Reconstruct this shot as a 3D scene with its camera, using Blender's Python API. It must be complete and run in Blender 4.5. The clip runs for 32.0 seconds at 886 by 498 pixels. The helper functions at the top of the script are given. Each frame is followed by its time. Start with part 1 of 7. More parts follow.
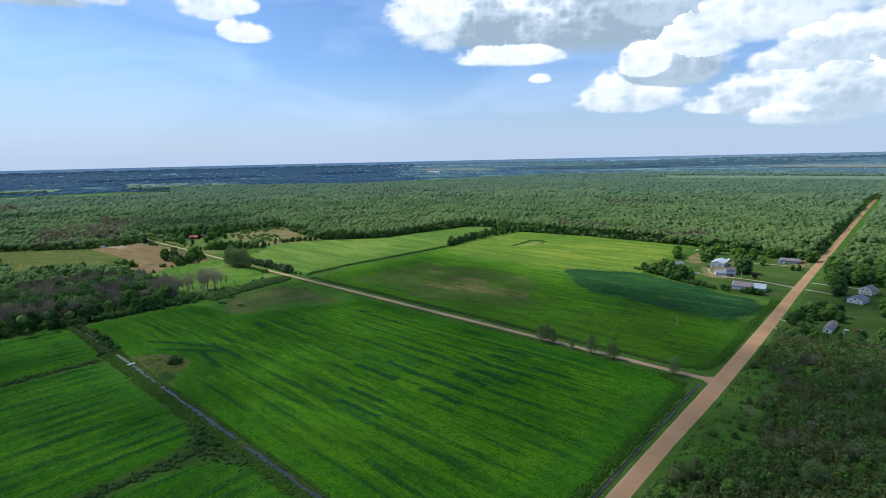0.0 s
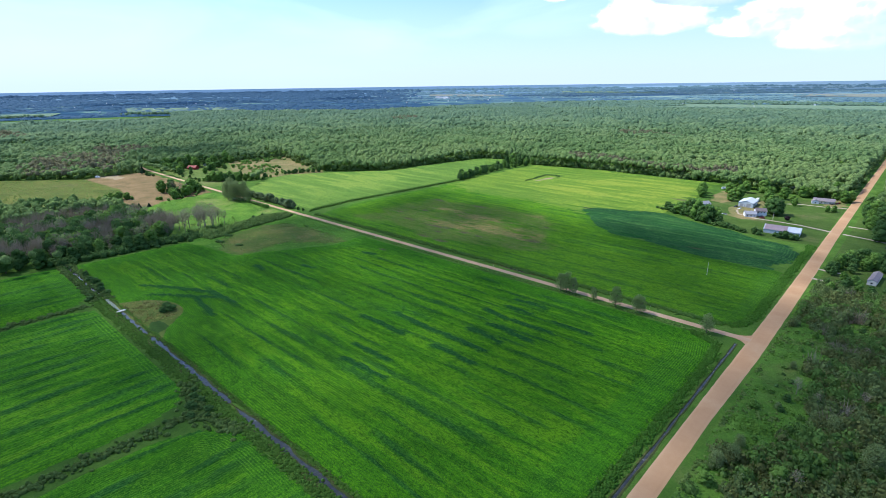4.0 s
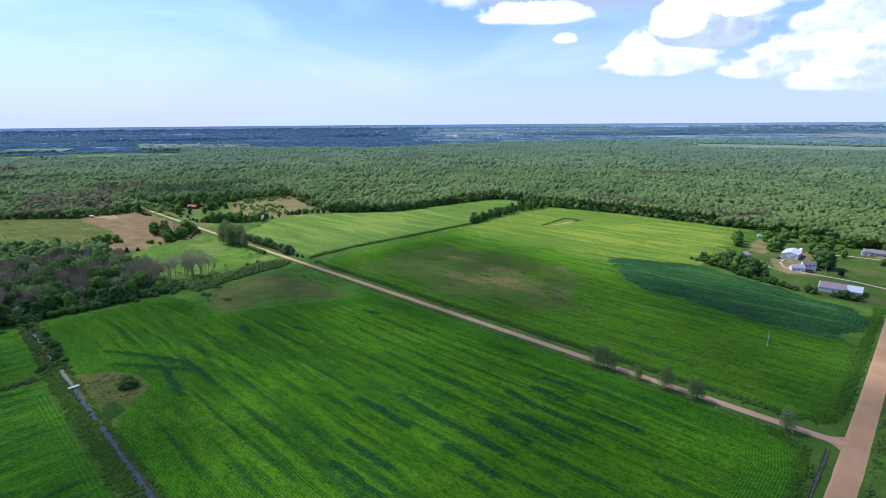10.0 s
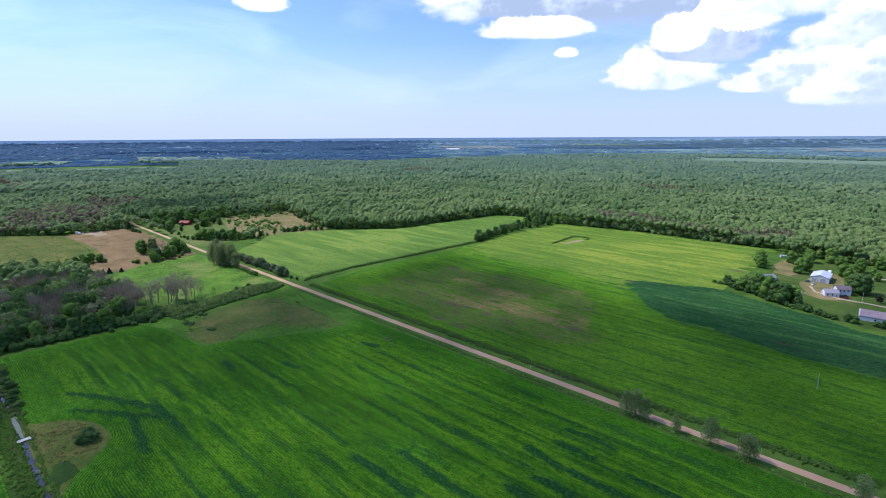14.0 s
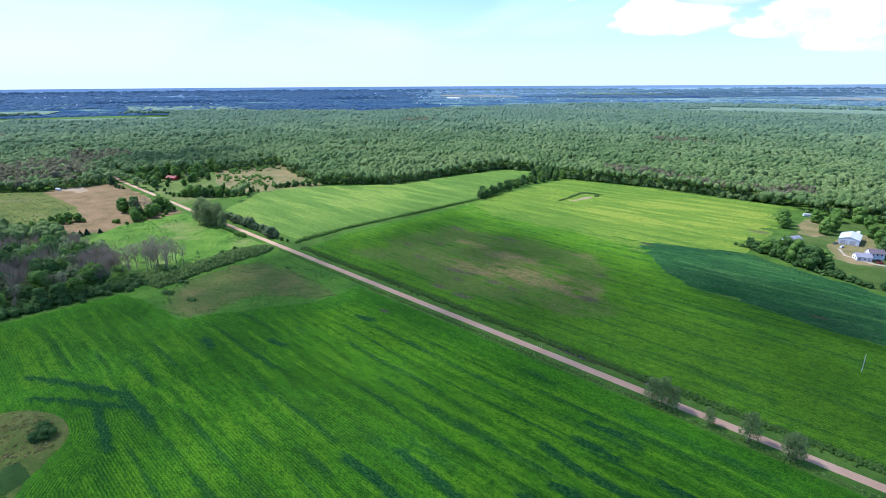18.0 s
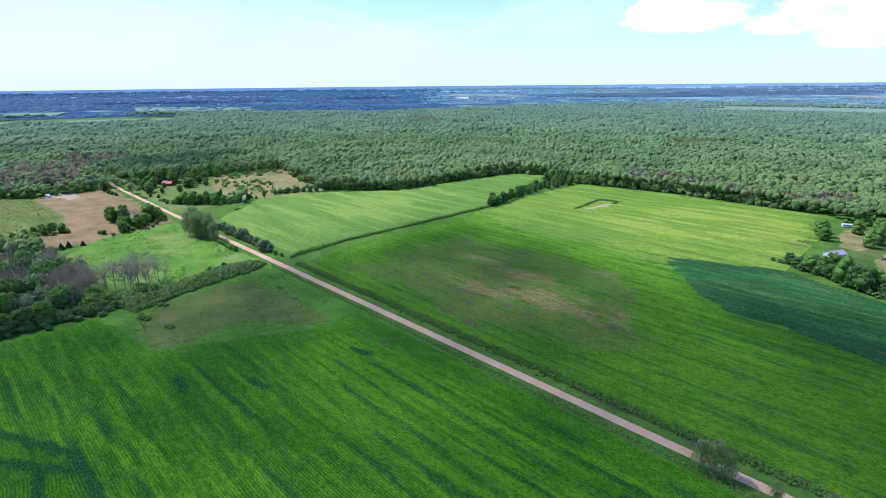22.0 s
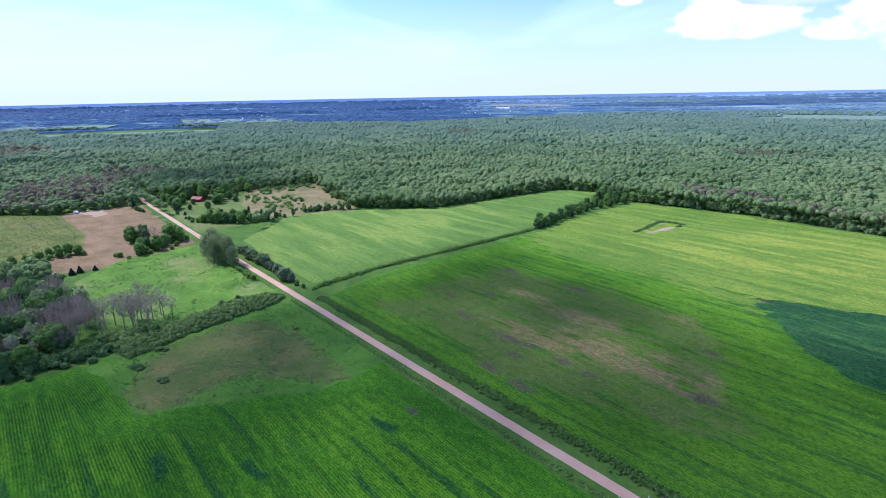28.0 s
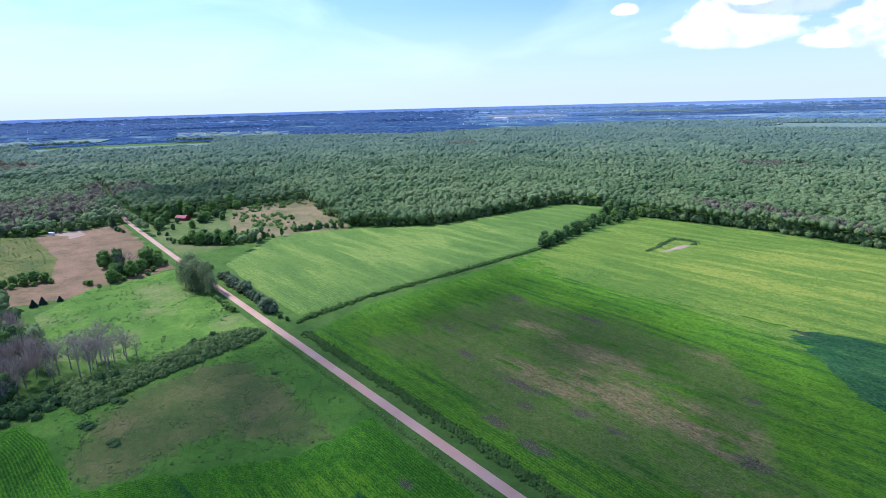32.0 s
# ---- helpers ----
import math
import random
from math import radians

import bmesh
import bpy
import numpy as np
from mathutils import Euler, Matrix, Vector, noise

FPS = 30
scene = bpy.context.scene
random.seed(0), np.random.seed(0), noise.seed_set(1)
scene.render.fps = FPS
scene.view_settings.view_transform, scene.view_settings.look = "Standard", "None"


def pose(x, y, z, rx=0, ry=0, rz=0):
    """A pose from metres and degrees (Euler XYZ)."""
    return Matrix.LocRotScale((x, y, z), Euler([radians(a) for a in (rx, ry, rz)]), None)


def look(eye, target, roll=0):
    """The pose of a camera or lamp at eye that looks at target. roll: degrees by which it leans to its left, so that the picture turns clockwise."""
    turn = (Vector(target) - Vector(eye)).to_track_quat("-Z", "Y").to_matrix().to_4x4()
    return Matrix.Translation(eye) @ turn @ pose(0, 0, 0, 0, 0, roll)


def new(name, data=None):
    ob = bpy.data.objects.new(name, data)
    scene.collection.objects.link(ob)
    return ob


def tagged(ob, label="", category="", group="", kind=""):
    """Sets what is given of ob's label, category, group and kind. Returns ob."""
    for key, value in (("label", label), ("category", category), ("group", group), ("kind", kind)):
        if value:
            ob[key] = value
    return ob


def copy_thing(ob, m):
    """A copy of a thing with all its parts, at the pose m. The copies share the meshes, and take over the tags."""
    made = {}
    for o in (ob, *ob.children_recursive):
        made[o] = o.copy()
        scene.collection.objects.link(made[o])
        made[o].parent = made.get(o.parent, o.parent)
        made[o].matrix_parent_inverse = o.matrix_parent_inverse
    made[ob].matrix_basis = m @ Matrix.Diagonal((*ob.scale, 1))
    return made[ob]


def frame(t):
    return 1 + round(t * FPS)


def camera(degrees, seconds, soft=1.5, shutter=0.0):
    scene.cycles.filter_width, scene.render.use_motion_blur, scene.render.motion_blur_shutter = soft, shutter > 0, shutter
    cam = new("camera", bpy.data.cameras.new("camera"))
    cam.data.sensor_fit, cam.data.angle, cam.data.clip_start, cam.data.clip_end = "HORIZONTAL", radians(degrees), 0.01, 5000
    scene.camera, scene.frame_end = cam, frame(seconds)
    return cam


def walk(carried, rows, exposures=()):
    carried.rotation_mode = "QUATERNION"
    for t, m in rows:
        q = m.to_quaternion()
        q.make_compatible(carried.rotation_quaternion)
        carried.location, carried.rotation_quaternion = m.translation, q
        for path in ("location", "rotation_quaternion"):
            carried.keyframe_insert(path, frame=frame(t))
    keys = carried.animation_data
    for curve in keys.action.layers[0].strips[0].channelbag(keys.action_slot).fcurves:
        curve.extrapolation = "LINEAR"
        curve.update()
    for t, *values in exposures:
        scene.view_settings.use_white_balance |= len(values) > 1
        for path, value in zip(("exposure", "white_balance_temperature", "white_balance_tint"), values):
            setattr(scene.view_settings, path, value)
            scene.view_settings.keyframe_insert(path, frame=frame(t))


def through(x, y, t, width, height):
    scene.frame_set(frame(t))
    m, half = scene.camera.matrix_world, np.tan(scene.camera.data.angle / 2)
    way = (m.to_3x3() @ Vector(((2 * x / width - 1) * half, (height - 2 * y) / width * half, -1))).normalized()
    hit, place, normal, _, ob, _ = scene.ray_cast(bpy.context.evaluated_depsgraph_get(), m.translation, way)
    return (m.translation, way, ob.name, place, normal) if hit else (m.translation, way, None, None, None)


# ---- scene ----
cam = camera(80.69, 32.0, soft=0.55)
# seconds, x, y, z, yaw, pitch, roll
PATH = [
    (0.0, 63.48, -283.46, 115.52, 41.775, -9.761, 0.780),
    (0.5, 60.13, -281.01, 115.61, 41.999, -7.051, 0.334),
    (1.0, 57.03, -278.55, 115.73, 42.042, -6.678, 0.209),
    (1.5, 54.19, -276.04, 115.91, 42.140, -8.302, 0.126),
    (2.0, 51.49, -273.44, 116.18, 42.158, -17.816, 0.053),
    (2.5, 48.96, -270.87, 116.51, 42.308, -17.762, 0.119),
    (3.0, 46.43, -268.34, 116.81, 42.456, -17.694, 0.228),
    (3.5, 43.79, -265.81, 117.05, 42.545, -17.598, 0.320),
    (5.5, 32.80, -255.38, 117.61, 43.011, -17.448, 0.203),
    (6.0, 30.23, -252.65, 117.71, 43.106, -17.393, 0.237),
    (6.5, 27.67, -249.89, 117.81, 43.269, -17.332, 0.128),
    (7.0, 24.93, -247.07, 117.91, 43.344, -17.293, 0.111),
    (7.5, 22.05, -244.24, 117.98, 43.462, -17.258, 0.072),
    (8.0, 19.06, -241.49, 118.04, 43.544, -17.225, 0.054),
    (8.5, 16.07, -238.76, 118.07, 43.600, -17.165, 0.026),
    (9.0, 13.06, -236.07, 118.10, 43.603, -17.150, 0.078),
    (9.5, 9.95, -233.50, 118.12, 43.647, -16.351, 0.000),
    (10.0, 6.95, -230.89, 118.16, 43.700, -13.637, -0.037),
    (10.5, 4.01, -228.36, 118.26, 43.724, -13.634, -0.026),
    (11.0, 1.03, -225.81, 118.40, 43.744, -13.636, -0.024),
    (11.5, -2.09, -223.26, 118.54, 43.751, -13.628, -0.033),
    (12.0, -5.27, -220.69, 118.63, 43.759, -13.636, -0.039),
    (12.5, -8.45, -218.04, 118.64, 43.777, -13.602, -0.066),
    (13.0, -11.39, -215.37, 118.58, 43.811, -13.556, -0.030),
    (13.5, -14.50, -212.80, 118.48, 43.779, -12.605, -0.108),
    (14.0, -17.63, -210.13, 118.36, 43.766, -12.249, -0.142),
    (14.5, -20.64, -207.43, 118.25, 43.733, -11.942, -0.118),
    (15.0, -23.49, -204.82, 118.18, 43.690, -16.170, -0.108),
    (15.5, -26.36, -202.25, 118.14, 43.751, -17.684, -0.196),
    (17.5, -37.47, -191.19, 117.96, 43.825, -17.528, -0.299),
    (18.0, -40.20, -187.99, 117.90, 43.772, -17.536, -0.126),
    (18.5, -42.91, -184.60, 117.84, 43.759, -17.554, 0.046),
    (19.0, -45.58, -181.21, 117.82, 43.750, -17.590, 0.246),
    (19.5, -48.59, -177.91, 117.86, 43.801, -17.610, 0.350),
    (20.0, -51.60, -174.77, 117.99, 43.937, -17.549, 0.202),
    (20.5, -54.49, -171.67, 118.16, 43.964, -17.534, 0.051),
    (21.0, -57.48, -168.52, 118.35, 43.962, -17.535, 0.016),
    (21.5, -60.72, -165.25, 118.53, 43.982, -17.546, -0.001),
    (22.0, -63.92, -162.00, 118.65, 44.692, -17.587, 0.092),
    (22.5, -66.92, -158.68, 118.72, 47.252, -17.576, 0.040),
    (23.0, -69.74, -155.51, 118.75, 47.864, -17.667, 0.325),
    (23.5, -72.66, -152.58, 118.79, 48.193, -17.610, 0.282),
    (24.0, -75.70, -149.78, 118.80, 48.383, -17.607, 0.344),
    (24.5, -78.78, -147.10, 118.79, 48.494, -17.596, 0.471),
    (25.0, -81.90, -144.54, 118.76, 48.625, -17.574, 0.521),
    (25.5, -85.04, -141.89, 118.71, 48.697, -17.543, 0.505),
    (27.5, -98.09, -130.71, 118.40, 48.903, -17.350, 0.509),
    (28.0, -101.30, -127.95, 118.34, 48.919, -16.521, 0.573),
    (28.5, -104.42, -125.41, 118.28, 48.928, -15.395, 0.556),
    (29.0, -107.69, -122.87, 118.27, 48.919, -15.386, 0.545),
    (29.5, -111.14, -120.08, 118.29, 48.837, -15.377, 0.607),
    (30.0, -114.37, -117.22, 118.35, 48.795, -15.365, 0.717),
    (30.5, -117.41, -114.39, 118.43, 48.742, -15.383, 0.876),
    (31.0, -120.32, -111.56, 118.54, 48.704, -15.383, 1.007),
    (31.5, -123.25, -108.68, 118.66, 48.641, -15.388, 1.097),
    (32.0, -126.26, -105.83, 118.78, 48.636, -15.407, 1.037),
]
EXPOSURES = [(0.0, -0.14, 6020, 6), (1.5, -0.24, 6020, 6), (2.0, -0.22, 6020, 7), (3.0, 0.33, 5870, 9), (6.0, 0.57, 5770, 10), (9.2, 0.57, 5770, 11), (10.0, 0.21, 5750, 19), (14.4, 0.15, 5650, 22), (15.0, 0.12, 5550, 23), (15.5, 0.42, 5550, 21), (18.0, 0.62, 5420, 19), (25.5, 0.64, 5320, 24), (28.0, 0.53, 5170, 34), (32.0, 0.45, 5100, 36)]
walk(cam, [(t, pose(x, y, z, 90 + pitch, roll, yaw)) for t, x, y, z, yaw, pitch, roll in PATH], EXPOSURES)

# ---- world, sun and sky ----
SUN_AZ, SUN_EL = radians(247), radians(52)
TO_SUN = Vector((math.sin(SUN_AZ) * math.cos(SUN_EL), math.cos(SUN_AZ) * math.cos(SUN_EL), math.sin(SUN_EL)))
world = bpy.data.worlds.new("sky")
scene.world = world
world.use_nodes = True
wn = world.node_tree
bg = wn.nodes["Background"]
sky = wn.nodes.new("ShaderNodeTexSky")
sky.sky_type, sky.sun_disc = "NISHITA", False
sky.sun_elevation, sky.sun_rotation = SUN_EL, SUN_AZ
sky.air_density, sky.dust_density, sky.ozone_density = 1.0, 0.5, 3.0
wtc = wn.nodes.new("ShaderNodeTexCoord")
wmap = wn.nodes.new("ShaderNodeMapping")
wmap.inputs["Scale"].default_value = (1.6, 2.6, 9.0)
wmap.inputs["Rotation"].default_value = (0.0, 0.35, 0.6)
wnoise = wn.nodes.new("ShaderNodeTexNoise")
wnoise.inputs["Scale"].default_value, wnoise.inputs["Detail"].default_value = 1.1, 6.0
wnoise.inputs["Distortion"].default_value = 0.6
wramp = wn.nodes.new("ShaderNodeMapRange")
wramp.inputs["From Min"].default_value, wramp.inputs["From Max"].default_value = 0.42, 0.75
wramp.inputs["To Min"].default_value, wramp.inputs["To Max"].default_value = 0.04, 0.55
wmix = wn.nodes.new("ShaderNodeMix")
wmix.data_type = "RGBA"
wmix.inputs["B"].default_value = (8.4, 8.9, 9.6, 1)
wn.links.new(wtc.outputs["Generated"], wmap.inputs["Vector"])
wn.links.new(wmap.outputs["Vector"], wnoise.inputs["Vector"])
wn.links.new(wnoise.outputs["Fac"], wramp.inputs["Value"])
wn.links.new(wramp.outputs["Result"], wmix.inputs["Factor"])
wn.links.new(sky.outputs["Color"], wmix.inputs["A"])
wtint = wn.nodes.new("ShaderNodeMix")
wtint.data_type, wtint.blend_type = "RGBA", "MULTIPLY"
wtint.inputs["Factor"].default_value = 1.0
wtint.inputs["B"].default_value = (0.89, 1.02, 1.24, 1)
wn.links.new(wmix.outputs["Result"], wtint.inputs["A"])
wsep = wn.nodes.new("ShaderNodeSeparateXYZ")
wlow = wn.nodes.new("ShaderNodeMapRange")
for key, val in (("From Min", 0.0), ("From Max", 0.16), ("To Min", 0.95), ("To Max", 0.0)):
    wlow.inputs[key].default_value = val
whaze = wn.nodes.new("ShaderNodeMix")
whaze.data_type = "RGBA"
whaze.inputs["B"].default_value = (4.85, 5.7, 7.4, 1)
wn.links.new(wtc.outputs["Generated"], wsep.inputs["Vector"])
wn.links.new(wsep.outputs["Z"], wlow.inputs["Value"])
wn.links.new(wlow.outputs["Result"], whaze.inputs["Factor"])
wn.links.new(wtint.outputs["Result"], whaze.inputs["A"])
wn.links.new(whaze.outputs["Result"], bg.inputs["Color"])
bg.inputs["Strength"].default_value = 0.12

sun_data = bpy.data.lights.new("sun", "SUN")
sun_data.energy, sun_data.angle, sun_data.color = 5.0, radians(1.5), (1.0, 0.95, 0.86)
sun = new("sun", sun_data)
sun.matrix_world = look(TO_SUN * 100, (0, 0, 0))

# ---- helpers of this scene ----
rng = np.random.default_rng(7)


def vnoise(x, y, sx, sy, seed=0, octaves=1):
    """Smooth value noise in 0..1 over arrays of places."""
    out, amp, tot = 0.0, 1.0, 0.0
    for o in range(octaves):
        lat = np.random.default_rng(seed * 17 + o).random((256, 256))
        u, v = np.asarray(x) / sx * 2 ** o, np.asarray(y) / sy * 2 ** o
        i, j = np.floor(u).astype(int), np.floor(v).astype(int)
        a, b = u - i, v - j
        a, b = a * a * (3 - 2 * a), b * b * (3 - 2 * b)
        i0, i1, j0, j1 = i % 256, (i + 1) % 256, j % 256, (j + 1) % 256
        out = out + amp * ((lat[i0, j0] * (1 - a) + lat[i1, j0] * a) * (1 - b) + (lat[i0, j1] * (1 - a) + lat[i1, j1] * a) * b)
        tot, amp = tot + amp, amp * 0.5
    return out / tot


def smooth(a, b, x):
    t = np.clip((x - a) / (b - a), 0, 1)
    return t * t * (3 - 2 * t)


def inside(poly, x, y):
    """Signed distance to a polygon's outline, above zero inside it."""
    poly = np.array(poly, float)
    d, odd = np.full(np.shape(x), 1e9), np.zeros(np.shape(x), bool)
    for (x0, y0), (x1, y1) in zip(poly, np.roll(poly, -1, 0)):
        ex, ey = x1 - x0, y1 - y0
        t = np.clip(((x - x0) * ex + (y - y0) * ey) / (ex * ex + ey * ey), 0, 1)
        d = np.minimum(d, np.hypot(x - x0 - t * ex, y - y0 - t * ey))
        if y0 != y1:
            odd ^= ((y0 > y) != (y1 > y)) & (x < x0 + (y - y0) / (y1 - y0) * ex)
    return np.where(odd, d, -d)


def raw_mesh(name, verts, faces, material, attrs=None, smooth_faces=None):
    """A mesh from arrays; faces all have the same number of corners."""
    verts, faces = np.asarray(verts, np.float32), np.asarray(faces, np.int32)
    me = bpy.data.meshes.new(name)
    n, k = faces.shape
    me.vertices.add(len(verts))
    me.vertices.foreach_set("co", verts.ravel())
    me.loops.add(n * k)
    me.loops.foreach_set("vertex_index", faces.ravel())
    me.polygons.add(n)
    me.polygons.foreach_set("loop_start", np.arange(0, n * k, k, dtype=np.int32))
    if smooth_faces is not None:
        me.polygons.foreach_set("use_smooth", np.broadcast_to(smooth_faces, n).astype(bool))
    for key, val in (attrs or {}).items():
        me.attributes.new(key, "FLOAT", "POINT").data.foreach_set("value", np.asarray(val, np.float32).ravel())
    me.update()
    me.validate()
    me.materials.append(material)
    return me


def bm_mesh(name, bm, material):
    bmesh.ops.recalc_face_normals(bm, faces=bm.faces)
    me = bpy.data.meshes.new(name)
    bm.to_mesh(me)
    bm.free()
    me.materials.append(material)
    return me


def part(name, bm, material, parent, label="", m=None):
    ob = new(name, bm_mesh(name, bm, material) if isinstance(bm, bmesh.types.BMesh) else bm)
    ob.parent = parent
    if m is not None:
        ob.matrix_local = m
    return tagged(ob, label)


def empty(name, m, label, category, group="", kind=""):
    ob = new(name)
    ob.empty_display_size = 0.5
    ob.matrix_world = m
    return tagged(ob, label, category, group, kind)


def add_box(bm, x0, x1, y0, y1, z0, z1, bevel=0.0):
    r = bmesh.ops.create_cube(bm, size=1)
    for v in r["verts"]:
        v.co = Vector((x0 + (v.co.x + 0.5) * (x1 - x0), y0 + (v.co.y + 0.5) * (y1 - y0), z0 + (v.co.z + 0.5) * (z1 - z0)))
    if bevel:
        es = list({e for v in r["verts"] for e in v.link_edges})
        bmesh.ops.bevel(bm, geom=es, offset=bevel, segments=2, affect="EDGES", profile=0.5)
    return bm


def box(x0, x1, y0, y1, z0, z1, bevel=0.0):
    return add_box(bmesh.new(), x0, x1, y0, y1, z0, z1, bevel)


def prism(outline, x0, x1):
    """An outline in y, z drawn out from x0 to x1."""
    bm = bmesh.new()
    a = [bm.verts.new((x0, y, z)) for y, z in outline]
    b = [bm.verts.new((x1, y, z)) for y, z in outline]
    bm.faces.new(a[::-1])
    bm.faces.new(b)
    for i in range(len(a)):
        j = (i + 1) % len(a)
        bm.faces.new((a[i], a[j], b[j], b[i]))
    return bm


def tube(bm, p, q, r0, r1, sides=7):
    p, q = Vector(p), Vector(q)
    w = (q - p).normalized()
    u = w.orthogonal().normalized()
    v = w.cross(u)
    rings = []
    for c, r in ((p, r0), (q, r1)):
        rings.append([bm.verts.new(c + (u * math.cos(a) + v * math.sin(a)) * r) for a in (2 * math.pi * k / sides for k in range(sides))])
    for k in range(sides):
        bm.faces.new((rings[0][k], rings[0][(k + 1) % sides], rings[1][(k + 1) % sides], rings[1][k]))
    bm.faces.new(rings[0][::-1])
    bm.faces.new(rings[1])
    return bm


# ---- materials ----
class Nodes:
    """A material under construction."""

    def __init__(self, name, rough=0.9, spec=0.25):
        self.mat = bpy.data.materials.new(name)
        self.mat.use_nodes = True
        self.t = self.mat.node_tree
        self.bsdf = self.t.nodes["Principled BSDF"]
        self.bsdf.inputs["Roughness"].default_value = rough
        self.bsdf.inputs["Specular IOR Level"].default_value = spec
        self.tc = self.t.nodes.new("ShaderNodeTexCoord")

    def n(self, kind, **props):
        node = self.t.nodes.new(kind)
        for k, v in props.items():
            setattr(node, k, v)
        return node

    def link(self, a, b):
        self.t.links.new(a, b)

    def noise(self, scale, detail=3.0, stretch=(1, 1, 1), rot=0.0, rough=0.55, offset=(0, 0, 0)):
        m = self.n("ShaderNodeMapping")
        m.inputs["Scale"].default_value = stretch
        m.inputs["Rotation"].default_value = (0, 0, rot)
        m.inputs["Location"].default_value = offset
        x = self.n("ShaderNodeTexNoise")
        x.inputs["Scale"].default_value, x.inputs["Detail"].default_value, x.inputs["Roughness"].default_value = scale, detail, rough
        self.link(self.tc.outputs["Object"], m.inputs["Vector"])
        self.link(m.outputs["Vector"], x.inputs["Vector"])
        return x.outputs["Fac"]

    def attr(self, name):
        a = self.n("ShaderNodeAttribute")
        a.attribute_name = name
        return a.outputs["Fac"]

    def span(self, value, a, b, lo=0.0, hi=1.0):
        r = self.n("ShaderNodeMapRange")
        for k, v in (("From Min", a), ("From Max", b), ("To Min", lo), ("To Max", hi)):
            r.inputs[k].default_value = v
        self.link(value, r.inputs["Value"])
        return r.outputs["Result"]

    def math(self, op, a, b):
        m = self.n("ShaderNodeMath", operation=op)
        for s, v in zip(m.inputs, (a, b)):
            if isinstance(v, (int, float)):
                s.default_value = v
            else:
                self.link(v, s)
        return m.outputs[0]

    def mix(self, fac, a, b, blend="MIX"):
        m = self.n("ShaderNodeMix", data_type="RGBA", blend_type=blend)
        for s, v in ((m.inputs["Factor"], fac), (m.inputs["A"], a), (m.inputs["B"], b)):
            if isinstance(v, tuple):
                s.default_value = (*v, 1) if len(v) == 3 else v
            elif isinstance(v, (int, float)):
                s.default_value = v
            else:
                self.link(v, s)
        return m.outputs["Result"]

    def ramp(self, fac, *stops):
        r = self.n("ShaderNodeValToRGB")
        e = r.color_ramp.elements
        while len(e) < len(stops):
            e.new(0.5)
        for el, (p, c) in zip(e, stops):
            el.position, el.color = p, (*c, 1)
        self.link(fac, r.inputs["Fac"])
        return r.outputs["Color"]

    def bump(self, height, strength, dist=0.1):
        b = self.n("ShaderNodeBump")
        b.inputs["Strength"].default_value, b.inputs["Distance"].default_value = strength, dist
        self.link(height, b.inputs["Height"])
        self.link(b.outputs["Normal"], self.bsdf.inputs["Normal"])

    def done(self, color):
        if isinstance(color, tuple):
            self.bsdf.inputs["Base Color"].default_value = (*color, 1)
        else:
            self.link(color, self.bsdf.inputs["Base Color"])
        return self.mat


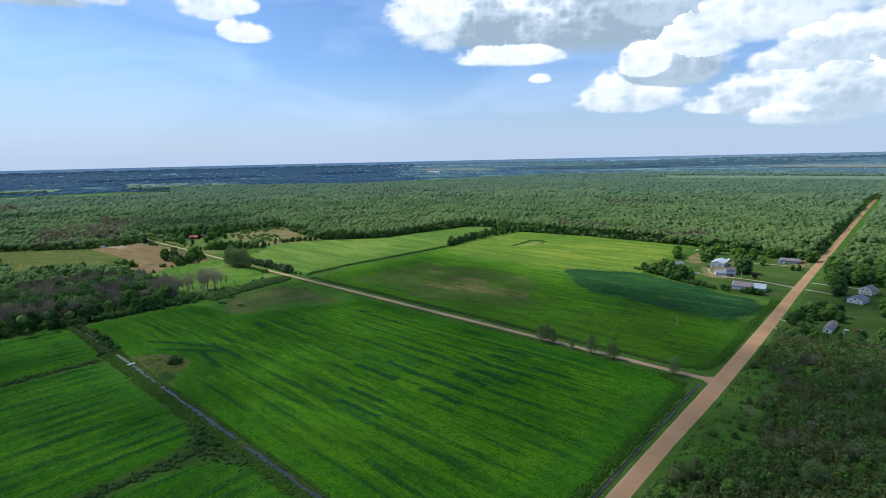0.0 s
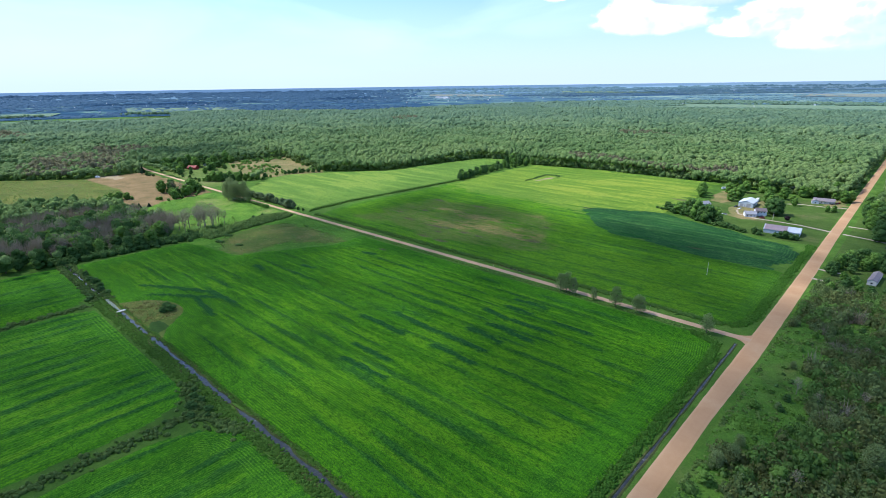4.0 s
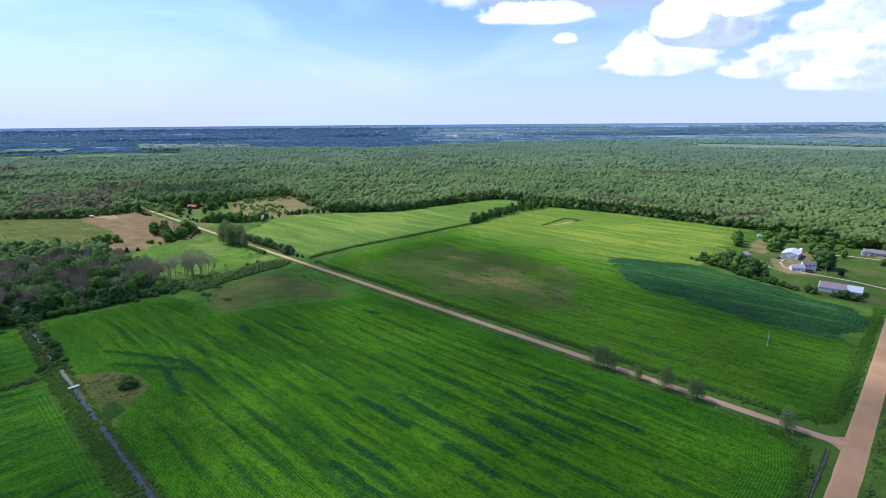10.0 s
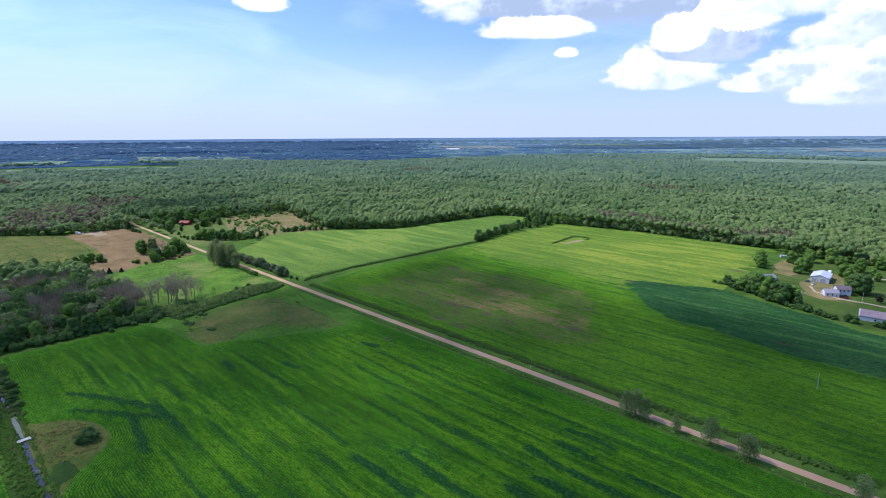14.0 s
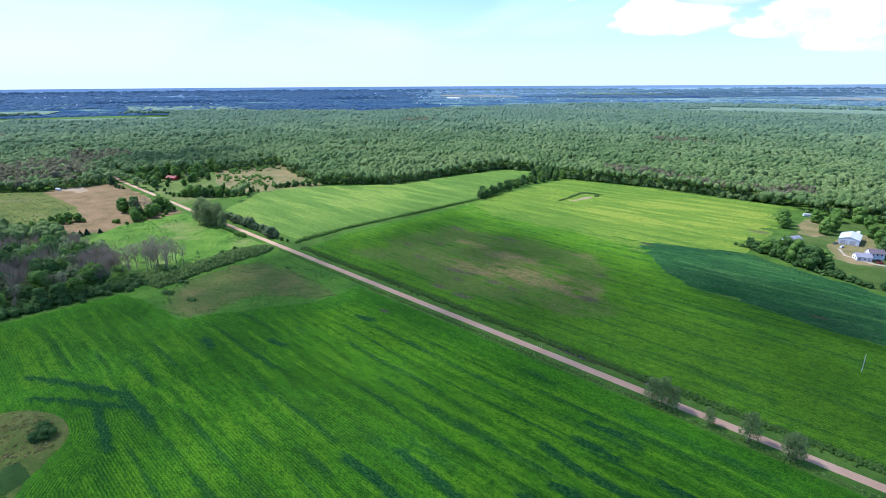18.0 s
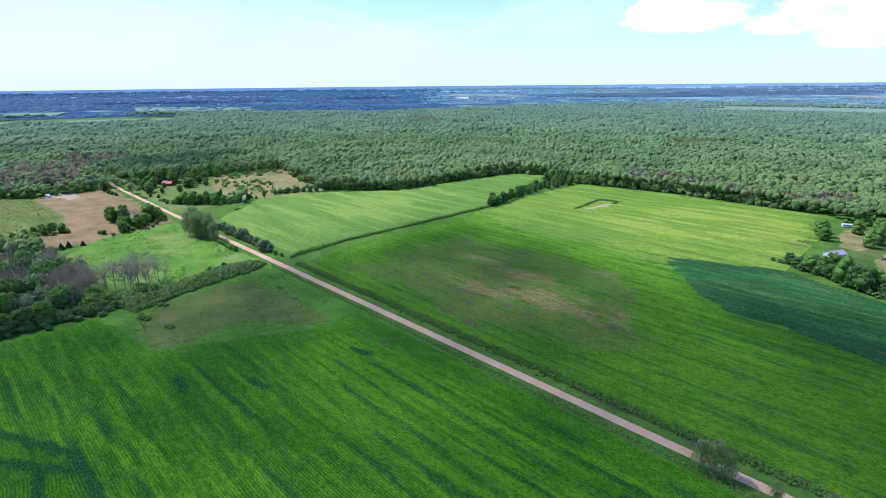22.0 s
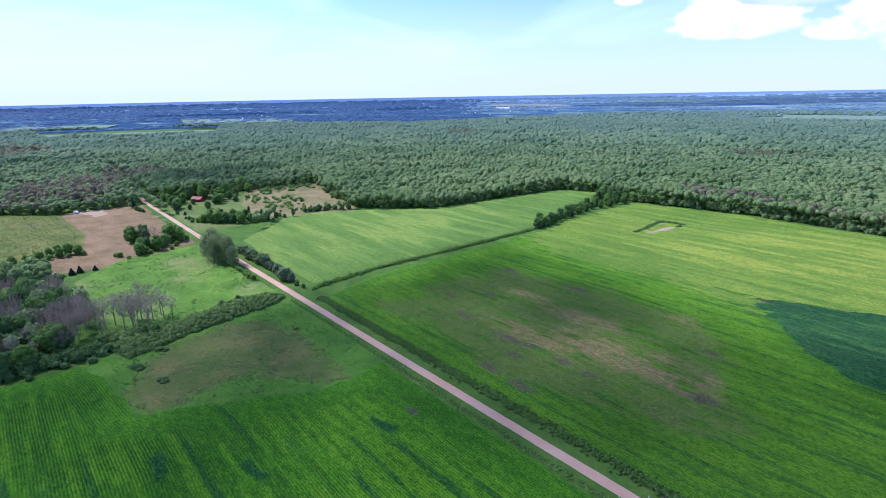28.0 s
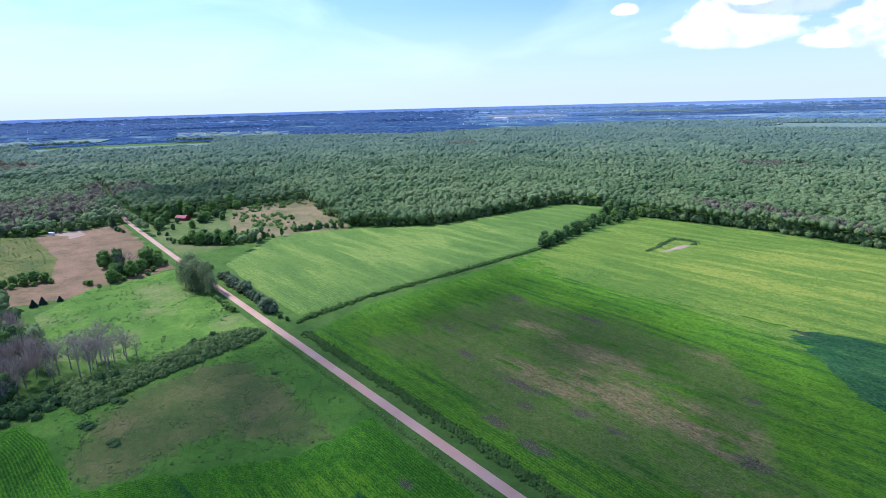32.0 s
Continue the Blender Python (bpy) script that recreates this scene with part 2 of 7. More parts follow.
def crop_material(name, low, mid, high, pale, along, stripes=1.0):
    """Leafy crop in rows: colour follows the vigour of the stand and any painted sun patch, bare places show weeds and
    soil.
    """
    k = Nodes(name, 0.85, 0.04)
    rows = (0.7, 1.3, 1) if along == "x" else (1.3, 0.7, 1)
    broad = k.noise(0.012, 3)
    clump = k.noise(0.22, 5, stretch=rows, rough=0.7)
    leaf = k.noise(1.0, 3, stretch=rows, rough=0.8)
    fine = k.noise(2.6, 2, rough=0.8)
    wave = k.math("SINE", k.math("MULTIPLY", k.math("ADD", k.attr("lane"), k.math("MULTIPLY", clump, 0.5)), 6.28319), 0)
    gap = k.math("MULTIPLY", k.span(wave, 0.05, 0.75), k.span(clump, 0.62, 0.42, 0.45, 1.0))
    crest = k.math("MULTIPLY", k.span(wave, -0.25, -0.9), k.span(clump, 0.36, 0.56, 0.25, 1.0))
    thin_gap, thin_crest = gap, crest
    show = k.span(k.noise(0.011, 2, offset=(3, 8, 0)), 0.42, 0.58, 0.3, 1.0)
    gap, crest = k.math("MULTIPLY", gap, show), k.math("MULTIPLY", crest, show)
    base = k.ramp(k.attr("vigor"), (0.0, pale), (0.2, high), (0.48, mid), (0.72, low))
    base = k.mix(k.span(broad, 0.42, 0.62, 0.0, 0.3), base, high)
    base = k.mix(k.span(clump, 0.36, 0.48, 0.6, 0.0), base, low)
    base = k.mix(k.span(clump, 0.54, 0.70, 0.0, 0.35), base, pale)
    base = k.mix(k.math("MULTIPLY", gap, 0.82 * stripes), base, low)
    base = k.mix(k.math("MULTIPLY", crest, 0.78 * stripes), base, pale)
    base = k.mix(k.span(leaf, 0.38, 0.52, 0.75, 0.0), base, low)
    base = k.mix(k.span(leaf, 0.54, 0.68, 0.0, 0.6), base, pale)
    base = k.mix(k.span(fine, 0.36, 0.5, 0.6, 0.0), base, low)
    base = k.mix(k.span(fine, 0.53, 0.66, 0.0, 0.5), base, pale)
    lush = k.ramp(leaf, (0.36, (0.006, 0.036, 0.010)), (0.5, (0.014, 0.068, 0.015)), (0.64, (0.042, 0.140, 0.026)))
    base = k.mix(k.math("MULTIPLY", k.attr("lush"), 0.92), base, lush)
    weed = k.ramp(k.noise(0.16, 7, stretch=rows, rough=0.8), (0.36, (0.045, 0.112, 0.012)), (0.48, (0.082, 0.145, 0.020)), (0.58, (0.14, 0.155, 0.036)), (0.70, (0.27, 0.19, 0.09)))
    soil = k.ramp(k.noise(0.3, 6, stretch=rows, rough=0.75), (0.36, (0.13, 0.11, 0.04)), (0.48, (0.31, 0.165, 0.082)), (0.60, (0.49, 0.265, 0.155)))
    weed = k.mix(k.attr("brown"), weed, soil)
    weed = k.mix(k.math("MULTIPLY", thin_crest, 0.7), weed, (0.125, 0.205, 0.026))
    weed = k.mix(k.math("MULTIPLY", thin_gap, 0.8), weed, k.mix(k.attr("brown"), (0.075, 0.07, 0.03), (0.15, 0.09, 0.055)))
    straw = k.noise(1.4, 3, rough=0.85, offset=(5, 3, 0))
    weed = k.mix(k.span(leaf, 0.40, 0.5, 0.75, 0.0), weed, (0.035, 0.075, 0.010))
    weed = k.mix(k.span(fine, 0.52, 0.60, 0.0, 0.75), weed, (0.13, 0.215, 0.022))
    weed = k.mix(k.span(k.noise(0.45, 4, stretch=rows, rough=0.8, offset=(7, 1, 0)), 0.52, 0.60, 0.0, 0.6), weed, (0.045, 0.115, 0.010))
    weed = k.mix(k.span(straw, 0.56, 0.66, 0.0, 0.75), weed, k.mix(k.attr("brown"), (0.22, 0.20, 0.06), (0.46, 0.27, 0.16)))
    base = k.mix(k.math("MULTIPLY", k.attr("bare"), 0.92), base, weed)
    base = k.mix(k.math("MULTIPLY", k.attr("dark"), k.span(leaf, 0.35, 0.6, 0.35, 0.95)), base, k.ramp(fine, (0.40, (0.045, 0.036, 0.027)), (0.52, (0.095, 0.072, 0.052)), (0.64, (0.26, 0.17, 0.115))))
    k.bump(k.math("ADD", leaf, fine), 1.0, 0.6)
    return k.done(base)


M_CROP = crop_material("bean_crop", (0.017, 0.076, 0.007), (0.041, 0.160, 0.006), (0.069, 0.224, 0.006), (0.126, 0.290, 0.008), "x")
M_CROP_Y = crop_material("bean_crop_across", (0.020, 0.088, 0.008), (0.045, 0.176, 0.007), (0.076, 0.242, 0.008), (0.138, 0.305, 0.011), "y")
M_CROP_PALE = crop_material("pale_bean_crop", (0.054, 0.135, 0.016), (0.105, 0.202, 0.022), (0.185, 0.262, 0.030), (0.30, 0.34, 0.046), "x", 0.5)
M_CROP_SOFT = crop_material("pale_green_crop", (0.056, 0.130, 0.020), (0.095, 0.187, 0.027), (0.155, 0.245, 0.038), (0.24, 0.315, 0.055), "x", 0.5)
M_CROP_THIN = crop_material("thin_bean_crop", (0.023, 0.078, 0.008), (0.050, 0.153, 0.007), (0.078, 0.206, 0.008), (0.130, 0.263, 0.011), "x")
M_CORN = crop_material("corn_crop", (0.011, 0.046, 0.018), (0.022, 0.080, 0.024), (0.038, 0.118, 0.027), (0.072, 0.165, 0.038), "x", 0.8)


def grass_material(name, a, b, c, dry, amount, fade=None):
    k = Nodes(name, 0.9, 0.04)
    mid = k.noise(0.35, 5, rough=0.75)
    fine = k.noise(1.7, 3, rough=0.8)
    col = k.ramp(k.noise(0.05, 6, rough=0.65), (0.34, a), (0.5, b), (0.66, c))
    col = k.mix(k.span(k.noise(0.025, 5, offset=(40, 9, 0), rough=0.6), 0.62 - amount, 0.8 - amount, 0, 0.85), col, dry)
    col = k.mix(k.span(mid, 0.36, 0.52, 0.6, 0), col, a)
    col = k.mix(k.span(mid, 0.54, 0.7, 0, 0.5), col, c)
    col = k.mix(k.span(fine, 0.36, 0.52, 0.6, 0), col, a)
    col = k.mix(k.span(fine, 0.55, 0.7, 0, 0.4), col, c)
    if fade:
        col = k.mix(k.attr("rim"), k.ramp(mid, (0.38, fade[0]), (0.5, fade[1]), (0.62, fade[2])), col)
    k.bump(fine, 0.9, 0.5)
    return k.done(col)


M_GROUND = grass_material("rough_grass", (0.040, 0.088, 0.014), (0.065, 0.13, 0.018), (0.095, 0.165, 0.026), (0.14, 0.145, 0.05), 0.0)
M_LAWN = grass_material("mown_lawn", (0.040, 0.076, 0.014), (0.060, 0.102, 0.019), (0.082, 0.124, 0.027), (0.14, 0.125, 0.055), 0.07)
M_MEADOW = grass_material("meadow", (0.050, 0.115, 0.014), (0.086, 0.178, 0.02), (0.135, 0.228, 0.030), (0.22, 0.215, 0.075), 0.10)
M_TAN = grass_material("dry_grass", (0.10, 0.11, 0.035), (0.18, 0.155, 0.062), (0.25, 0.185, 0.085), (0.30, 0.20, 0.11), 0.10)
M_PASTURE = grass_material("grazed_pasture", (0.065, 0.105, 0.022), (0.10, 0.145, 0.032), (0.14, 0.175, 0.045), (0.20, 0.17, 0.08), 0.10)
M_BARE = grass_material("bare_field", (0.105, 0.090, 0.036), (0.19, 0.128, 0.06), (0.245, 0.16, 0.08), (0.29, 0.185, 0.10), 0.10)
M_NURSERY = grass_material("weedy_rows", (0.055, 0.085, 0.018), (0.11, 0.125, 0.026), (0.16, 0.16, 0.04), (0.21, 0.16, 0.075), 0.06)
M_SCRUB = grass_material("overgrown_weeds", (0.038, 0.088, 0.013), (0.064, 0.14, 0.018), (0.098, 0.185, 0.026), (0.13, 0.13, 0.045), 0.03)
M_HOLLOW = grass_material("reedy_hollow", (0.055, 0.09, 0.016), (0.10, 0.13, 0.026), (0.155, 0.16, 0.042), (0.22, 0.18, 0.065), 0.08)
M_DARK_COVER = grass_material("dark_green_cover", (0.022, 0.05, 0.012), (0.035, 0.075, 0.014), (0.055, 0.10, 0.02), (0.07, 0.085, 0.03), 0.0)
M_PALE_STRIP = grass_material("pale_ditch_strip", (0.14, 0.17, 0.13), (0.185, 0.215, 0.17), (0.23, 0.255, 0.21), (0.21, 0.22, 0.165), 0.0)
M_WEED = grass_material("weed_patch", (0.038, 0.104, 0.012), (0.066, 0.155, 0.015), (0.098, 0.196, 0.022), (0.14, 0.175, 0.03), 0.02)
M_WEED_BROWN = grass_material("brown_weeds", (0.046, 0.088, 0.016), (0.092, 0.118, 0.026), (0.155, 0.145, 0.042), (0.235, 0.165, 0.068), 0.08, ((0.038, 0.104, 0.012), (0.066, 0.155, 0.015), (0.098, 0.196, 0.022)))
M_BANK = grass_material("weedy_bank", (0.035, 0.05, 0.015), (0.06, 0.08, 0.02), (0.09, 0.10, 0.03), (0.14, 0.11, 0.06), 0.05)


def gravel_material(name, a, b, c):
    k = Nodes(name, 0.95, 0.2)
    col = k.ramp(k.noise(0.05, 7, rough=0.6), (0.3, a), (0.52, b), (0.75, c))
    col = k.mix(k.span(k.noise(4.0, 3, rough=0.8), 0.35, 0.7, 0, 0.35), col, a)
    track = k.math("ABSOLUTE", k.attr("across"), 0)
    col = k.mix(k.span(track, 0.62, 1.0, 0, 0.55), col, c)
    col = k.mix(k.span(k.math("ABSOLUTE", k.math("SUBTRACT", track, 0.42), 0), 0.16, 0.0, 0, 0.25), col, b)
    k.bump(k.noise(7, 3, rough=0.8), 0.6, 0.05)
    return k.done(col)


M_ROAD = gravel_material("red_gravel", (0.295, 0.165, 0.080), (0.365, 0.215, 0.110), (0.43, 0.28, 0.155))
M_ROAD2 = gravel_material("pink_gravel", (0.31, 0.19, 0.108), (0.38, 0.245, 0.148), (0.45, 0.32, 0.205))
M_DRIVE = gravel_material("pale_gravel_drive", (0.27, 0.22, 0.16), (0.35, 0.285, 0.21), (0.40, 0.34, 0.26))
M_SAND = gravel_material("pale_sand", (0.23, 0.175, 0.10), (0.28, 0.215, 0.128), (0.33, 0.26, 0.16))

k = Nodes("ditch_water", 0.16, 0.35)
k.bump(k.noise(1.5, 2), 0.06, 0.03)
M_WATER = k.done(k.ramp(k.noise(0.35, 5, rough=0.7), (0.4, (0.025, 0.026, 0.022)), (0.6, (0.05, 0.05, 0.04)), (0.68, (0.16, 0.15, 0.12))))


def foliage(name, a, b, c, through=0.25, relief=0.0, haze=None):
    """Leaves: each tree has its tint, each spray of leaves its own shade, some light comes through; pale mixes in
    painted distance haze.
    """
    k = Nodes(name, 0.8, 0.06)
    info = k.n("ShaderNodeObjectInfo")
    tint = k.math("FRACT", k.math("ADD", k.attr("tint"), info.outputs["Random"]), 0)
    col = k.ramp(tint, (0.0, a), (0.45, b), (0.8, c), (1.0, a))
    geo = k.n("ShaderNodeNewGeometry")
    col = k.mix(k.span(geo.outputs["Random Per Island"], 0.0, 1.0, 0.0, 0.45 if relief else 0.35), col, c)
    col = k.mix(k.span(k.noise(0.8, 3, rough=0.7), 0.35, 0.7, 0, 0.55), col, a)
    # distance haze painted into the leaf colour, by the pale attribute
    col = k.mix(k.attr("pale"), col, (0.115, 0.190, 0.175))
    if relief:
        # shaded gaps and bright tips between leaves, painted into the colour
        gap_noise = k.noise(0.95, 4, rough=0.8)
        col = k.mix(k.span(gap_noise, 0.36, 0.52, 0.75, 0.0), col, tuple(v * 0.4 for v in a))
        col = k.mix(k.span(gap_noise, 0.54, 0.68, 0.0, 0.6), col, tuple(v * 1.25 for v in c))
        k.bump(gap_noise, relief, 1.6)
    k.link(col, k.bsdf.inputs["Base Color"])
    # haze: a faint glow of the leaves in place of airlight
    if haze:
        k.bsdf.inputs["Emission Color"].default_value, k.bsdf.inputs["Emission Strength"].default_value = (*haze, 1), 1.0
    tr = k.n("ShaderNodeBsdfTranslucent")
    k.link(k.mix(0.6, col, c), tr.inputs["Color"])
    mx = k.n("ShaderNodeMixShader")
    mx.inputs["Fac"].default_value = through
    k.link(k.bsdf.outputs["BSDF"], mx.inputs[1])
    k.link(tr.outputs["BSDF"], mx.inputs[2])
    k.link(mx.outputs["Shader"], k.t.nodes["Material Output"].inputs["Surface"])
    return k.mat


M_LEAF = foliage("leaves", (0.085, 0.17, 0.032), (0.135, 0.245, 0.045), (0.185, 0.305, 0.065), 0.45)
M_LEAF_DARK = foliage("dark_leaves", (0.050, 0.108, 0.03), (0.08, 0.155, 0.04), (0.115, 0.20, 0.055), 0.42)
M_LEAF_GREY = foliage("grey_green_leaves", (0.14, 0.205, 0.066), (0.19, 0.265, 0.09), (0.245, 0.325, 0.12), 0.45)
M_LEAF_WILLOW = foliage("pale_willow_leaves", (0.12, 0.17, 0.062), (0.165, 0.222, 0.082), (0.215, 0.275, 0.105), 0.4)
M_LEAF_BRUSH = foliage("dull_green_leaves", (0.075, 0.115, 0.05), (0.11, 0.16, 0.068), (0.15, 0.205, 0.09), 0.35)
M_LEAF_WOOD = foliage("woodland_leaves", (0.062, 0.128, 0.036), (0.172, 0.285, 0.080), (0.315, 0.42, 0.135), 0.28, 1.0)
M_LEAF_BANK = foliage("bank_weed_leaves", (0.07, 0.12, 0.022), (0.105, 0.165, 0.03), (0.15, 0.205, 0.045), 0.42)
M_REED = foliage("tan_reeds", (0.13, 0.14, 0.04), (0.20, 0.195, 0.058), (0.27, 0.24, 0.085), 0.35)
M_REED_GREEN = foliage("green_reeds", (0.046, 0.125, 0.018), (0.076, 0.19, 0.022), (0.115, 0.245, 0.032), 0.42)
M_LEAF_STRIP = foliage("ditch_weed_leaves", (0.052, 0.118, 0.024), (0.086, 0.175, 0.032), (0.13, 0.23, 0.045), 0.42)
M_LEAF_OLIVE = foliage("olive_leaves", (0.072, 0.13, 0.03), (0.112, 0.175, 0.042), (0.155, 0.22, 0.06), 0.42)
M_LEAF_WEED = foliage("weed_leaves", (0.062, 0.14, 0.02), (0.098, 0.20, 0.028), (0.14, 0.25, 0.04), 0.42)
M_LEAF_DRY = foliage("dry_brown_leaves", (0.135, 0.13, 0.07), (0.18, 0.172, 0.092), (0.225, 0.212, 0.12), 0.35)
M_LEAF_RED = foliage("dark_red_leaves", (0.022, 0.014, 0.018), (0.03, 0.02, 0.024), (0.04, 0.028, 0.03))
M_TWIG = foliage("bare_grey_twigs", (0.175, 0.15, 0.10), (0.225, 0.194, 0.132), (0.28, 0.242, 0.17), 0.3)
M_THICKET = foliage("grey_green_thicket_leaves", (0.085, 0.15, 0.036), (0.124, 0.205, 0.05), (0.166, 0.25, 0.068), 0.45)
M_SCRUB_LEAF = foliage("dark_scrub_leaves", (0.068, 0.132, 0.030), (0.10, 0.182, 0.04), (0.138, 0.228, 0.056), 0.45)
M_SCRUB_BROWN = foliage("brown_green_scrub_leaves", (0.072, 0.094, 0.030), (0.106, 0.130, 0.042), (0.142, 0.168, 0.056), 0.45)
M_SCRUB_PALE = foliage("pale_scrub_leaves", (0.086, 0.13, 0.042), (0.122, 0.172, 0.058), (0.16, 0.212, 0.076), 0.45)
M_NEEDLE = foliage("needles", (0.014, 0.034, 0.018), (0.02, 0.046, 0.022), (0.03, 0.06, 0.028), 0.1)
k = Nodes("bark", 0.95, 0.1)
M_BARK = k.done(k.ramp(k.noise(3, 4, stretch=(1, 1, 0.2)), (0.3, (0.07, 0.055, 0.045)), (0.7, (0.17, 0.14, 0.115))))
k = Nodes("bleached_bark", 0.95, 0.1)
M_BARK_PALE = k.done(k.ramp(k.noise(3, 4, stretch=(1, 1, 0.2)), (0.3, (0.14, 0.12, 0.088)), (0.7, (0.28, 0.245, 0.19))))


def paint(name, col, dirt, rough=0.6, metal=0.0):
    k = Nodes(name, rough, 0.35)
    k.bsdf.inputs["Metallic"].default_value = metal
    c = k.mix(k.span(k.noise(0.35, 5, rough=0.65), 0.42, 0.8, 0, 0.55), col, dirt)
    c = k.mix(k.span(k.noise(2.5, 4, stretch=(1, 1, 0.25)), 0.5, 0.85, 0, 0.3), c, dirt)
    return k.done(c)


M_WHITE = paint("white_siding", (0.62, 0.63, 0.65), (0.48, 0.47, 0.46))
M_CREAM = paint("cream_siding", (0.62, 0.58, 0.55), (0.45, 0.42, 0.38))
M_STEEL = paint("pale_steel_cladding", (0.43, 0.49, 0.52), (0.33, 0.35, 0.35), 0.45)
M_STEEL_ROOF = paint("pale_steel_roof", (0.44, 0.47, 0.51), (0.33, 0.33, 0.34), 0.5)
M_RUST_ROOF = paint("rust_red_roof", (0.22, 0.16, 0.17), (0.31, 0.27, 0.28), 0.7)
M_SHINGLE = paint("grey_shingles", (0.20, 0.20, 0.225), (0.29, 0.28, 0.29), 0.9)
M_SHINGLE_DK = paint("dark_shingles", (0.105, 0.085, 0.095), (0.17, 0.14, 0.14), 0.9)
M_SHINGLE_PU = paint("purple_brown_shingles", (0.165, 0.14, 0.15), (0.23, 0.20, 0.205), 0.9)
M_RED = paint("barn_red", (0.22, 0.018, 0.012), (0.15, 0.028, 0.026), 0.7)
M_TRIM = paint("white_trim", (0.78, 0.78, 0.77), (0.6, 0.58, 0.55))
M_DOOR = paint("grey_door", (0.30, 0.31, 0.33), (0.2, 0.2, 0.2))
M_CARRED = paint("car_red", (0.22, 0.012, 0.012), (0.12, 0.02, 0.02), 0.25)
M_CARWHITE = paint("car_white", (0.75, 0.75, 0.75), (0.6, 0.6, 0.6), 0.25)
M_CARDARK = paint("car_dark", (0.04, 0.045, 0.055), (0.08, 0.08, 0.08), 0.25)
M_RUBBER = paint("rubber", (0.02, 0.02, 0.02), (0.05, 0.05, 0.05), 0.9)
M_POLE = paint("weathered_pole", (0.42, 0.39, 0.34), (0.26, 0.23, 0.20), 0.9)
M_CONCRETE = paint("concrete", (0.45, 0.43, 0.39), (0.3, 0.28, 0.25), 0.9)
k = Nodes("window_glass", 0.05, 0.6)
M_GLASS = k.done((0.025, 0.03, 0.035))

# far clouds glow; sunlit white and shaded grey are painted by attribute
k = Nodes("cloud", 1.0, 0.0)
glow = k.n("ShaderNodeEmission")
k.link(k.ramp(k.attr("white"), (0.0, (0.36, 0.45, 0.54)), (0.5, (0.58, 0.67, 0.78)), (0.97, (1.0, 1.0, 1.0))), glow.inputs["Color"])
glow.inputs["Strength"].default_value = 1.2
clear = k.n("ShaderNodeBsdfTransparent")
mx = k.n("ShaderNodeMixShader")
k.link(k.attr("cover"), mx.inputs["Fac"])
k.link(clear.outputs["BSDF"], mx.inputs[1])
k.link(glow.outputs["Emission"], mx.inputs[2])
k.link(mx.outputs["Shader"], k.t.nodes["Material Output"].inputs["Surface"])
M_CLOUD = k.mat
# half-clear cloud for the unseen layers that dim the sun
k = Nodes("thin_shade_cloud", 1.0, 0.0)
k.done((0.93, 0.93, 0.94))
clear = k.n("ShaderNodeBsdfTransparent")
mx = k.n("ShaderNodeMixShader")
mx.inputs["Fac"].default_value = 0.79
k.link(k.bsdf.outputs["BSDF"], mx.inputs[1])
k.link(clear.outputs["BSDF"], mx.inputs[2])
k.link(mx.outputs["Shader"], k.t.nodes["Material Output"].inputs["Surface"])
M_SHADE_CLOUD = k.mat

# far land: distance haze painted as bluer tones and a glow, by away
k = Nodes("distance", 1.0, 0.0)
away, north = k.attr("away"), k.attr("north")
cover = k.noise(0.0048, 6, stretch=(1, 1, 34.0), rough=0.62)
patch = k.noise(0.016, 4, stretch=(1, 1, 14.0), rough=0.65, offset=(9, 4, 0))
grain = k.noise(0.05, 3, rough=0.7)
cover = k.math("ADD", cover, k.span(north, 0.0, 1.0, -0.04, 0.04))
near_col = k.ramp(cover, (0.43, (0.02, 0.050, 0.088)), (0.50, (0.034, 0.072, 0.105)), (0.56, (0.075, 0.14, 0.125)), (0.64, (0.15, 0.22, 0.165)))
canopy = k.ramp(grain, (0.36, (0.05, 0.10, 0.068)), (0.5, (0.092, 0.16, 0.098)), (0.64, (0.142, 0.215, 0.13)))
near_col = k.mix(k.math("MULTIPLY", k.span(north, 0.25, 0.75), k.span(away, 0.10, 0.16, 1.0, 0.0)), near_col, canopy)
haze_col = k.ramp(cover, (0.38, (0.038, 0.075, 0.128)), (0.47, (0.062, 0.108, 0.155)), (0.54, (0.085, 0.135, 0.162)), (0.63, (0.13, 0.175, 0.165)))
dcol = k.mix(k.span(away, 0.1, 0.35), near_col, haze_col)
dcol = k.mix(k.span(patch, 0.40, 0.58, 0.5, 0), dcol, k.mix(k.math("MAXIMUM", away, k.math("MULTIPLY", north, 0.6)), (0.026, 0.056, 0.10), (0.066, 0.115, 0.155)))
# pale airlight at the horizon, painted into colour and emission
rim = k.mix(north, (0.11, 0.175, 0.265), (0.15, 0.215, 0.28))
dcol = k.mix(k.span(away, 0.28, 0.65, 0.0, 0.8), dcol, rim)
glow = k.mix(k.span(away, 0.28, 0.65, 0.0, 0.8), haze_col, rim)
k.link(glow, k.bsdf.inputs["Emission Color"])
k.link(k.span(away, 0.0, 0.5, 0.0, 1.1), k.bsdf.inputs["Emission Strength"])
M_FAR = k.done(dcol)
# far grass greyed and paled in its base colour, as haze would
M_HAZE_GREEN = grass_material("far_hazed_green_field", (0.11, 0.165, 0.105), (0.13, 0.19, 0.12), (0.155, 0.21, 0.135), (0.175, 0.195, 0.14), 0.0)
M_HAZE_PALE = grass_material("far_hazed_pale_field", (0.13, 0.15, 0.13), (0.16, 0.175, 0.15), (0.19, 0.195, 0.165), (0.22, 0.2, 0.17), 0.0)
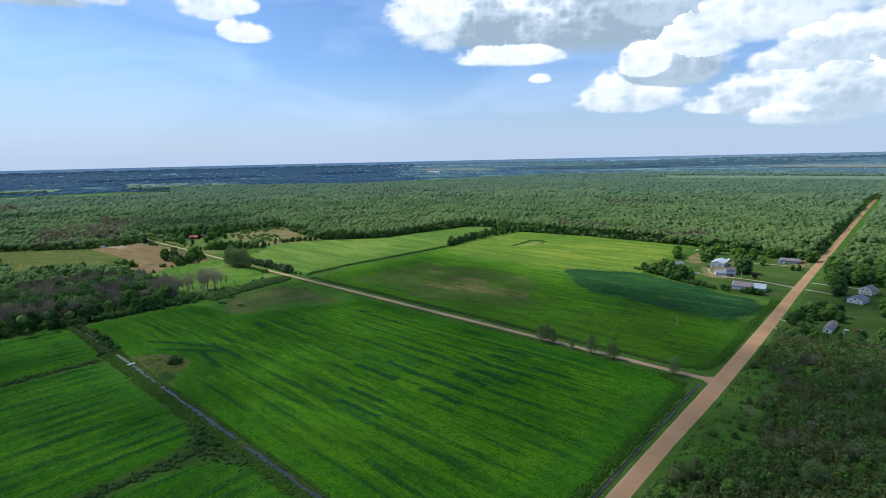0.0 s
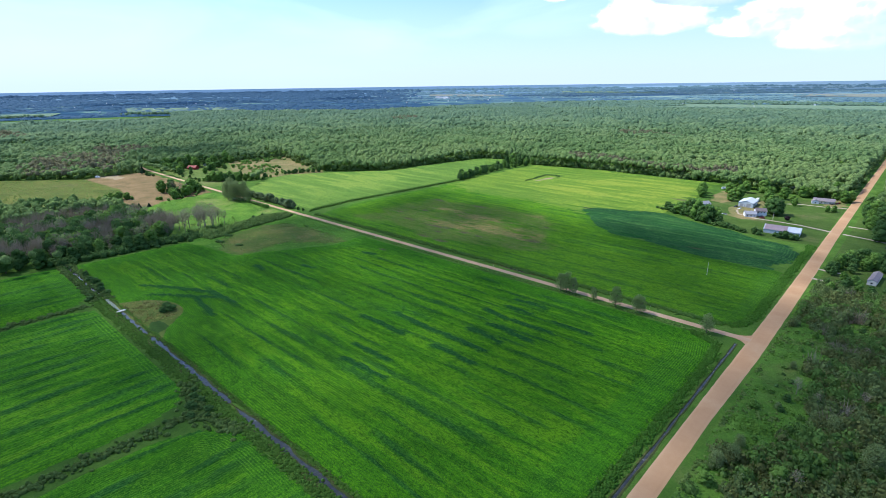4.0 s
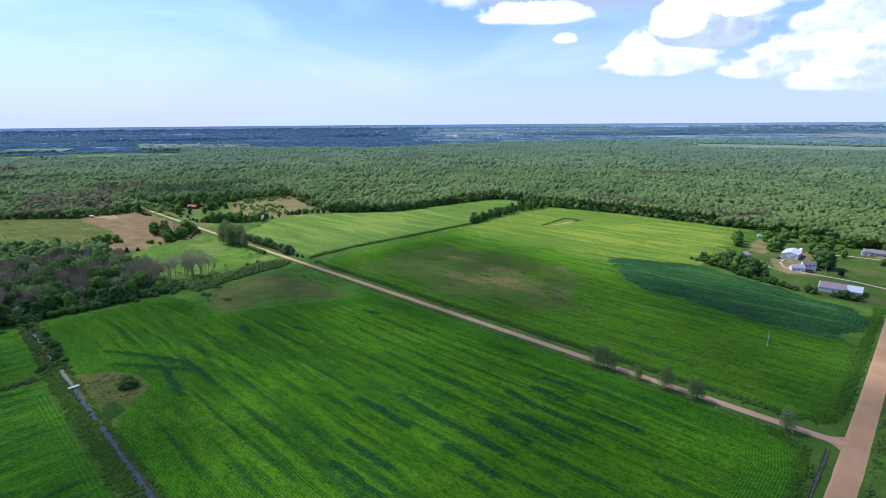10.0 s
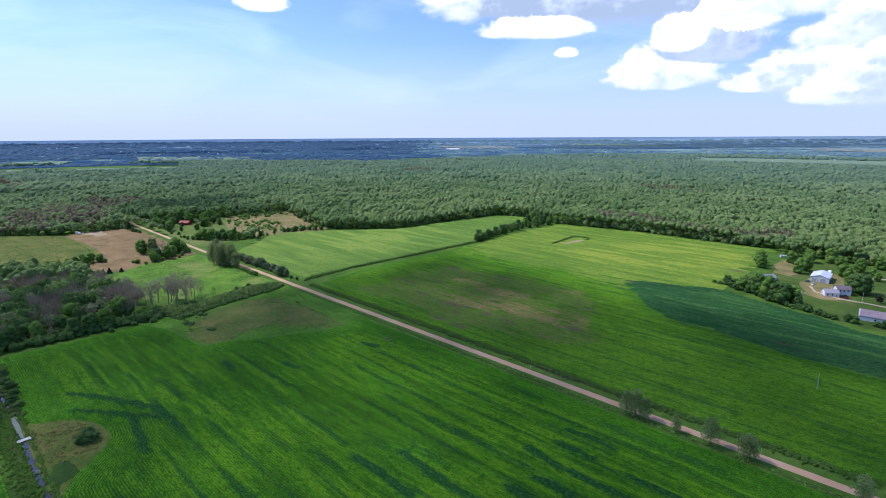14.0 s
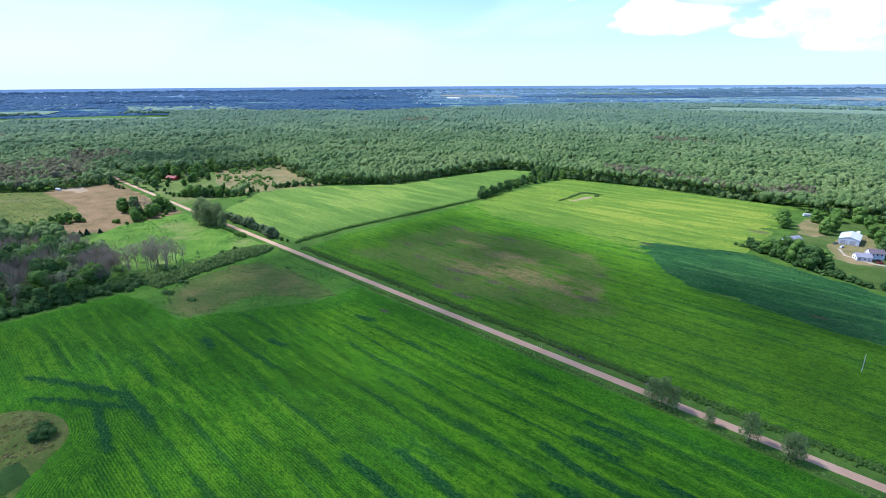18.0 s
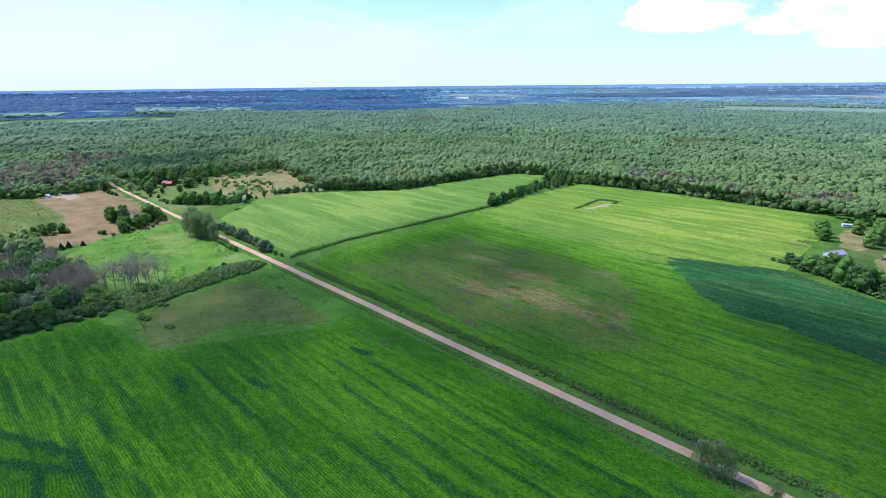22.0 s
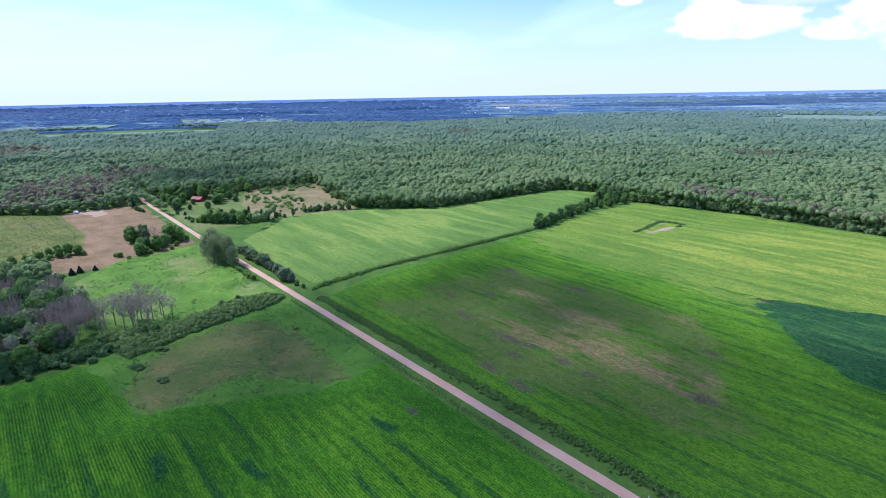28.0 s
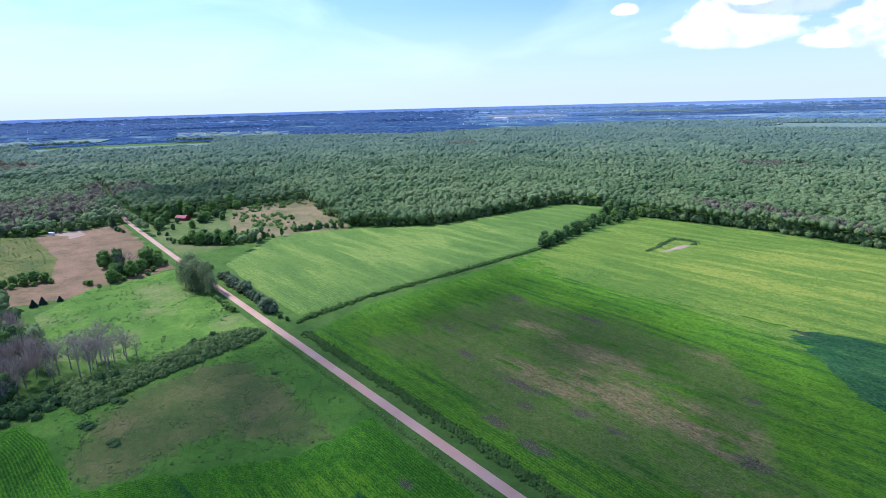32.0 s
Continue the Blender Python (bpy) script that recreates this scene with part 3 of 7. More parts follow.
# far leaves carry blue haze in base colour and emission
M_HAZE_TREE_WEST = foliage("far_haze_blue_leaves", (0.036, 0.076, 0.130), (0.048, 0.094, 0.146), (0.062, 0.114, 0.162), 0.4, haze=(0.018, 0.042, 0.078))
M_HAZE_TREE_NORTH = foliage("far_haze_pale_leaves", (0.06, 0.115, 0.14), (0.082, 0.14, 0.155), (0.105, 0.17, 0.17), 0.4, haze=(0.085, 0.145, 0.195))

# ---- ground, distance ----
MID = (-31.0, -195.0)
EYE = 118.0


def polar_sheet(name, radii, heights, material, steps=144, attrs=None):
    a = np.linspace(0, 2 * np.pi, steps, endpoint=False)
    r, h = np.asarray(radii, float), np.asarray(heights, float)
    x, y = MID[0] + np.outer(r, np.cos(a)), MID[1] + np.outer(r, np.sin(a))
    v = np.stack([x, y, np.broadcast_to(h[:, None], x.shape)], -1).reshape(-1, 3)
    i, j = np.meshgrid(np.arange(len(r) - 1), np.arange(steps), indexing="ij")
    jn = (j + 1) % steps
    f = np.stack([i * steps + j, (i + 1) * steps + j, (i + 1) * steps + jn, i * steps + jn], -1).reshape(-1, 4)
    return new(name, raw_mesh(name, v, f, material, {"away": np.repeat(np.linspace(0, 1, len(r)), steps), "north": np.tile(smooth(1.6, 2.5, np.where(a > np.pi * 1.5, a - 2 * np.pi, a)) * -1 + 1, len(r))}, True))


ground = polar_sheet("ground", [0.5, 100, 250, 450, 700, 1000, 1400, 1900, 2420], [0] * 9, M_GROUND)
tagged(ground, "rough green grassland around the fields", "ground", kind="structure")
# distance squeezed in and bent up along the camera's sight lines
flat_d = 2400 * np.power(30.0, np.linspace(0, 1, 44))
far_r = 2400 + 2250 * (1 - np.exp(-(flat_d - 2400) / 2250))


def dip(az):
    """How far the far land lies under the level horizon, in radians: tilted from west to north to fit the horizon in
    the camera's view.
    """
    return np.radians(0.15 - 0.0075 * (np.clip(az, -100, 0) + 47))


far_z = EYE - far_r * EYE / flat_d
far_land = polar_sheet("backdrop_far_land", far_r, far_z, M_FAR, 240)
for v in far_land.data.vertices:
    rr = math.hypot(v.co.x - MID[0], v.co.y - MID[1])
    fd = 2400 - 2250 * math.log(max(1e-9, 1 - (rr - 2400) / 2250))
    v.co.z -= rr * float(dip(math.degrees(math.atan2(v.co.x - MID[0], v.co.y - MID[1]))) * smooth(2400, 9000, fd))
tagged(far_land, "hazy blue-green wooded lowland rising to the horizon", "far land", kind="structure")

# roads: x, y of the middle line, half width
def road(name, line, half, material, label, z=0.10, category="road", widths=None):
    pts = []
    for (x0, y0), (x1, y1) in zip(line[:-1], line[1:]):
        n = max(2, int(math.hypot(x1 - x0, y1 - y0) / 4))
        pts += [(x0 + (x1 - x0) * k / n, y0 + (y1 - y0) * k / n) for k in range(n)]
    pts.append(line[-1])
    p = np.array(pts)
    t = np.gradient(p, axis=0)
    t /= np.linalg.norm(t, axis=1)[:, None]
    side = np.stack([-t[:, 1], t[:, 0]], -1)
    across = np.linspace(-1, 1, 9)
    if widths:
        half = np.interp(p[:, 1], [w[0] for w in widths], [w[1] for w in widths])
    ragged = 1 + 0.07 * (vnoise(p[:, 0] + 3 * p[:, 1], p[:, 1] - p[:, 0], 7, 7, 3, 2) - 0.5)
    ragged2 = 1 + 0.07 * (vnoise(p[:, 0] + 3 * p[:, 1], p[:, 1] - p[:, 0], 7, 7, 4, 2) - 0.5)
    v, at = [], []
    for c in across:
        w = np.where(c < 0, ragged, ragged2) * half * c
        h = z + 0.12 * (1 - c * c) - (0.16 if abs(c) == 1 else 0)
        v.append(np.column_stack([p + side * w[:, None], np.full(len(p), h)]))
        at.append(np.full(len(p), c))
    n = len(p)
    i, j = np.meshgrid(np.arange(len(across) - 1), np.arange(n - 1), indexing="ij")
    f = np.stack([i * n + j, i * n + j + 1, (i + 1) * n + j + 1, (i + 1) * n + j], -1).reshape(-1, 4)[:, ::-1]
    ob = new(name, raw_mesh(name, np.concatenate(v), f, material, {"across": np.concatenate(at)}, True))
    return tagged(ob, label, category, kind="structure")


road("road_main", [(-1, -420), (-1, -80), (-0.1, -20), (0.0, 60), (-0.3, 130), (-1.4, 230), (-1.8, 420), (-2, 570), (-3, 900), (-3, 1500)], 4.2, M_ROAD, "straight red-brown gravel road between fields and scrub", widths=[(-80, 3.65), (-20, 4.35), (80, 4.35), (230, 4.1), (420, 3.9)])
road("road_cross", [(-3, 0), (-25, 0), (-560, 1), (-790, 4), (-900, 14), (-1150, 30)], 2.4, M_ROAD2, "narrow pinkish gravel lane between the bean fields", z=0.08)


def flare(sign):
    """Rounded corner of gravel where the lane meets the road."""
    bm = bmesh.new()
    c = bm.verts.new((-2.6, sign * 1.6, 0.12))
    arc = [bm.verts.new((-3.0 - 9.0 * (1 - math.sin(a)), sign * (2.0 + 8.0 * (1 - math.cos(a))), 0.09)) for a in np.linspace(0, math.pi / 2, 9)]
    for a, b in zip(arc[:-1], arc[1:]):
        bm.faces.new((c, a, b))
    me = bm_mesh("road_corner", bm, M_ROAD)
    me.attributes.new("across", "FLOAT", "POINT")
    if me.polygons[0].normal.z < 0:
        me.flip_normals()
    return tagged(new("road_corner", me), "rounded gravel corner of the road junction", "road", kind="structure")


flare(1), flare(-1)


def sheet(name, poly, material, label, z, cell=3.0, rough=0.0, category="ground", edge=1.5, seed=1):
    """A piece of land of its own cover, with a soft uneven outline."""
    q = np.array(poly, float)
    x0, y0, x1, y1 = *q.min(0) - edge, *q.max(0) + edge
    xs, ys = np.arange(x0, x1 + cell, cell), np.arange(y0, y1 + cell, cell)
    x, y = np.meshgrid(xs, ys, indexing="ij")
    s = inside(poly, x, y) + (vnoise(x, y, 9, 9, seed, 2) - 0.5) * edge * 2
    h = z * smooth(-edge, edge * 0.6, s) + rough * vnoise(x, y, 4, 4, seed + 1, 3) * smooth(-edge, edge * 2, s) - 0.03 * (s < -edge * 0.5)
    n, m = x.shape
    i, j = np.meshgrid(np.arange(n - 1), np.arange(m - 1), indexing="ij")
    keep = (s[:-1, :-1] > -edge) | (s[1:, 1:] > -edge)
    f = np.stack([i * m + j, (i + 1) * m + j, (i + 1) * m + j + 1, i * m + j + 1], -1)[keep]
    me = raw_mesh(name, np.stack([x, y, h], -1).reshape(-1, 3), f, material, {"rim": smooth(-edge, edge * 1.6, s + (vnoise(x, y, 3.5, 3.5, seed + 2, 3) - 0.5) * edge * 1.6).reshape(-1)}, True)
    return tagged(new(name, me), label, category, kind="structure")


def crop(name, poly, along, material, label, tall, row=1.0, amp=0.2, step=3.0, bare=None, brown=(), dark=(), streaks=(34, 3.4), seed=1, category="crop field", blend=0.0, even=False, force_of=1.0, lift=0.35, ragged=0.0, bands=(), veins=(), wide=1.7, head=11.0, sun_patch=None, seam=0.0):
    """A stand of crop in rows along x or y: ridges of leaves, with taller dark bands, thin places and a painted sun
    patch.
    """
    q = np.array(poly, float)
    x0, y0, x1, y1 = *q.min(0) - 1, *q.max(0) + 1
    fine = row / 3
    xs, ys = (np.arange(x0, x1, step), np.arange(y0, y1, fine)) if along == "x" else (np.arange(x0, x1, fine), np.arange(y0, y1, step))
    x, y = np.meshgrid(xs, ys, indexing="ij")
    u, v = (x, y) if along == "x" else (y, x)
    v = v + (vnoise(x, y, 55, 55, seed + 20, 2) - 0.5) * 3.0
    rim = inside(poly, x, y)
    s = rim + (vnoise(x, y, 6, 6, seed, 2) - 0.5) * 2.2 + (vnoise(x, y, 22, 6, seed + 40, 3) - 0.5) * blend + (vnoise(x, y, 16, 16, seed + 12, 3) - 0.5) * ragged * smooth(-255, -290, x) * smooth(-130, -100, y)
    s = s + (vnoise(x, y, 30, 3.5, seed + 41, 4) - 0.55) * seam * smooth(165, 188, y)
    edge = smooth(head + 1, head - 1, rim)
    lane = np.where(rim < head, rim, v) / row
    vig = vnoise(u, v, streaks[0], streaks[1], seed + 3, 3) * 0.75 + vnoise(x, y, 40, 40, seed + 4, 2) * 0.25
    vig = smooth(0.34, 0.68, vig)
    lush = np.zeros_like(x)
    ragg = wide * (0.1 + 2.3 * vnoise(u, v, 3.0, 2.2, seed + 15, 3))
    for k, (b, u0, u1) in enumerate(bands):
        off = np.abs(v - b - (vnoise(u, u * 0, 45, 9, seed + 30 + k, 2) - 0.5) * 3.2)
        force = smooth(0.34, 0.60, vnoise(u, u * 0, 30, 1, seed + 60 + k, 3)) * smooth(u0 - 6, u0 + 6, u) * smooth(u1 + 14, u1 - 14, u)
        broad = ragg * (0.65 + 0.9 * ((k * 0.618) % 1) * vnoise(u, u * 0, 38, 1, seed + 90 + k, 1) * 1.6)
        lush = np.maximum(lush, force * smooth(broad * 1.1, broad * 0.5, off) * (0.34 + 0.6 * vnoise(u, v, 6, 3, seed + 18, 2)))
    for line in veins:
        off = np.full(x.shape, 1e9)
        for (ax, ay), (bx, by) in zip(line[:-1], line[1:]):
            ex, ey = bx - ax, by - ay
            t = np.clip(((x - ax) * ex + (y - ay) * ey) / (ex * ex + ey * ey), 0, 1)
            off = np.minimum(off, np.hypot(x - ax - t * ex, y - ay - t * ey))
        lush = np.maximum(lush, smooth(ragg * 1.8, ragg * 0.7, off))
    lush = lush * force_of
    if len(bands):
        vig = 0.26 + 0.7 * (vig - 0.5)
    if even:
        vig = 0.40 + 0.62 * (vig - 0.5)
    near_band = np.zeros_like(x)
    for b, u0, u1 in bands:
        near_band = np.maximum(near_band, smooth(4.5, 0.5, np.abs(v - b)) * smooth(u0 - 20, u0 + 20, u) * smooth(u1 + 20, u1 - 20, u))
    vig = vig * (1 - 0.5 * edge) + 0.25 * edge + 0.25 * lush + 0.22 * near_band * vnoise(u, v, 14, 4, seed + 19, 3)
    # sunny patch painted as yellower crop, partly the crop's own colour
    if sun_patch:
        px, py, ra, rb = sun_patch
        vig = vig + 0.22 - 0.42 * smooth(1.25, 0.35, np.hypot((x - px) / ra, (y - py) / rb) + (vnoise(x, y, 60, 14, seed + 22, 3) - 0.5) * 0.9)
    b = np.zeros_like(x)
    br = np.zeros_like(x)
    if bare:
        sd = inside(bare, x, y) + (vnoise(x, y, 30, 14, seed + 5, 3) - 0.5) * 26
        b = smooth(-5, 8, sd) * smooth(0.16, 0.50, vnoise(u, v, 15, 4, seed + 6, 5))
        for px, py, ra, rb in brown:
            br = np.maximum(br, smooth(1.55, 0.45, np.hypot((x - px) / ra, (y - py) / rb) + (vnoise(x, y, 9, 4, seed + 16, 4) - 0.5) * 1.5))
    d = np.zeros_like(x)
    for px, py, ra, rb in dark:
        d = np.maximum(d, smooth(1.25, 0.5, np.hypot((x - px) / ra / 1.12, (y - py) / rb / 1.12) + (vnoise(x, y, 3.2, 1.3, seed + 8, 3) - 0.5) * 1.5))
    ridge = np.cos(2 * np.pi * (lane - 0.25)) * -amp * (0.55 + 0.45 * vnoise(u, v, 5, 2, seed + 7, 2))
    h = tall * (0.75 + lift * vig) + ridge * (1 - 0.7 * lush) + 0.45 * lush + 0.55 * tall * (vnoise(u, v, 4.5, 2.2, seed + 9, 3) - 0.5)
    h = h * (1 - 0.6 * b) * (1 - 0.85 * d)
    h = h * smooth(-0.4, 1.6 + tall, s) + 0.02
    n, m = x.shape
    i, j = np.meshgrid(np.arange(n - 1), np.arange(m - 1), indexing="ij")
    top = np.maximum(np.maximum(s[:-1, :-1], s[1:, 1:]), np.maximum(s[1:, :-1], s[:-1, 1:]))
    keep = top > -0.4
    f = np.stack([i * m + j, (i + 1) * m + j, (i + 1) * m + j + 1, i * m + j + 1], -1)[keep]
    used = np.zeros(n * m, bool)
    used[f.ravel()] = True
    ren = np.cumsum(used) - 1
    pick = lambda a: a.reshape(-1)[used]
    me = raw_mesh(name, np.stack([pick(x), pick(y), pick(h)], -1), ren[f], material, {"lane": pick(lane), "vigor": pick(vig), "lush": pick(lush), "bare": pick(b), "brown": pick(br), "dark": pick(d)}, True)
    return tagged(new(name, me), label, category, kind="stuff")


FIELD_A = [(-13, -188), (-13, -35), (-17, -17), (-30, -9), (-283, -9), (-281, -36), (-300, -75), (-313, -103), (-352, -107), (-372, -112), (-372, -188), (-279, -188), (-276, -181), (-271, -174), (-263, -168.5), (-252, -165.5), (-243, -166.5), (-237, -170), (-230, -176.5), (-224, -182), (-215, -188)]
BARE_C = [(-338, 33), (-343, 100), (-333, 132), (-280, 148), (-213, 151), (-172, 108), (-153, 60), (-171, 33), (-203, 28), (-247, 23)]
crop("bean_field", FIELD_A, "x", M_CROP, "lush bright green bean field with darker streaks along rows", 0.7, dark=[(-303, -64, 4, 2), (-243, -22, 3, 1.5), (-332, -92, 4, 1.6), (-351, -82, 2.5, 1.2)], streaks=(24, 1.9), seed=11, ragged=10, step=2.4, head=16, wide=1.2,
     bands=[(-176, -214, -30), (-166, -222, -30), (-155.5, -336, -60), (-144.5, -302, -40), (-134, -310, -40), (-122.5, -294, -30), (-114, -180, -25), (-104, -276, -25), (-94, -284, -30), (-85, -200, -25), (-77.5, -292, -30), (-67, -262, -30), (-57.5, -262, -40), (-48.5, -246, -30), (-38, -240, -40), (-29, -200, -50), (-20, -150, -60)],
     veins=[[(-297, -169), (-277, -157.5), (-255, -145.5), (-229, -144)], [(-277, -171), (-265, -162), (-253, -155), (-236, -158), (-222, -160)], [(-253, -155), (-243, -146)], [(-279, -104), (-269, -105)], [(-247, -36), (-238, -35)], [(-256, -82), (-246, -81)],
            [(-151, -92.7), (-139, -93.1), (-126, -93.9), (-113, -93.2)], [(-111, -93.4), (-102, -94.0), (-95, -94.2), (-89, -93.8)], [(-111, -105.6), (-101, -105.3), (-87, -106.2)], [(-110, -81.1), (-104, -80.7), (-90, -82.4)], [(-106, -69.6), (-94, -70.1), (-80, -72.3)], [(-119, -56.8), (-103, -59.1)], [(-112, -45.8), (-97, -46.0)], [(-113, -35.1), (-104, -33.5), (-96, -34.8)], [(-99, -58.6), (-77, -58.5)], [(-162, -106.6), (-131, -107.1)], [(-139, -129.0), (-117, -128.7)], [(-132, -140.8), (-107, -139.7)], [(-83, -46.2), (-63, -46.5)]])
crop("bean_field", [(-372, 13), (-60, 11.5), (-18, 12), (-10, 26), (-13, 118), (-30, 115), (-68, 119), (-106, 128), (-137, 132), (-159, 151), (-200, 200), (-359, 204), (-386, 232), (-386, 60)], "x", M_CROP_THIN, "green bean field with a large thin brown patch", 0.65, bare=BARE_C, head=8, row=1.2, streaks=(18, 2.6), step=2.4, even=True, force_of=0.72, wide=1.25, bands=[(19 + 7.3 * k + 1.6 * math.sin(k * 2.4), -372 + 60 * ((k * 0.618) % 1), -16) for k in range(25)], seam=42,
     brown=[(-229, 75, 32, 12), (-212, 80, 28, 12), (-190, 76, 24, 9), (-168, 85, 14, 6), (-252, 64, 26, 8), (-248, 100, 20, 9), (-290, 105, 16, 5), (-205, 140, 14, 4)],
     dark=[(-331, 133, 9, 3), (-278, 137, 7, 2.5), (-309, 89, 5, 2), (-323, 70, 4, 2), (-296, 56, 7, 2.5), (-259, 53, 14, 2.5), (-228, 53.6, 5, 2.5), (-247, 42, 3.5, 2), (-248, 24.4, 5, 2.5), (-227, 23, 6, 3), (-212, 53, 4, 1.5), (-190, 180, 6, 2.5), (-172, 70, 6, 3), (-186, 112, 4, 1.5)], seed=23)
crop("corn_field", [(-200, 199), (-159, 151), (-137, 132), (-106, 128), (-68, 119), (-40, 117), (-24, 122), (-15, 138), (-12.5, 156), (-14, 172), (-26, 184), (-44, 190), (-80, 205), (-128, 226), (-150, 219)], "x", M_CORN, "dark blue-green wedge of tall corn beside the bean field", 1.7, row=2.0, amp=0.4, streaks=(26, 4), bands=[(125 + 8 * k, -190, -20) for k in range(11)], wide=2.2, dark=[(-196, 196, 7, 3), (-70, 131, 5, 1.4)], seed=31, lift=0.3, blend=14)
crop("pale_bean_field", [(-384, 214), (-359, 180), (-200, 178), (-150, 214), (-129, 226), (-131, 295), (-140, 330), (-148, 424), (-291, 426), (-394, 408), (-388, 270)], "x", M_CROP_PALE, "yellow-green bean field in front of the woods", 0.6, row=2.2, amp=0.2, step=4, streaks=(45, 7), even=True, head=0, blend=46, sun_patch=(-195, 305, 150, 95), dark=[(-140, 300, 7, 4)], seed=41)
crop("pale_bean_field", [(-399, 20), (-470, 20), (-538, 26), (-560, 50), (-592, 82), (-598, 120), (-576, 160), (-548, 197), (-520, 230), (-516, 300), (-500, 415), (-454, 434), (-441, 368), (-402, 240)], "x", M_CROP_SOFT, "pale green bean field behind the hedge line", 0.6, row=2.2, amp=0.2, step=4, streaks=(50, 8), even=True, head=0, sun_patch=(-520, 160, 110, 170), seed=47)
crop("bean_field", [(-376, -310), (-292, -310), (-290, -218), (-294, -206), (-303, -199), (-318, -196), (-376, -196)], "y", M_CROP_Y, "green bean field beyond the drainage ditch", 0.6, seed=53, bands=[(-368 + 9 * k, -308, -200) for k in range(8)])
crop("bean_field", [(-282, -310), (-282, -212), (-277, -203), (-266, -198), (-172, -198), (-160, -201), (-152, -209), (-148, -221), (-147, -310)], "y", M_CROP_Y, "green bean field beyond the drainage ditch", 0.6, row=1.6, seed=59, bands=[(-276 + 9 * k, -308, -200) for k in range(14)])
crop("bean_field", [(-135, -310), (-134, -218), (-130, -207), (-121, -200), (-108, -197.5), (-20, -197), (-20, -310)], "y", M_CROP_Y, "green bean field beyond the drainage ditch", 0.6, seed=61, bands=[(-130 + 9 * k, -308, -200) for k in range(12)])

BROWN_PATCH = [(-322, -104), (-350, -96), (-363, -88), (-370, -68), (-374, -46), (-368, -30), (-353, -24), (-319, -22), (-296, -23), (-280, -27), (-286, -40), (-300, -49), (-311, -58), (-314, -71), (-308, -84), (-311, -98)]
sheet("weed_patch", [(-276, -6), (-274, -36), (-293, -78), (-306, -110), (-352, -114), (-376, -108), (-386, -40), (-396, -6)], M_WEED, "green weedy corner of the bean field", 0.1, 1.5, 0.45, "weeds")
sheet("weed_patch", BROWN_PATCH, M_WEED_BROWN, "olive-brown patch of dry weeds at the field corner", 0.32, 1.2, 0.5, "weed patch", 5.0, 9)
sheet("wet_hollow", [(-279, -189), (-275, -180), (-270, -174), (-262, -169.5), (-252, -166.5), (-243, -167.5), (-236, -172), (-230, -177.5), (-224, -183), (-214, -189)], M_HOLLOW, "damp hollow of tan reeds beside the ditch", 0.1, 1.2, 0.6, "wet hollow")
sheet("wet_hollow", [(-238, -186), (-237, -181), (-231, -180), (-226, -183), (-222, -187), (-230, -188.5)], M_DARK_COVER, "dark green patch at the end of the hollow", 0.35, 1.2, 0.6, "sedge", 2.0, 18)
sheet("meadow", [(-390, -8), (-398, -60), (-430, -95), (-510, -98), (-545, -68), (-552, -10), (-470, -6)], M_MEADOW, "bright green weedy meadow beside the lane", 0.15, 2.0, 0.5, "meadow")
sheet("bare_field", [(-545, -112), (-535, -80), (-545, -50), (-560, -10), (-640, -8), (-775, -6), (-772, -80), (-656, -74), (-600, -83), (-590, -125)], M_BARE, "bare tan-brown field beside the lane", 0.1, 4.0, 0.1, "bare field")
sheet("sand_patch", [(-783, -62), (-774, -42), (-744, -40), (-731, -58), (-750, -54), (-768, -66)], M_SAND, "bare pale sand at the edge of the brown field", 0.2, 3.0, 0.2, "sand", 2.5, 15)
sheet("nursery_field", [(-860, -180), (-772, -82), (-656, -74), (-600, -84), (-590, -130), (-620, -190)], M_NURSERY, "yellow-green field of low shrub rows", 0.1, 3.0, 0.7, "shrub field")
sheet("pasture", [(-590, 8), (-700, 10), (-790, 16), (-793, 112), (-740, 104), (-690, 82), (-650, 74), (-608, 84), (-596, 60)], M_PASTURE, "grazed olive-green pasture round the red barn", 0.06, 3.0, 0.15, "pasture", 3.0, 19)
sheet("dry_grassland", [(-600, 95), (-615, 78), (-650, 74), (-690, 82), (-740, 105), (-784, 125), (-776, 222), (-700, 188), (-605, 172), (-580, 160)], M_TAN, "dry tan grassland with scattered shrubs", 0.1, 4.0, 0.4, "grassland")
sheet("far_meadow", [(-2330, 20), (-1960, 30), (-1840, 420), (-2160, 540)], M_HAZE_GREEN, "pale green meadow strip in the forest", 0.2, 14, 0.3, "meadow", 6)
sheet("far_meadow", [(-2300, 700), (-1850, 1150), (-1700, 1480), (-1860, 1640), (-2100, 1260), (-2380, 860)], M_HAZE_GREEN, "pale green meadow strip in the forest", 0.2, 14, 0.3, "meadow", 6)
sheet("lawn", [(-9, 200), (-60, 206), (-100, 250), (-118, 300), (-120, 395), (-60, 400), (-8, 372)], M_LAWN, "mown green farmyard lawn beside the road", 0.08, 4.0, 0.05, "lawn")
sheet("lawn", [(8, 120), (70, 112), (80, 300), (40, 330), (8, 330)], M_LAWN, "mown lawns round the houses across the road", 0.08, 4.0, 0.05, "lawn")
sheet("yard_ground", [(-116, 318), (-120, 352), (-116, 390), (-102, 378), (-97, 328), (-103, 312)], M_TAN, "trampled tan ground behind the farmyard", 0.14, 3.0, 0.15, "yard", 3.0, 12)
sheet("yard_ground", [(-84, 262), (-92, 296), (-86, 346), (-72, 350), (-62, 308), (-60, 262), (-72, 252)], M_TAN, "worn tan gravel and grass of the farmyard", 0.14, 3.0, 0.1, "yard", 3.0, 13)
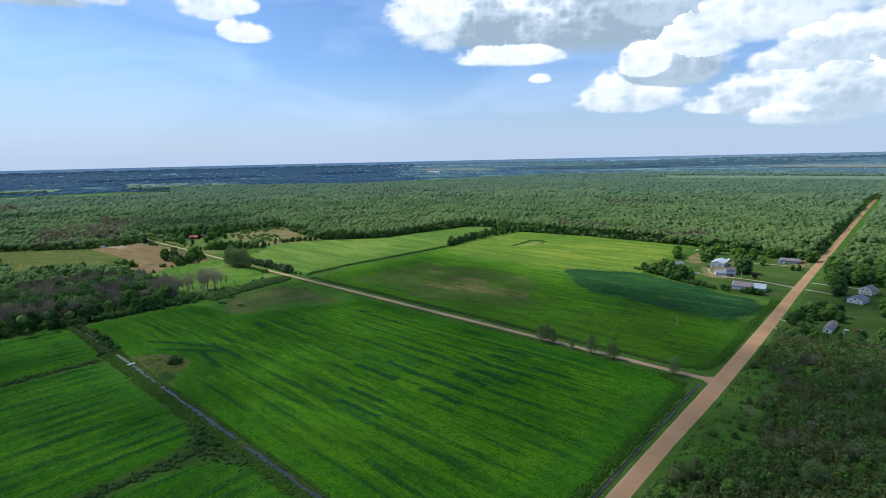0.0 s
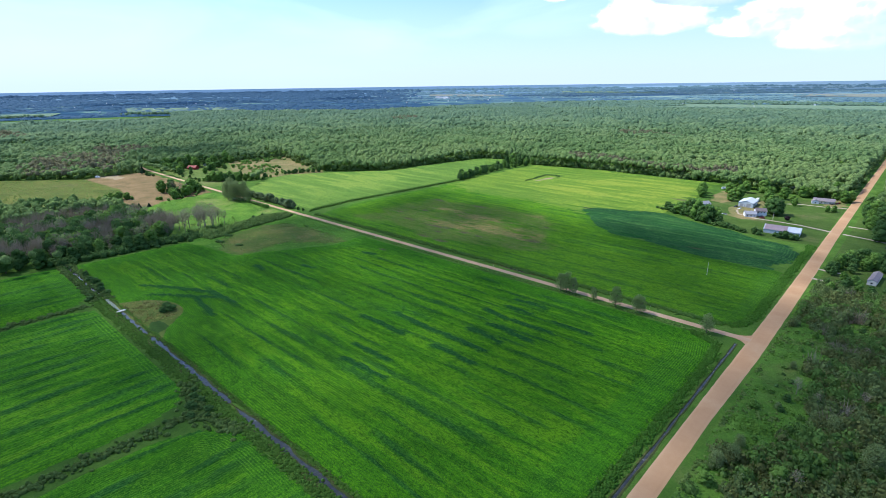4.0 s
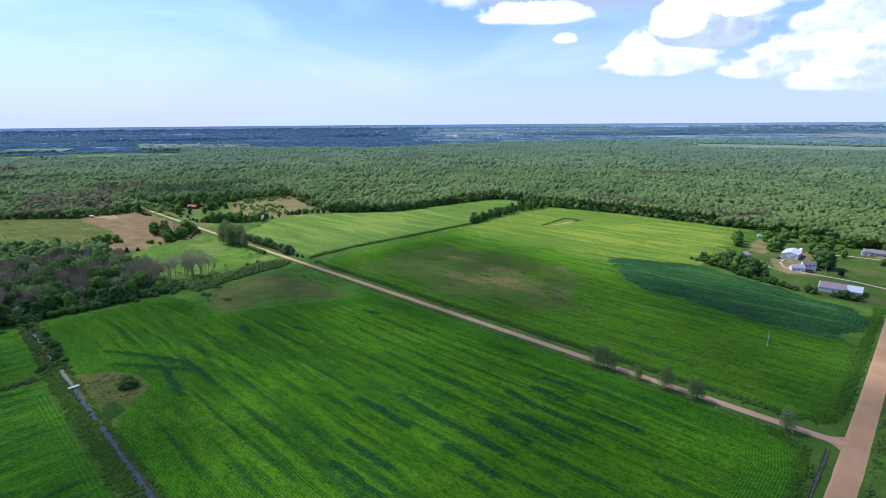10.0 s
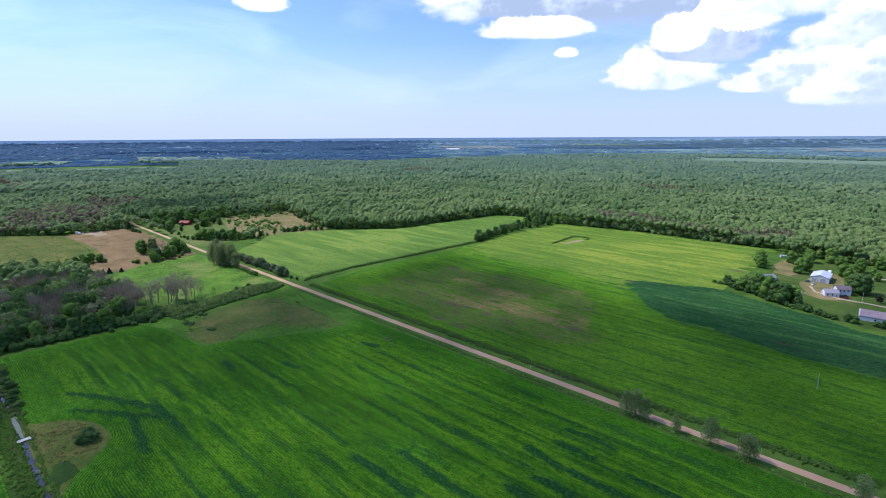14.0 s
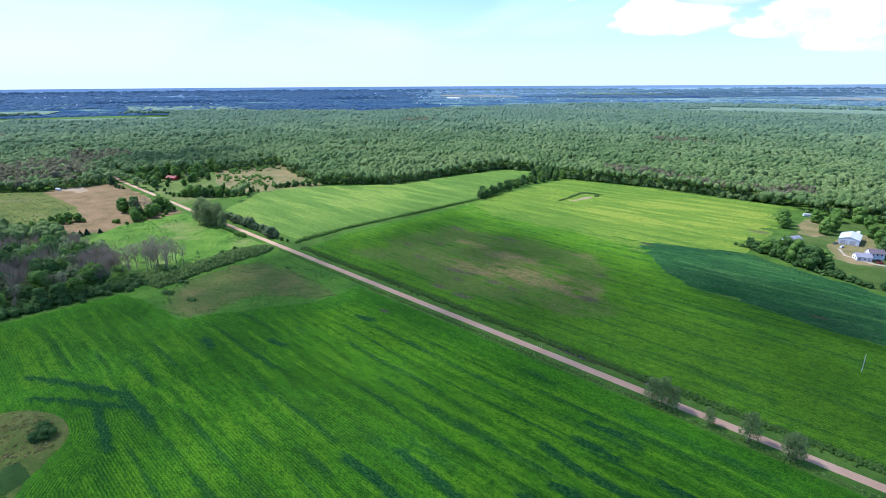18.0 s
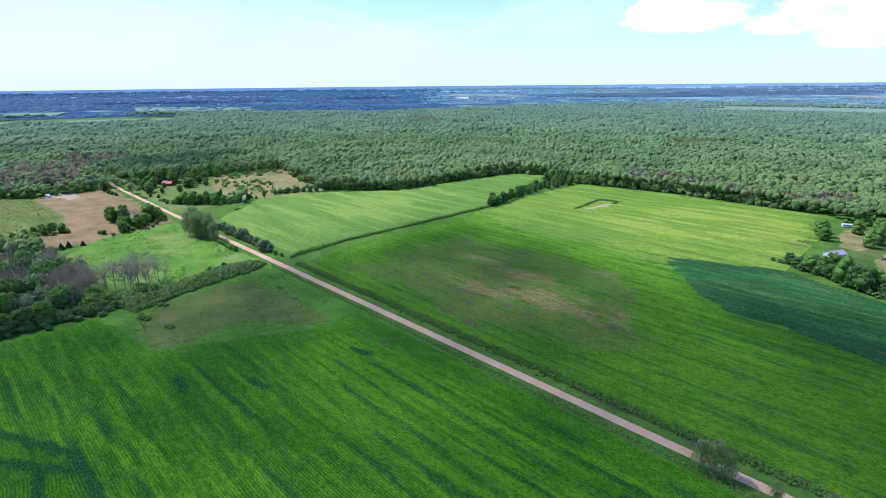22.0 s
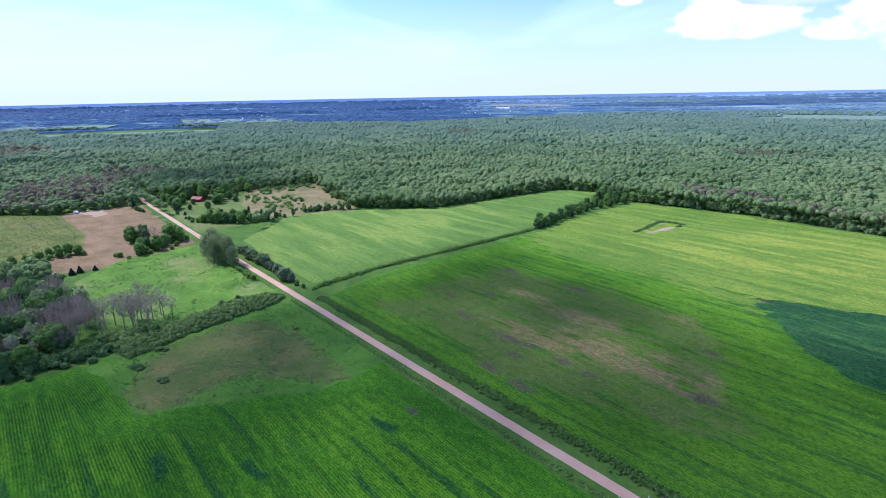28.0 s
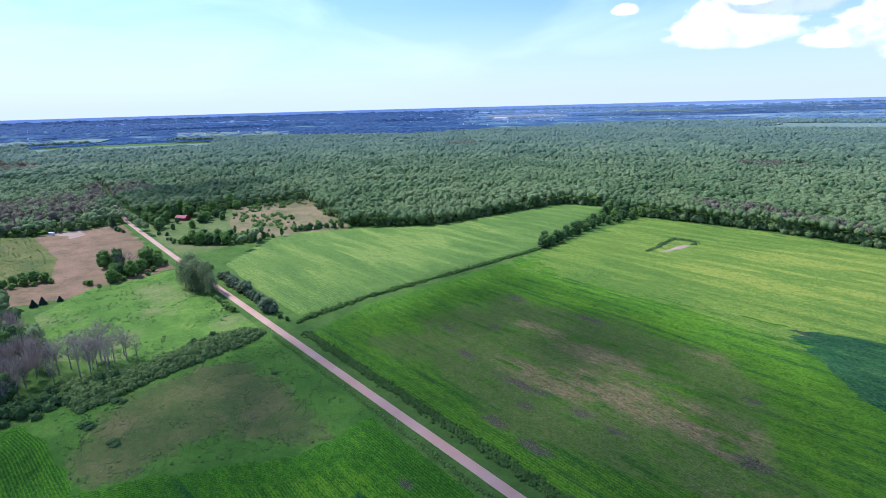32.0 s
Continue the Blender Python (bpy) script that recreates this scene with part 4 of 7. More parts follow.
sheet("yard_ground", [(-24, 364), (-26, 404), (-11, 408), (-10, 362)], M_TAN, "worn tan ground beside the ranch house", 0.14, 3.0, 0.1, "yard", 3.0, 14)
road("drive", [(-4, 254), (-28, 262), (-46, 264), (-62, 264), (-78, 273), (-84, 290)], 1.7, M_DRIVE, "pale gravel drive to the farmyard", 0.11, "drive")
road("drive", [(-4, 364), (-24, 358), (-44, 357), (-60, 345)], 1.6, M_DRIVE, "pale gravel drive to the ranch house", 0.11, "drive")
road("drive", [(4, 252), (22, 247), (40, 240)], 1.4, M_DRIVE, "pale drive across the lawn", 0.11, "drive")
road("drive", [(3, 141), (12, 139), (16, 140)], 1.2, M_DRIVE, "short gravel drive to the mobile home", 0.11, "drive")
road("drive", [(4, 284), (24, 282), (44, 284)], 1.3, M_DRIVE, "pale drive across the lawn", 0.11, "drive")
road("drive", [(3, 118), (9, 117)], 1.3, M_DRIVE, "short gravel field entrance", 0.11, "drive")

# ditches: a strip of water between low muddy banks
def ditch(name, x0, y0, x1, y1, half, label):
    n = int(math.hypot(x1 - x0, y1 - y0) / 3)
    t = np.linspace(0, 1, n)
    px, py = x0 + (x1 - x0) * t, y0 + (y1 - y0) * t
    wob = (vnoise(px * 1.3 + 50, py * 1.3, 14, 14, 71, 3) - 0.5) * half * 1.1
    wid = half * np.clip(3.6 * vnoise(px + 9, py + 3, 9, 9, 72, 2) - 0.9, 0.06, 1.6)
    sx, sy = (0, 1) if abs(x1 - x0) > abs(y1 - y0) else (1, 0)
    def strip(nm, offs, hs, mat, lab, cat):
        v = [np.stack([px + sx * (wob + o * wid), py + sy * (wob + o * wid), np.full(n, h)], -1) for o, h in zip(offs, hs)]
        i, j = np.meshgrid(np.arange(len(offs) - 1), np.arange(n - 1), indexing="ij")
        f = np.stack([i * n + j, i * n + j + 1, (i + 1) * n + j + 1, (i + 1) * n + j], -1).reshape(-1, 4)
        me = raw_mesh(nm, np.concatenate(v), f, mat, smooth_faces=True)
        if me.polygons[0].normal.z < 0:
            me.flip_normals()
        return tagged(new(nm, me), lab, cat, kind="structure")
    strip(name + "_water", [-1, 1], [0.03, 0.03], M_WATER, label, "water")
    for s in (-1, 1):
        strip(name + "_bank", [s * 0.96, s * 1.2, s * 1.7, s * 2.6], [0.025, 0.22, 0.3, 0.0], M_BANK, "low weedy bank of the ditch", "bank")


ditch("creek", -380, -190.9, -7, -191.4, 0.95, "narrow drainage ditch with dark still water")
ditch("creek", 5, -191.6, 90, -191.8, 0.8, "narrow drainage ditch with dark still water")
ditch("roadside_ditch", -7.6, -8, -6.4, -260, 0.32, "narrow roadside ditch with dark water")
ditch("lane_ditch", -168, 7.6, -98, 7.4, 0.85, "short pool of ditch water beside the lane")

# ---- trees and shrubs ----
def ico(sub):
    bm = bmesh.new()
    bmesh.ops.create_icosphere(bm, subdivisions=sub, radius=1)
    v = np.array([p.co for p in bm.verts])
    f = np.array([[q.index for q in p.verts] for p in bm.faces])
    bm.free()
    return v, f


ICO1, ICO2 = ico(1), ico(2)


def lump(seed, base, low=-0.45, rough=0.35):
    """A bumpy crown of unit radius with its underside cut away."""
    v, f = base
    o = Vector((seed * 3.7, seed * 1.3, 0))
    r = np.array([1 + rough * (noise.noise(Vector(p) * 1.7 + o) + 0.6 * noise.noise(Vector(p) * 3.9 + o)) for p in v])
    f = f[v[f].mean(1)[:, 2] > low]
    v = v * r[:, None]
    used = np.unique(f)
    ren = np.zeros(len(v), int)
    ren[used] = np.arange(len(used))
    return v[used], ren[f]


def sprays(points, normals, size, r, tilt=0.7, thin=0.7):
    """Bent leafy sprays, two triangles each."""
    n = len(points)
    nn = normals + r.normal(0, tilt, (n, 3))
    nn /= np.linalg.norm(nn, axis=1)[:, None] + 1e-9
    a = np.cross(nn, r.normal(0, 1, (n, 3)))
    a /= np.linalg.norm(a, axis=1)[:, None] + 1e-9
    b = np.cross(nn, a)
    s = size * r.uniform(0.6, 1.3, (n, 1))
    v = np.stack([points - a * s, points + b * s * thin + nn * s * 0.15, points + a * s, points - b * s * thin + nn * s * 0.15], 1).reshape(-1, 3)
    i = np.arange(n)[:, None] * 4
    return v, np.concatenate([i + [0, 1, 2], i + [0, 2, 3]], 0)


def join(pieces):
    vs, fs, o = [], [], 0
    for v, f in pieces:
        vs.append(v)
        fs.append(f + o)
        o += len(v)
    return np.concatenate(vs), np.concatenate(fs)


def crown_shape(seed, height, spread, lobes, leaves, leaf, base=0.25, dense=True, column=1.0):
    """Lobed crown from height*base up to height."""
    r = np.random.default_rng(seed)
    pieces, centres = [], []
    mid, half = height * (1 + base) / 2, height * (1 - base) / 2
    for k in range(lobes):
        a, e = 2.4 * k + r.uniform(-0.5, 0.5), -0.98 + 1.93 * (k + 0.5) / lobes + r.uniform(-0.12, 0.12)
        d = r.uniform(0.25, 0.6) * math.sqrt(max(0.1, 1 - e * e))
        c = np.array([math.cos(a) * spread * d, math.sin(a) * spread * d, mid + half * e * 0.78])
        rad = spread * r.uniform(0.42, 0.60) * (1.05 - 0.25 * e)
        centres.append((c, rad))
    per = leaves // lobes
    for k, (c, rad) in enumerate(centres):
        v, f = lump(seed * 31 + k, ICO1, -2, 0.25)
        if dense:
            pieces.append((v * rad * np.array([0.82, 0.82, 0.72 * column]) + c, f))
        p = r.normal(0, 1, (per, 3))
        p[:, 2] = np.abs(p[:, 2]) * 0.9 - 0.25 + 0.0 * p[:, 2]
        p /= np.linalg.norm(p, axis=1)[:, None]
        q = c + p * rad * r.uniform(0.7, 1.15, (per, 1)) * np.array([1, 1, 0.85 * column])
        pieces.append(sprays(q, p, leaf, r))
    return join(pieces)


def trunk_mesh(seed, height, thick, limbs, material, twigs=0, reach=0.3):
    r = random.Random(seed)
    bm = bmesh.new()
    top = Vector((r.uniform(-0.3, 0.3), r.uniform(-0.3, 0.3), height * 0.55))
    knee = Vector((top.x * 0.3, top.y * 0.3, height * 0.25))
    tube(bm, (0, 0, -0.3), knee, thick, thick * 0.75)
    tube(bm, knee, top, thick * 0.75, thick * 0.45)
    for k in range(limbs):
        a, s = 2 * math.pi * (k + r.random()) / limbs, r.uniform(0.3, 1)
        p = knee.lerp(top, s)
        q = p + Vector((math.cos(a) * height * reach * r.uniform(0.5, 1), math.sin(a) * height * reach * r.uniform(0.5, 1), height * r.uniform(0.2, 0.42)))
        tube(bm, p, q, thick * 0.35, thick * 0.09, 5)
        for t in range(twigs):
            u = p.lerp(q, r.uniform(0.35, 1))
            tube(bm, u, u + Vector((r.uniform(-1, 1), r.uniform(-1, 1), r.uniform(0.2, 1.3))) * height * 0.12, thick * 0.10, thick * 0.03, 3)
    return bm_mesh("trunk", bm, material)


def make_tree(name, label, seed, height, spread, material, lobes=9, leaves=420, leaf=0.55, base=0.2, limbs=5, dense=True, category="tree", group="", column=1.0, thick=None, twigs=0):
    ob = empty(name, Matrix(), label, category, group)
    part("trunk", trunk_mesh(seed, height, thick or height * 0.022, limbs, M_BARK_PALE if twigs else M_BARK, twigs), None, ob)
    if leaves:
        v, f = crown_shape(seed, height, spread, lobes, leaves, leaf, base, dense, column)
        part("crown", raw_mesh("crown", v, f, material, {"tint": np.zeros(len(v))}, True), None, ob)
    return ob


def make_conifer(seed, height, spread, label):
    r = np.random.default_rng(seed)
    ob = empty("conifer", Matrix(), label, "tree")
    part("trunk", trunk_mesh(seed, height * 1.4, height * 0.018, 0, M_BARK), None, ob)
    n = 420
    z = np.sqrt(r.random(n))
    a = r.uniform(0, 2 * np.pi, n)
    rad = spread * z * (0.75 + 0.35 * np.abs(np.sin(a * 2 + z * 30)))
    p = np.stack([np.cos(a) * rad, np.sin(a) * rad, height * (1 - 0.93 * z)], -1)
    nn = np.stack([np.cos(a), np.sin(a), np.full(n, 0.6)], -1)
    v, f = lump(seed, ICO1, -2, 0.2)
    v = np.stack([v[:, 0] * spread * 0.62 * (0.55 - 0.45 * v[:, 2]), v[:, 1] * spread * 0.62 * (0.55 - 0.45 * v[:, 2]), height * (0.5 + 0.46 * v[:, 2])], -1)
    v, f = join([(v, f), sprays(p, nn, 0.45, r, 0.4)])
    part("crown", raw_mesh("crown", v, f, M_NEEDLE, {"tint": np.zeros(len(v))}), None, ob)
    return ob


def scatter(name, label, category, places, size, material, seed, leaves=26, leaf=0.42, height=0.8, base=None, tint=1.0, low=-0.45, kind="stuff", pale=None, hull=True, patch=0, core=0.93):
    """Many crowns or bushes joined in one mesh: lumps with leafy sprays, each with its own tint; pale is how much haze
    is painted in.
    """
    r = np.random.default_rng(seed)
    kinds = []
    for k in range(7):
        v, f = lump(seed * 7 + k, base or ICO1, low)
        if leaves:
            p = r.normal(0, 1, (leaves, 3))
            p[:, 2] = np.abs(p[:, 2]) - 0.15
            p /= np.linalg.norm(p, axis=1)[:, None]
            if hull:
                v, f = join([(v * core, f), sprays(p * r.uniform(0.82, 1.1, (leaves, 1)), p, leaf, r, 0.5)])
            else:
                way = p * 0.5 + [0, 0, 0.9] + r.normal(0, 0.25, (leaves, 3))
                side = np.cross(way, r.normal(0, 1, (leaves, 3)))
                side *= 0.02 / (np.linalg.norm(side, axis=1)[:, None] + 1e-9)
                foot = p * r.uniform(0.0, 0.75, (leaves, 1)) * [1, 1, 0.5] - [0, 0, 0.35]
                tip = foot + way * leaf * r.uniform(0.7, 1.4, (leaves, 1))
                v = np.stack([foot - side, foot + side, tip + side * 0.6, tip - side * 0.6], 1).reshape(-1, 3)
                i4 = np.arange(leaves)[:, None] * 4
                f = np.concatenate([i4 + [0, 1, 2], i4 + [0, 2, 3]], 0)
        kinds.append((v, f))
    vs, fs, ts, ds, o = [], [], [], [], 0
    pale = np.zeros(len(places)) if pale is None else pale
    places = np.asarray(places, float)
    size = np.broadcast_to(size, len(places))
    for k, (v, f) in enumerate(kinds):
        sel = np.arange(len(places)) % 7 == k
        p, s = places[sel], size[sel]
        n = len(p)
        if not n:
            continue
        a = r.uniform(0, 2 * np.pi, n)
        ca, sa = np.cos(a)[:, None], np.sin(a)[:, None]
        hh = s * height * r.uniform(0.75, 1.3, n)
        x = (v[None, :, 0] * ca - v[None, :, 1] * sa) * s[:, None] + p[:, 0:1]
        y = (v[None, :, 0] * sa + v[None, :, 1] * ca) * s[:, None] + p[:, 1:2]
        z = v[None, :, 2] * hh[:, None] + p[:, 2:3]
        vs.append(np.stack([x, y, z], -1).reshape(-1, 3))
        fs.append((f[None] + (np.arange(n) * len(v))[:, None, None]).reshape(-1, 3) + o)
        own = r.random(n) * tint
        if patch:
            own = 0.4 * own + 0.6 * smooth(0.32, 0.68, vnoise(p[:, 0], p[:, 1], patch, patch, seed, 4))
        ts.append(np.repeat(own * 0.8 if patch else own, len(v)))
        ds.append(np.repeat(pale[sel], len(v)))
        o += n * len(v)
    me = raw_mesh(name, np.concatenate(vs), np.concatenate(fs), material, {"tint": np.concatenate(ts), "pale": np.concatenate(ds)}, True)
    return tagged(new(name, me), label, category, kind=kind)


def spread_points(poly, gap, seed, jitter=0.45):
    q = np.array(poly, float)
    r = np.random.default_rng(seed)
    x, y = np.meshgrid(np.arange(q[:, 0].min(), q[:, 0].max(), gap), np.arange(q[:, 1].min(), q[:, 1].max(), gap * 0.87), indexing="ij")
    x = x + (np.arange(x.shape[1]) % 2)[None] * gap / 2
    x, y = x + r.uniform(-jitter, jitter, x.shape) * gap, y + r.uniform(-jitter, jitter, x.shape) * gap
    k = inside(poly, x, y) > 0
    return x[k], y[k]

tr = random.Random(5)
OPEN = [
    [(-380, -430), (9, -430), (9, 405), (-120, 408), (-148, 430), (-291, 432), (-396, 412), (-393, 240), (-400, -8), (-386, -100), (-378, -190)],
    [(-380, 4), (-562, 4), (-566, 48), (-600, 80), (-604, 122), (-580, 166), (-552, 204), (-525, 236), (-521, 304), (-504, 421), (-452, 440), (-437, 368), (-400, 244), (-380, 236)],
    [(-384, 4), (-384, -60), (-430, -97), (-545, -114), (-590, -192), (-870, -190), (-776, -80), (-778, 6)],
    [(-530, 4), (-700, 6), (-796, 10), (-798, 70), (-786, 118), (-776, 218), (-700, 190), (-585, 168), (-600, 80)],
    [(9, 60), (90, 60), (90, 300), (50, 340), (9, 345)],
]
OPEN += [
    [(-14, 340), (17, 340), (18, 700), (18, 1450), (-12, 1450)],
    [(-3, 470), (60, 470), (62, 540), (-3, 545)],
    [(-380, 6), (-900, 20), (-1150, 36), (-1150, 26), (-900, 9), (-380, -6)],
    [(-2390, -10), (-1950, 10), (-1820, 430), (-2170, 570), (-2390, 400)],
    [(-2300, 680), (-1840, 1140), (-1680, 1480), (-1860, 1670), (-2120, 1280), (-2400, 860)],
    [(-1650, 1420), (-1480, 1500), (-1500, 1620), (-1700, 1560)],
]


def woodland(gap, near, far, seed):
    a0, a1 = radians(-16), radians(104)
    r = np.random.default_rng(seed)
    xs, ys = np.meshgrid(np.arange(-far, 700, gap), np.arange(-760, far, gap * 0.87), indexing="ij")
    x = MID[0] + xs + (np.arange(xs.shape[1]) % 2)[None] * gap / 2 + r.uniform(-1.1, 1.1, xs.shape) * gap
    y = MID[1] + ys + r.uniform(-1.1, 1.1, xs.shape) * gap
    d, a = np.hypot(x - MID[0], y - MID[1]), np.arctan2(-(x - MID[0]), y - MID[1])
    k = (d >= near) & (d < far) & (a > a0) & (a < a1)
    x, y = x[k], y[k]
    for poly in OPEN:
        k = inside(poly, x, y) < 1.5
        x, y = x[k], y[k]
    k = inside([(-390, 232), (-405, 232), (-458, 446), (-392, 425)], x, y) < 0
    x, y = x[k], y[k]
    k = ~((x > -512) & (x < -378) & (y < -60)) & ~((x > 4) & (y < 352))
    return x[k], y[k], r


BROWN = [(-1480, -90, 130, 70), (-905, -50, 110, 55), (-1000, 40, 60, 40), (-300, 462, 70, 22), (-205, 448, 60, 15), (-150, 470, 30, 14), (-420, 900, 60, 40), (-850, -110, 70, 30), (-1250, 950, 90, 50)]
for gap, near, far, leaves, label in ((5.0, 0, 720, 44, "dense green deciduous wood behind the fields"), (5.9, 720, 1250, 4, "wide green deciduous forest, crown beside crown"), (8.6, 1250, 2400, 0, "far green forest canopy")):
    x, y, r = woodland(gap, near, far, int(gap * 10))
    big = vnoise(x, y, 120, 120, 91, 3)
    s = gap * r.choice([0.46, 0.60, 0.80], len(x), p=[0.36, 0.42, 0.22]) * r.uniform(0.85, 1.15, len(x)) * (0.68 + 0.64 * vnoise(x, y, 32, 32, 93, 3))
    z = 6.0 + 5.0 * big + 4.0 * smooth(0.36, 0.62, vnoise(x, y, 48, 48, 96, 3)) + 1.6 * vnoise(x, y, 26, 26, 94, 2) + r.uniform(-1.5, 1.5, len(x)) + (1.0 if gap > 8 else 0)
    dead = np.zeros(len(x), bool)
    for bx, by, ra, rb in BROWN:
        dead |= (np.hypot((x - bx) / ra, (y - by) / rb) + 0.8 * (vnoise(x, y, 22, 22, 95, 2) - 0.5) < 1) & (r.random(len(x)) < 0.72)
    p = np.stack([x, y, z], -1)
    low = -0.75 if gap < 5.5 else -0.3 if gap < 8 else -0.1
    # pale: painted haze that grows with distance from the middle
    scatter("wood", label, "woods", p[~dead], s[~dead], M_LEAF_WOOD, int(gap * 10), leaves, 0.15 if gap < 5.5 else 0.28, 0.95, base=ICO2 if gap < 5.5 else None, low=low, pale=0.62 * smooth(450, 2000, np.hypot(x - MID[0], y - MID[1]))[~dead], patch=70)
    if dead.any():
        scatter("bare_wood", "greyish brown bare and dying trees in the forest", "woods", p[dead] - [0, 0, 0.5], s[dead] * 0.85, M_LEAF_DRY, int(gap * 10) + 1, 22, 0.3, 1.15, low=low)

# bushes that close the foot of the wood edges
def edge_row(line, gap, seed, back=3.0, jitter=2.5):
    r = np.random.default_rng(seed)
    out = []
    for (x0, y0), (x1, y1) in zip(line[:-1], line[1:]):
        n = int(math.hypot(x1 - x0, y1 - y0) / gap)
        for k in range(n):
            t = (k + r.random()) / n
            out.append((x0 + (x1 - x0) * t + r.normal(0, jitter), y0 + (y1 - y0) * t + r.normal(0, jitter), 0))
    return np.array(out)


p = np.concatenate([edge_row([(-150, 433), (-291, 436), (-396, 418), (-450, 444), (-508, 422), (-526, 304), (-530, 238), (-585, 176)], 1.5, 3),
                    edge_row([(-585, 174), (-700, 194), (-774, 222), (-786, 118), (-798, 60)], 2.2, 4), edge_row([(-125, 412), (-30, 415), (-16, 470), (-15, 900)], 3, 5), edge_row([(21, 560), (21, 900)], 3, 6), edge_row([(-780, -6), (-780, -80), (-870, -186)], 3, 6)])
p[:, 2] = rng.uniform(0.8, 7.0, len(p))
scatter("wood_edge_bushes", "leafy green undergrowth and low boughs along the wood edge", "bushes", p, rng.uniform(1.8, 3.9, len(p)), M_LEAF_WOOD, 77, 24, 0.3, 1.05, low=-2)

# ---- hedges and weed strips ----
p = edge_row([(-374, 10.2), (-200, 10.0), (-20, 9.8)], 0.10, 8, jitter=1.25)
p[:, 2] = 0.3
scatter("lane_hedge", "strip of dark tall weeds along the lane ditch", "hedge", p, rng.uniform(0.35, 0.75, len(p)) * (0.6 + 0.9 * vnoise(p[:, 0], p[:, 1], 9, 2, 82, 3)), M_LEAF_STRIP, 81, 7, 0.45, 0.9)
p = edge_row([(-384, -5.2), (-200, -5.8), (-24, -6.2), (-13, -12)], 0.3, 9, jitter=0.7)
p[:, 2] = 0.1
scatter("lane_weeds", "green weeds along the lane verge", "weeds", p, rng.uniform(0.25, 0.6, len(p)), M_LEAF, 82, 8, 0.5, 0.6)
p = np.concatenate([edge_row([(-26, -8), (-14, -15), (-11.5, -40), (-11, -120), (-10.6, -260)], 0.09, 10, jitter=1.15), edge_row([(-30, 9), (-12, 13), (-8.5, 30), (-8.8, 116), (-9.2, 198)], 0.11, 11, jitter=1.3)])
p[:, 2] = 0.2
scatter("roadside_reeds", "thick green reeds along the roadside ditch", "reeds", p, rng.uniform(0.3, 0.62, len(p)) * (0.55 + 0.9 * vnoise(p[:, 0], p[:, 1], 5, 5, 283, 2)), M_REED_GREEN, 83, 8, 0.5, 1.2)
p = edge_row([(-392, 14), (-398, 60), (-396, 130), (-393, 236)], 0.4, 12, jitter=1.25)
p[:, 2] = 0.5
scatter("field_hedge", "low dark hedge line between two bean fields", "hedge", p, rng.uniform(0.5, 1.25, len(p)) * (0.55 + 0.9 * vnoise(p[:, 0], p[:, 1], 12, 12, 284, 2)), M_LEAF_STRIP, 84, 12, 0.45, 0.85)
p = np.concatenate([edge_row([(-380, -193.0), (-150, -193.0), (-20, -193.0)], 0.28, 13, jitter=0.6), edge_row([(-370, -188.4), (-20, -188.4)], 0.3, 14, jitter=0.55), edge_row([(-292, -196), (-160, -195.8), (-120, -195.6), (-20, -195.4)], 0.14, 23, jitter=1.3)])
p[:, 2] = 0.15
scatter("creek_weeds", "green weeds along the banks of the drainage ditch", "weeds", p, rng.uniform(0.3, 0.7, len(p)), M_LEAF_WEED, 85, 8, 0.5, 0.7)
p = np.concatenate([edge_row([(-287, -200), (-287, -420)], 0.35, 16, jitter=1.5), edge_row([(-141, -205), (-141, -330)], 0.3, 17, jitter=1.7), edge_row([(-380, -188), (-292, -188)], 0.3, 18, jitter=1.5), edge_row([(-380, -194.5), (-292, -195)], 0.4, 21, jitter=1.2), edge_row([(-165, -196), (-141, -203), (-118, -197)], 0.16, 22, jitter=1.9)])
p[:, 2] = 0.25
scatter("strip_bushes", "rough weeds and low bushes on the strip between fields", "bushes", p, rng.uniform(0.4, 1.2, len(p)), M_LEAF_OLIVE, 86, 10, 0.5, 0.7)
gx, gy = spread_points([(-855, -178), (-772, -84), (-656, -78), (-604, -88), (-594, -130), (-622, -186)], 4.0, 31, 0.3)
scatter("nursery_shrubs", "rows of low olive-green shrubs", "shrubs", np.stack([gx, gy, gx * 0 + 0.2], -1), rng.uniform(0.5, 1.2, len(gx)), M_THICKET, 87, 8, 0.5, 0.6)
gx, gy = spread_points([(-392, -14), (-398, -58), (-430, -92), (-508, -96), (-543, -68), (-550, -14), (-470, -9)], 3.4, 32)
k = vnoise(gx, gy, 16, 16, 33, 2) > 0.46
scatter("meadow_weeds", "tufts of tall bright weeds in the meadow", "weeds", np.stack([gx, gy, gx * 0 + 0.2], -1)[k], rng.uniform(0.5, 1.3, int(k.sum())), M_LEAF, 88, 8, 0.5, 0.5)
gx, gy = spread_points([(-288, -8), (-285, -36), (-303, -75), (-316, -101), (-352, -105), (-374, -102), (-384, -40), (-390, -8)], 1.9, 34)
k = rng.random(len(gx)) < 0.3 + 0.4 * vnoise(gx, gy, 9, 9, 35, 2)
scatter("patch_weeds", "olive-brown tufts of weeds in the rough patch", "weeds", np.stack([gx, gy, gx * 0 + 0.3], -1)[k], rng.uniform(0.3, 0.75, int(k.sum())), M_LEAF, 89, 8, 0.5, 0.5)
gx, gy = spread_points(BROWN_PATCH, 1.25, 39)
k = rng.random(len(gx)) < 0.3 + 0.6 * smooth(0.3, 0.6, vnoise(gx, gy, 6, 6, 40, 2))
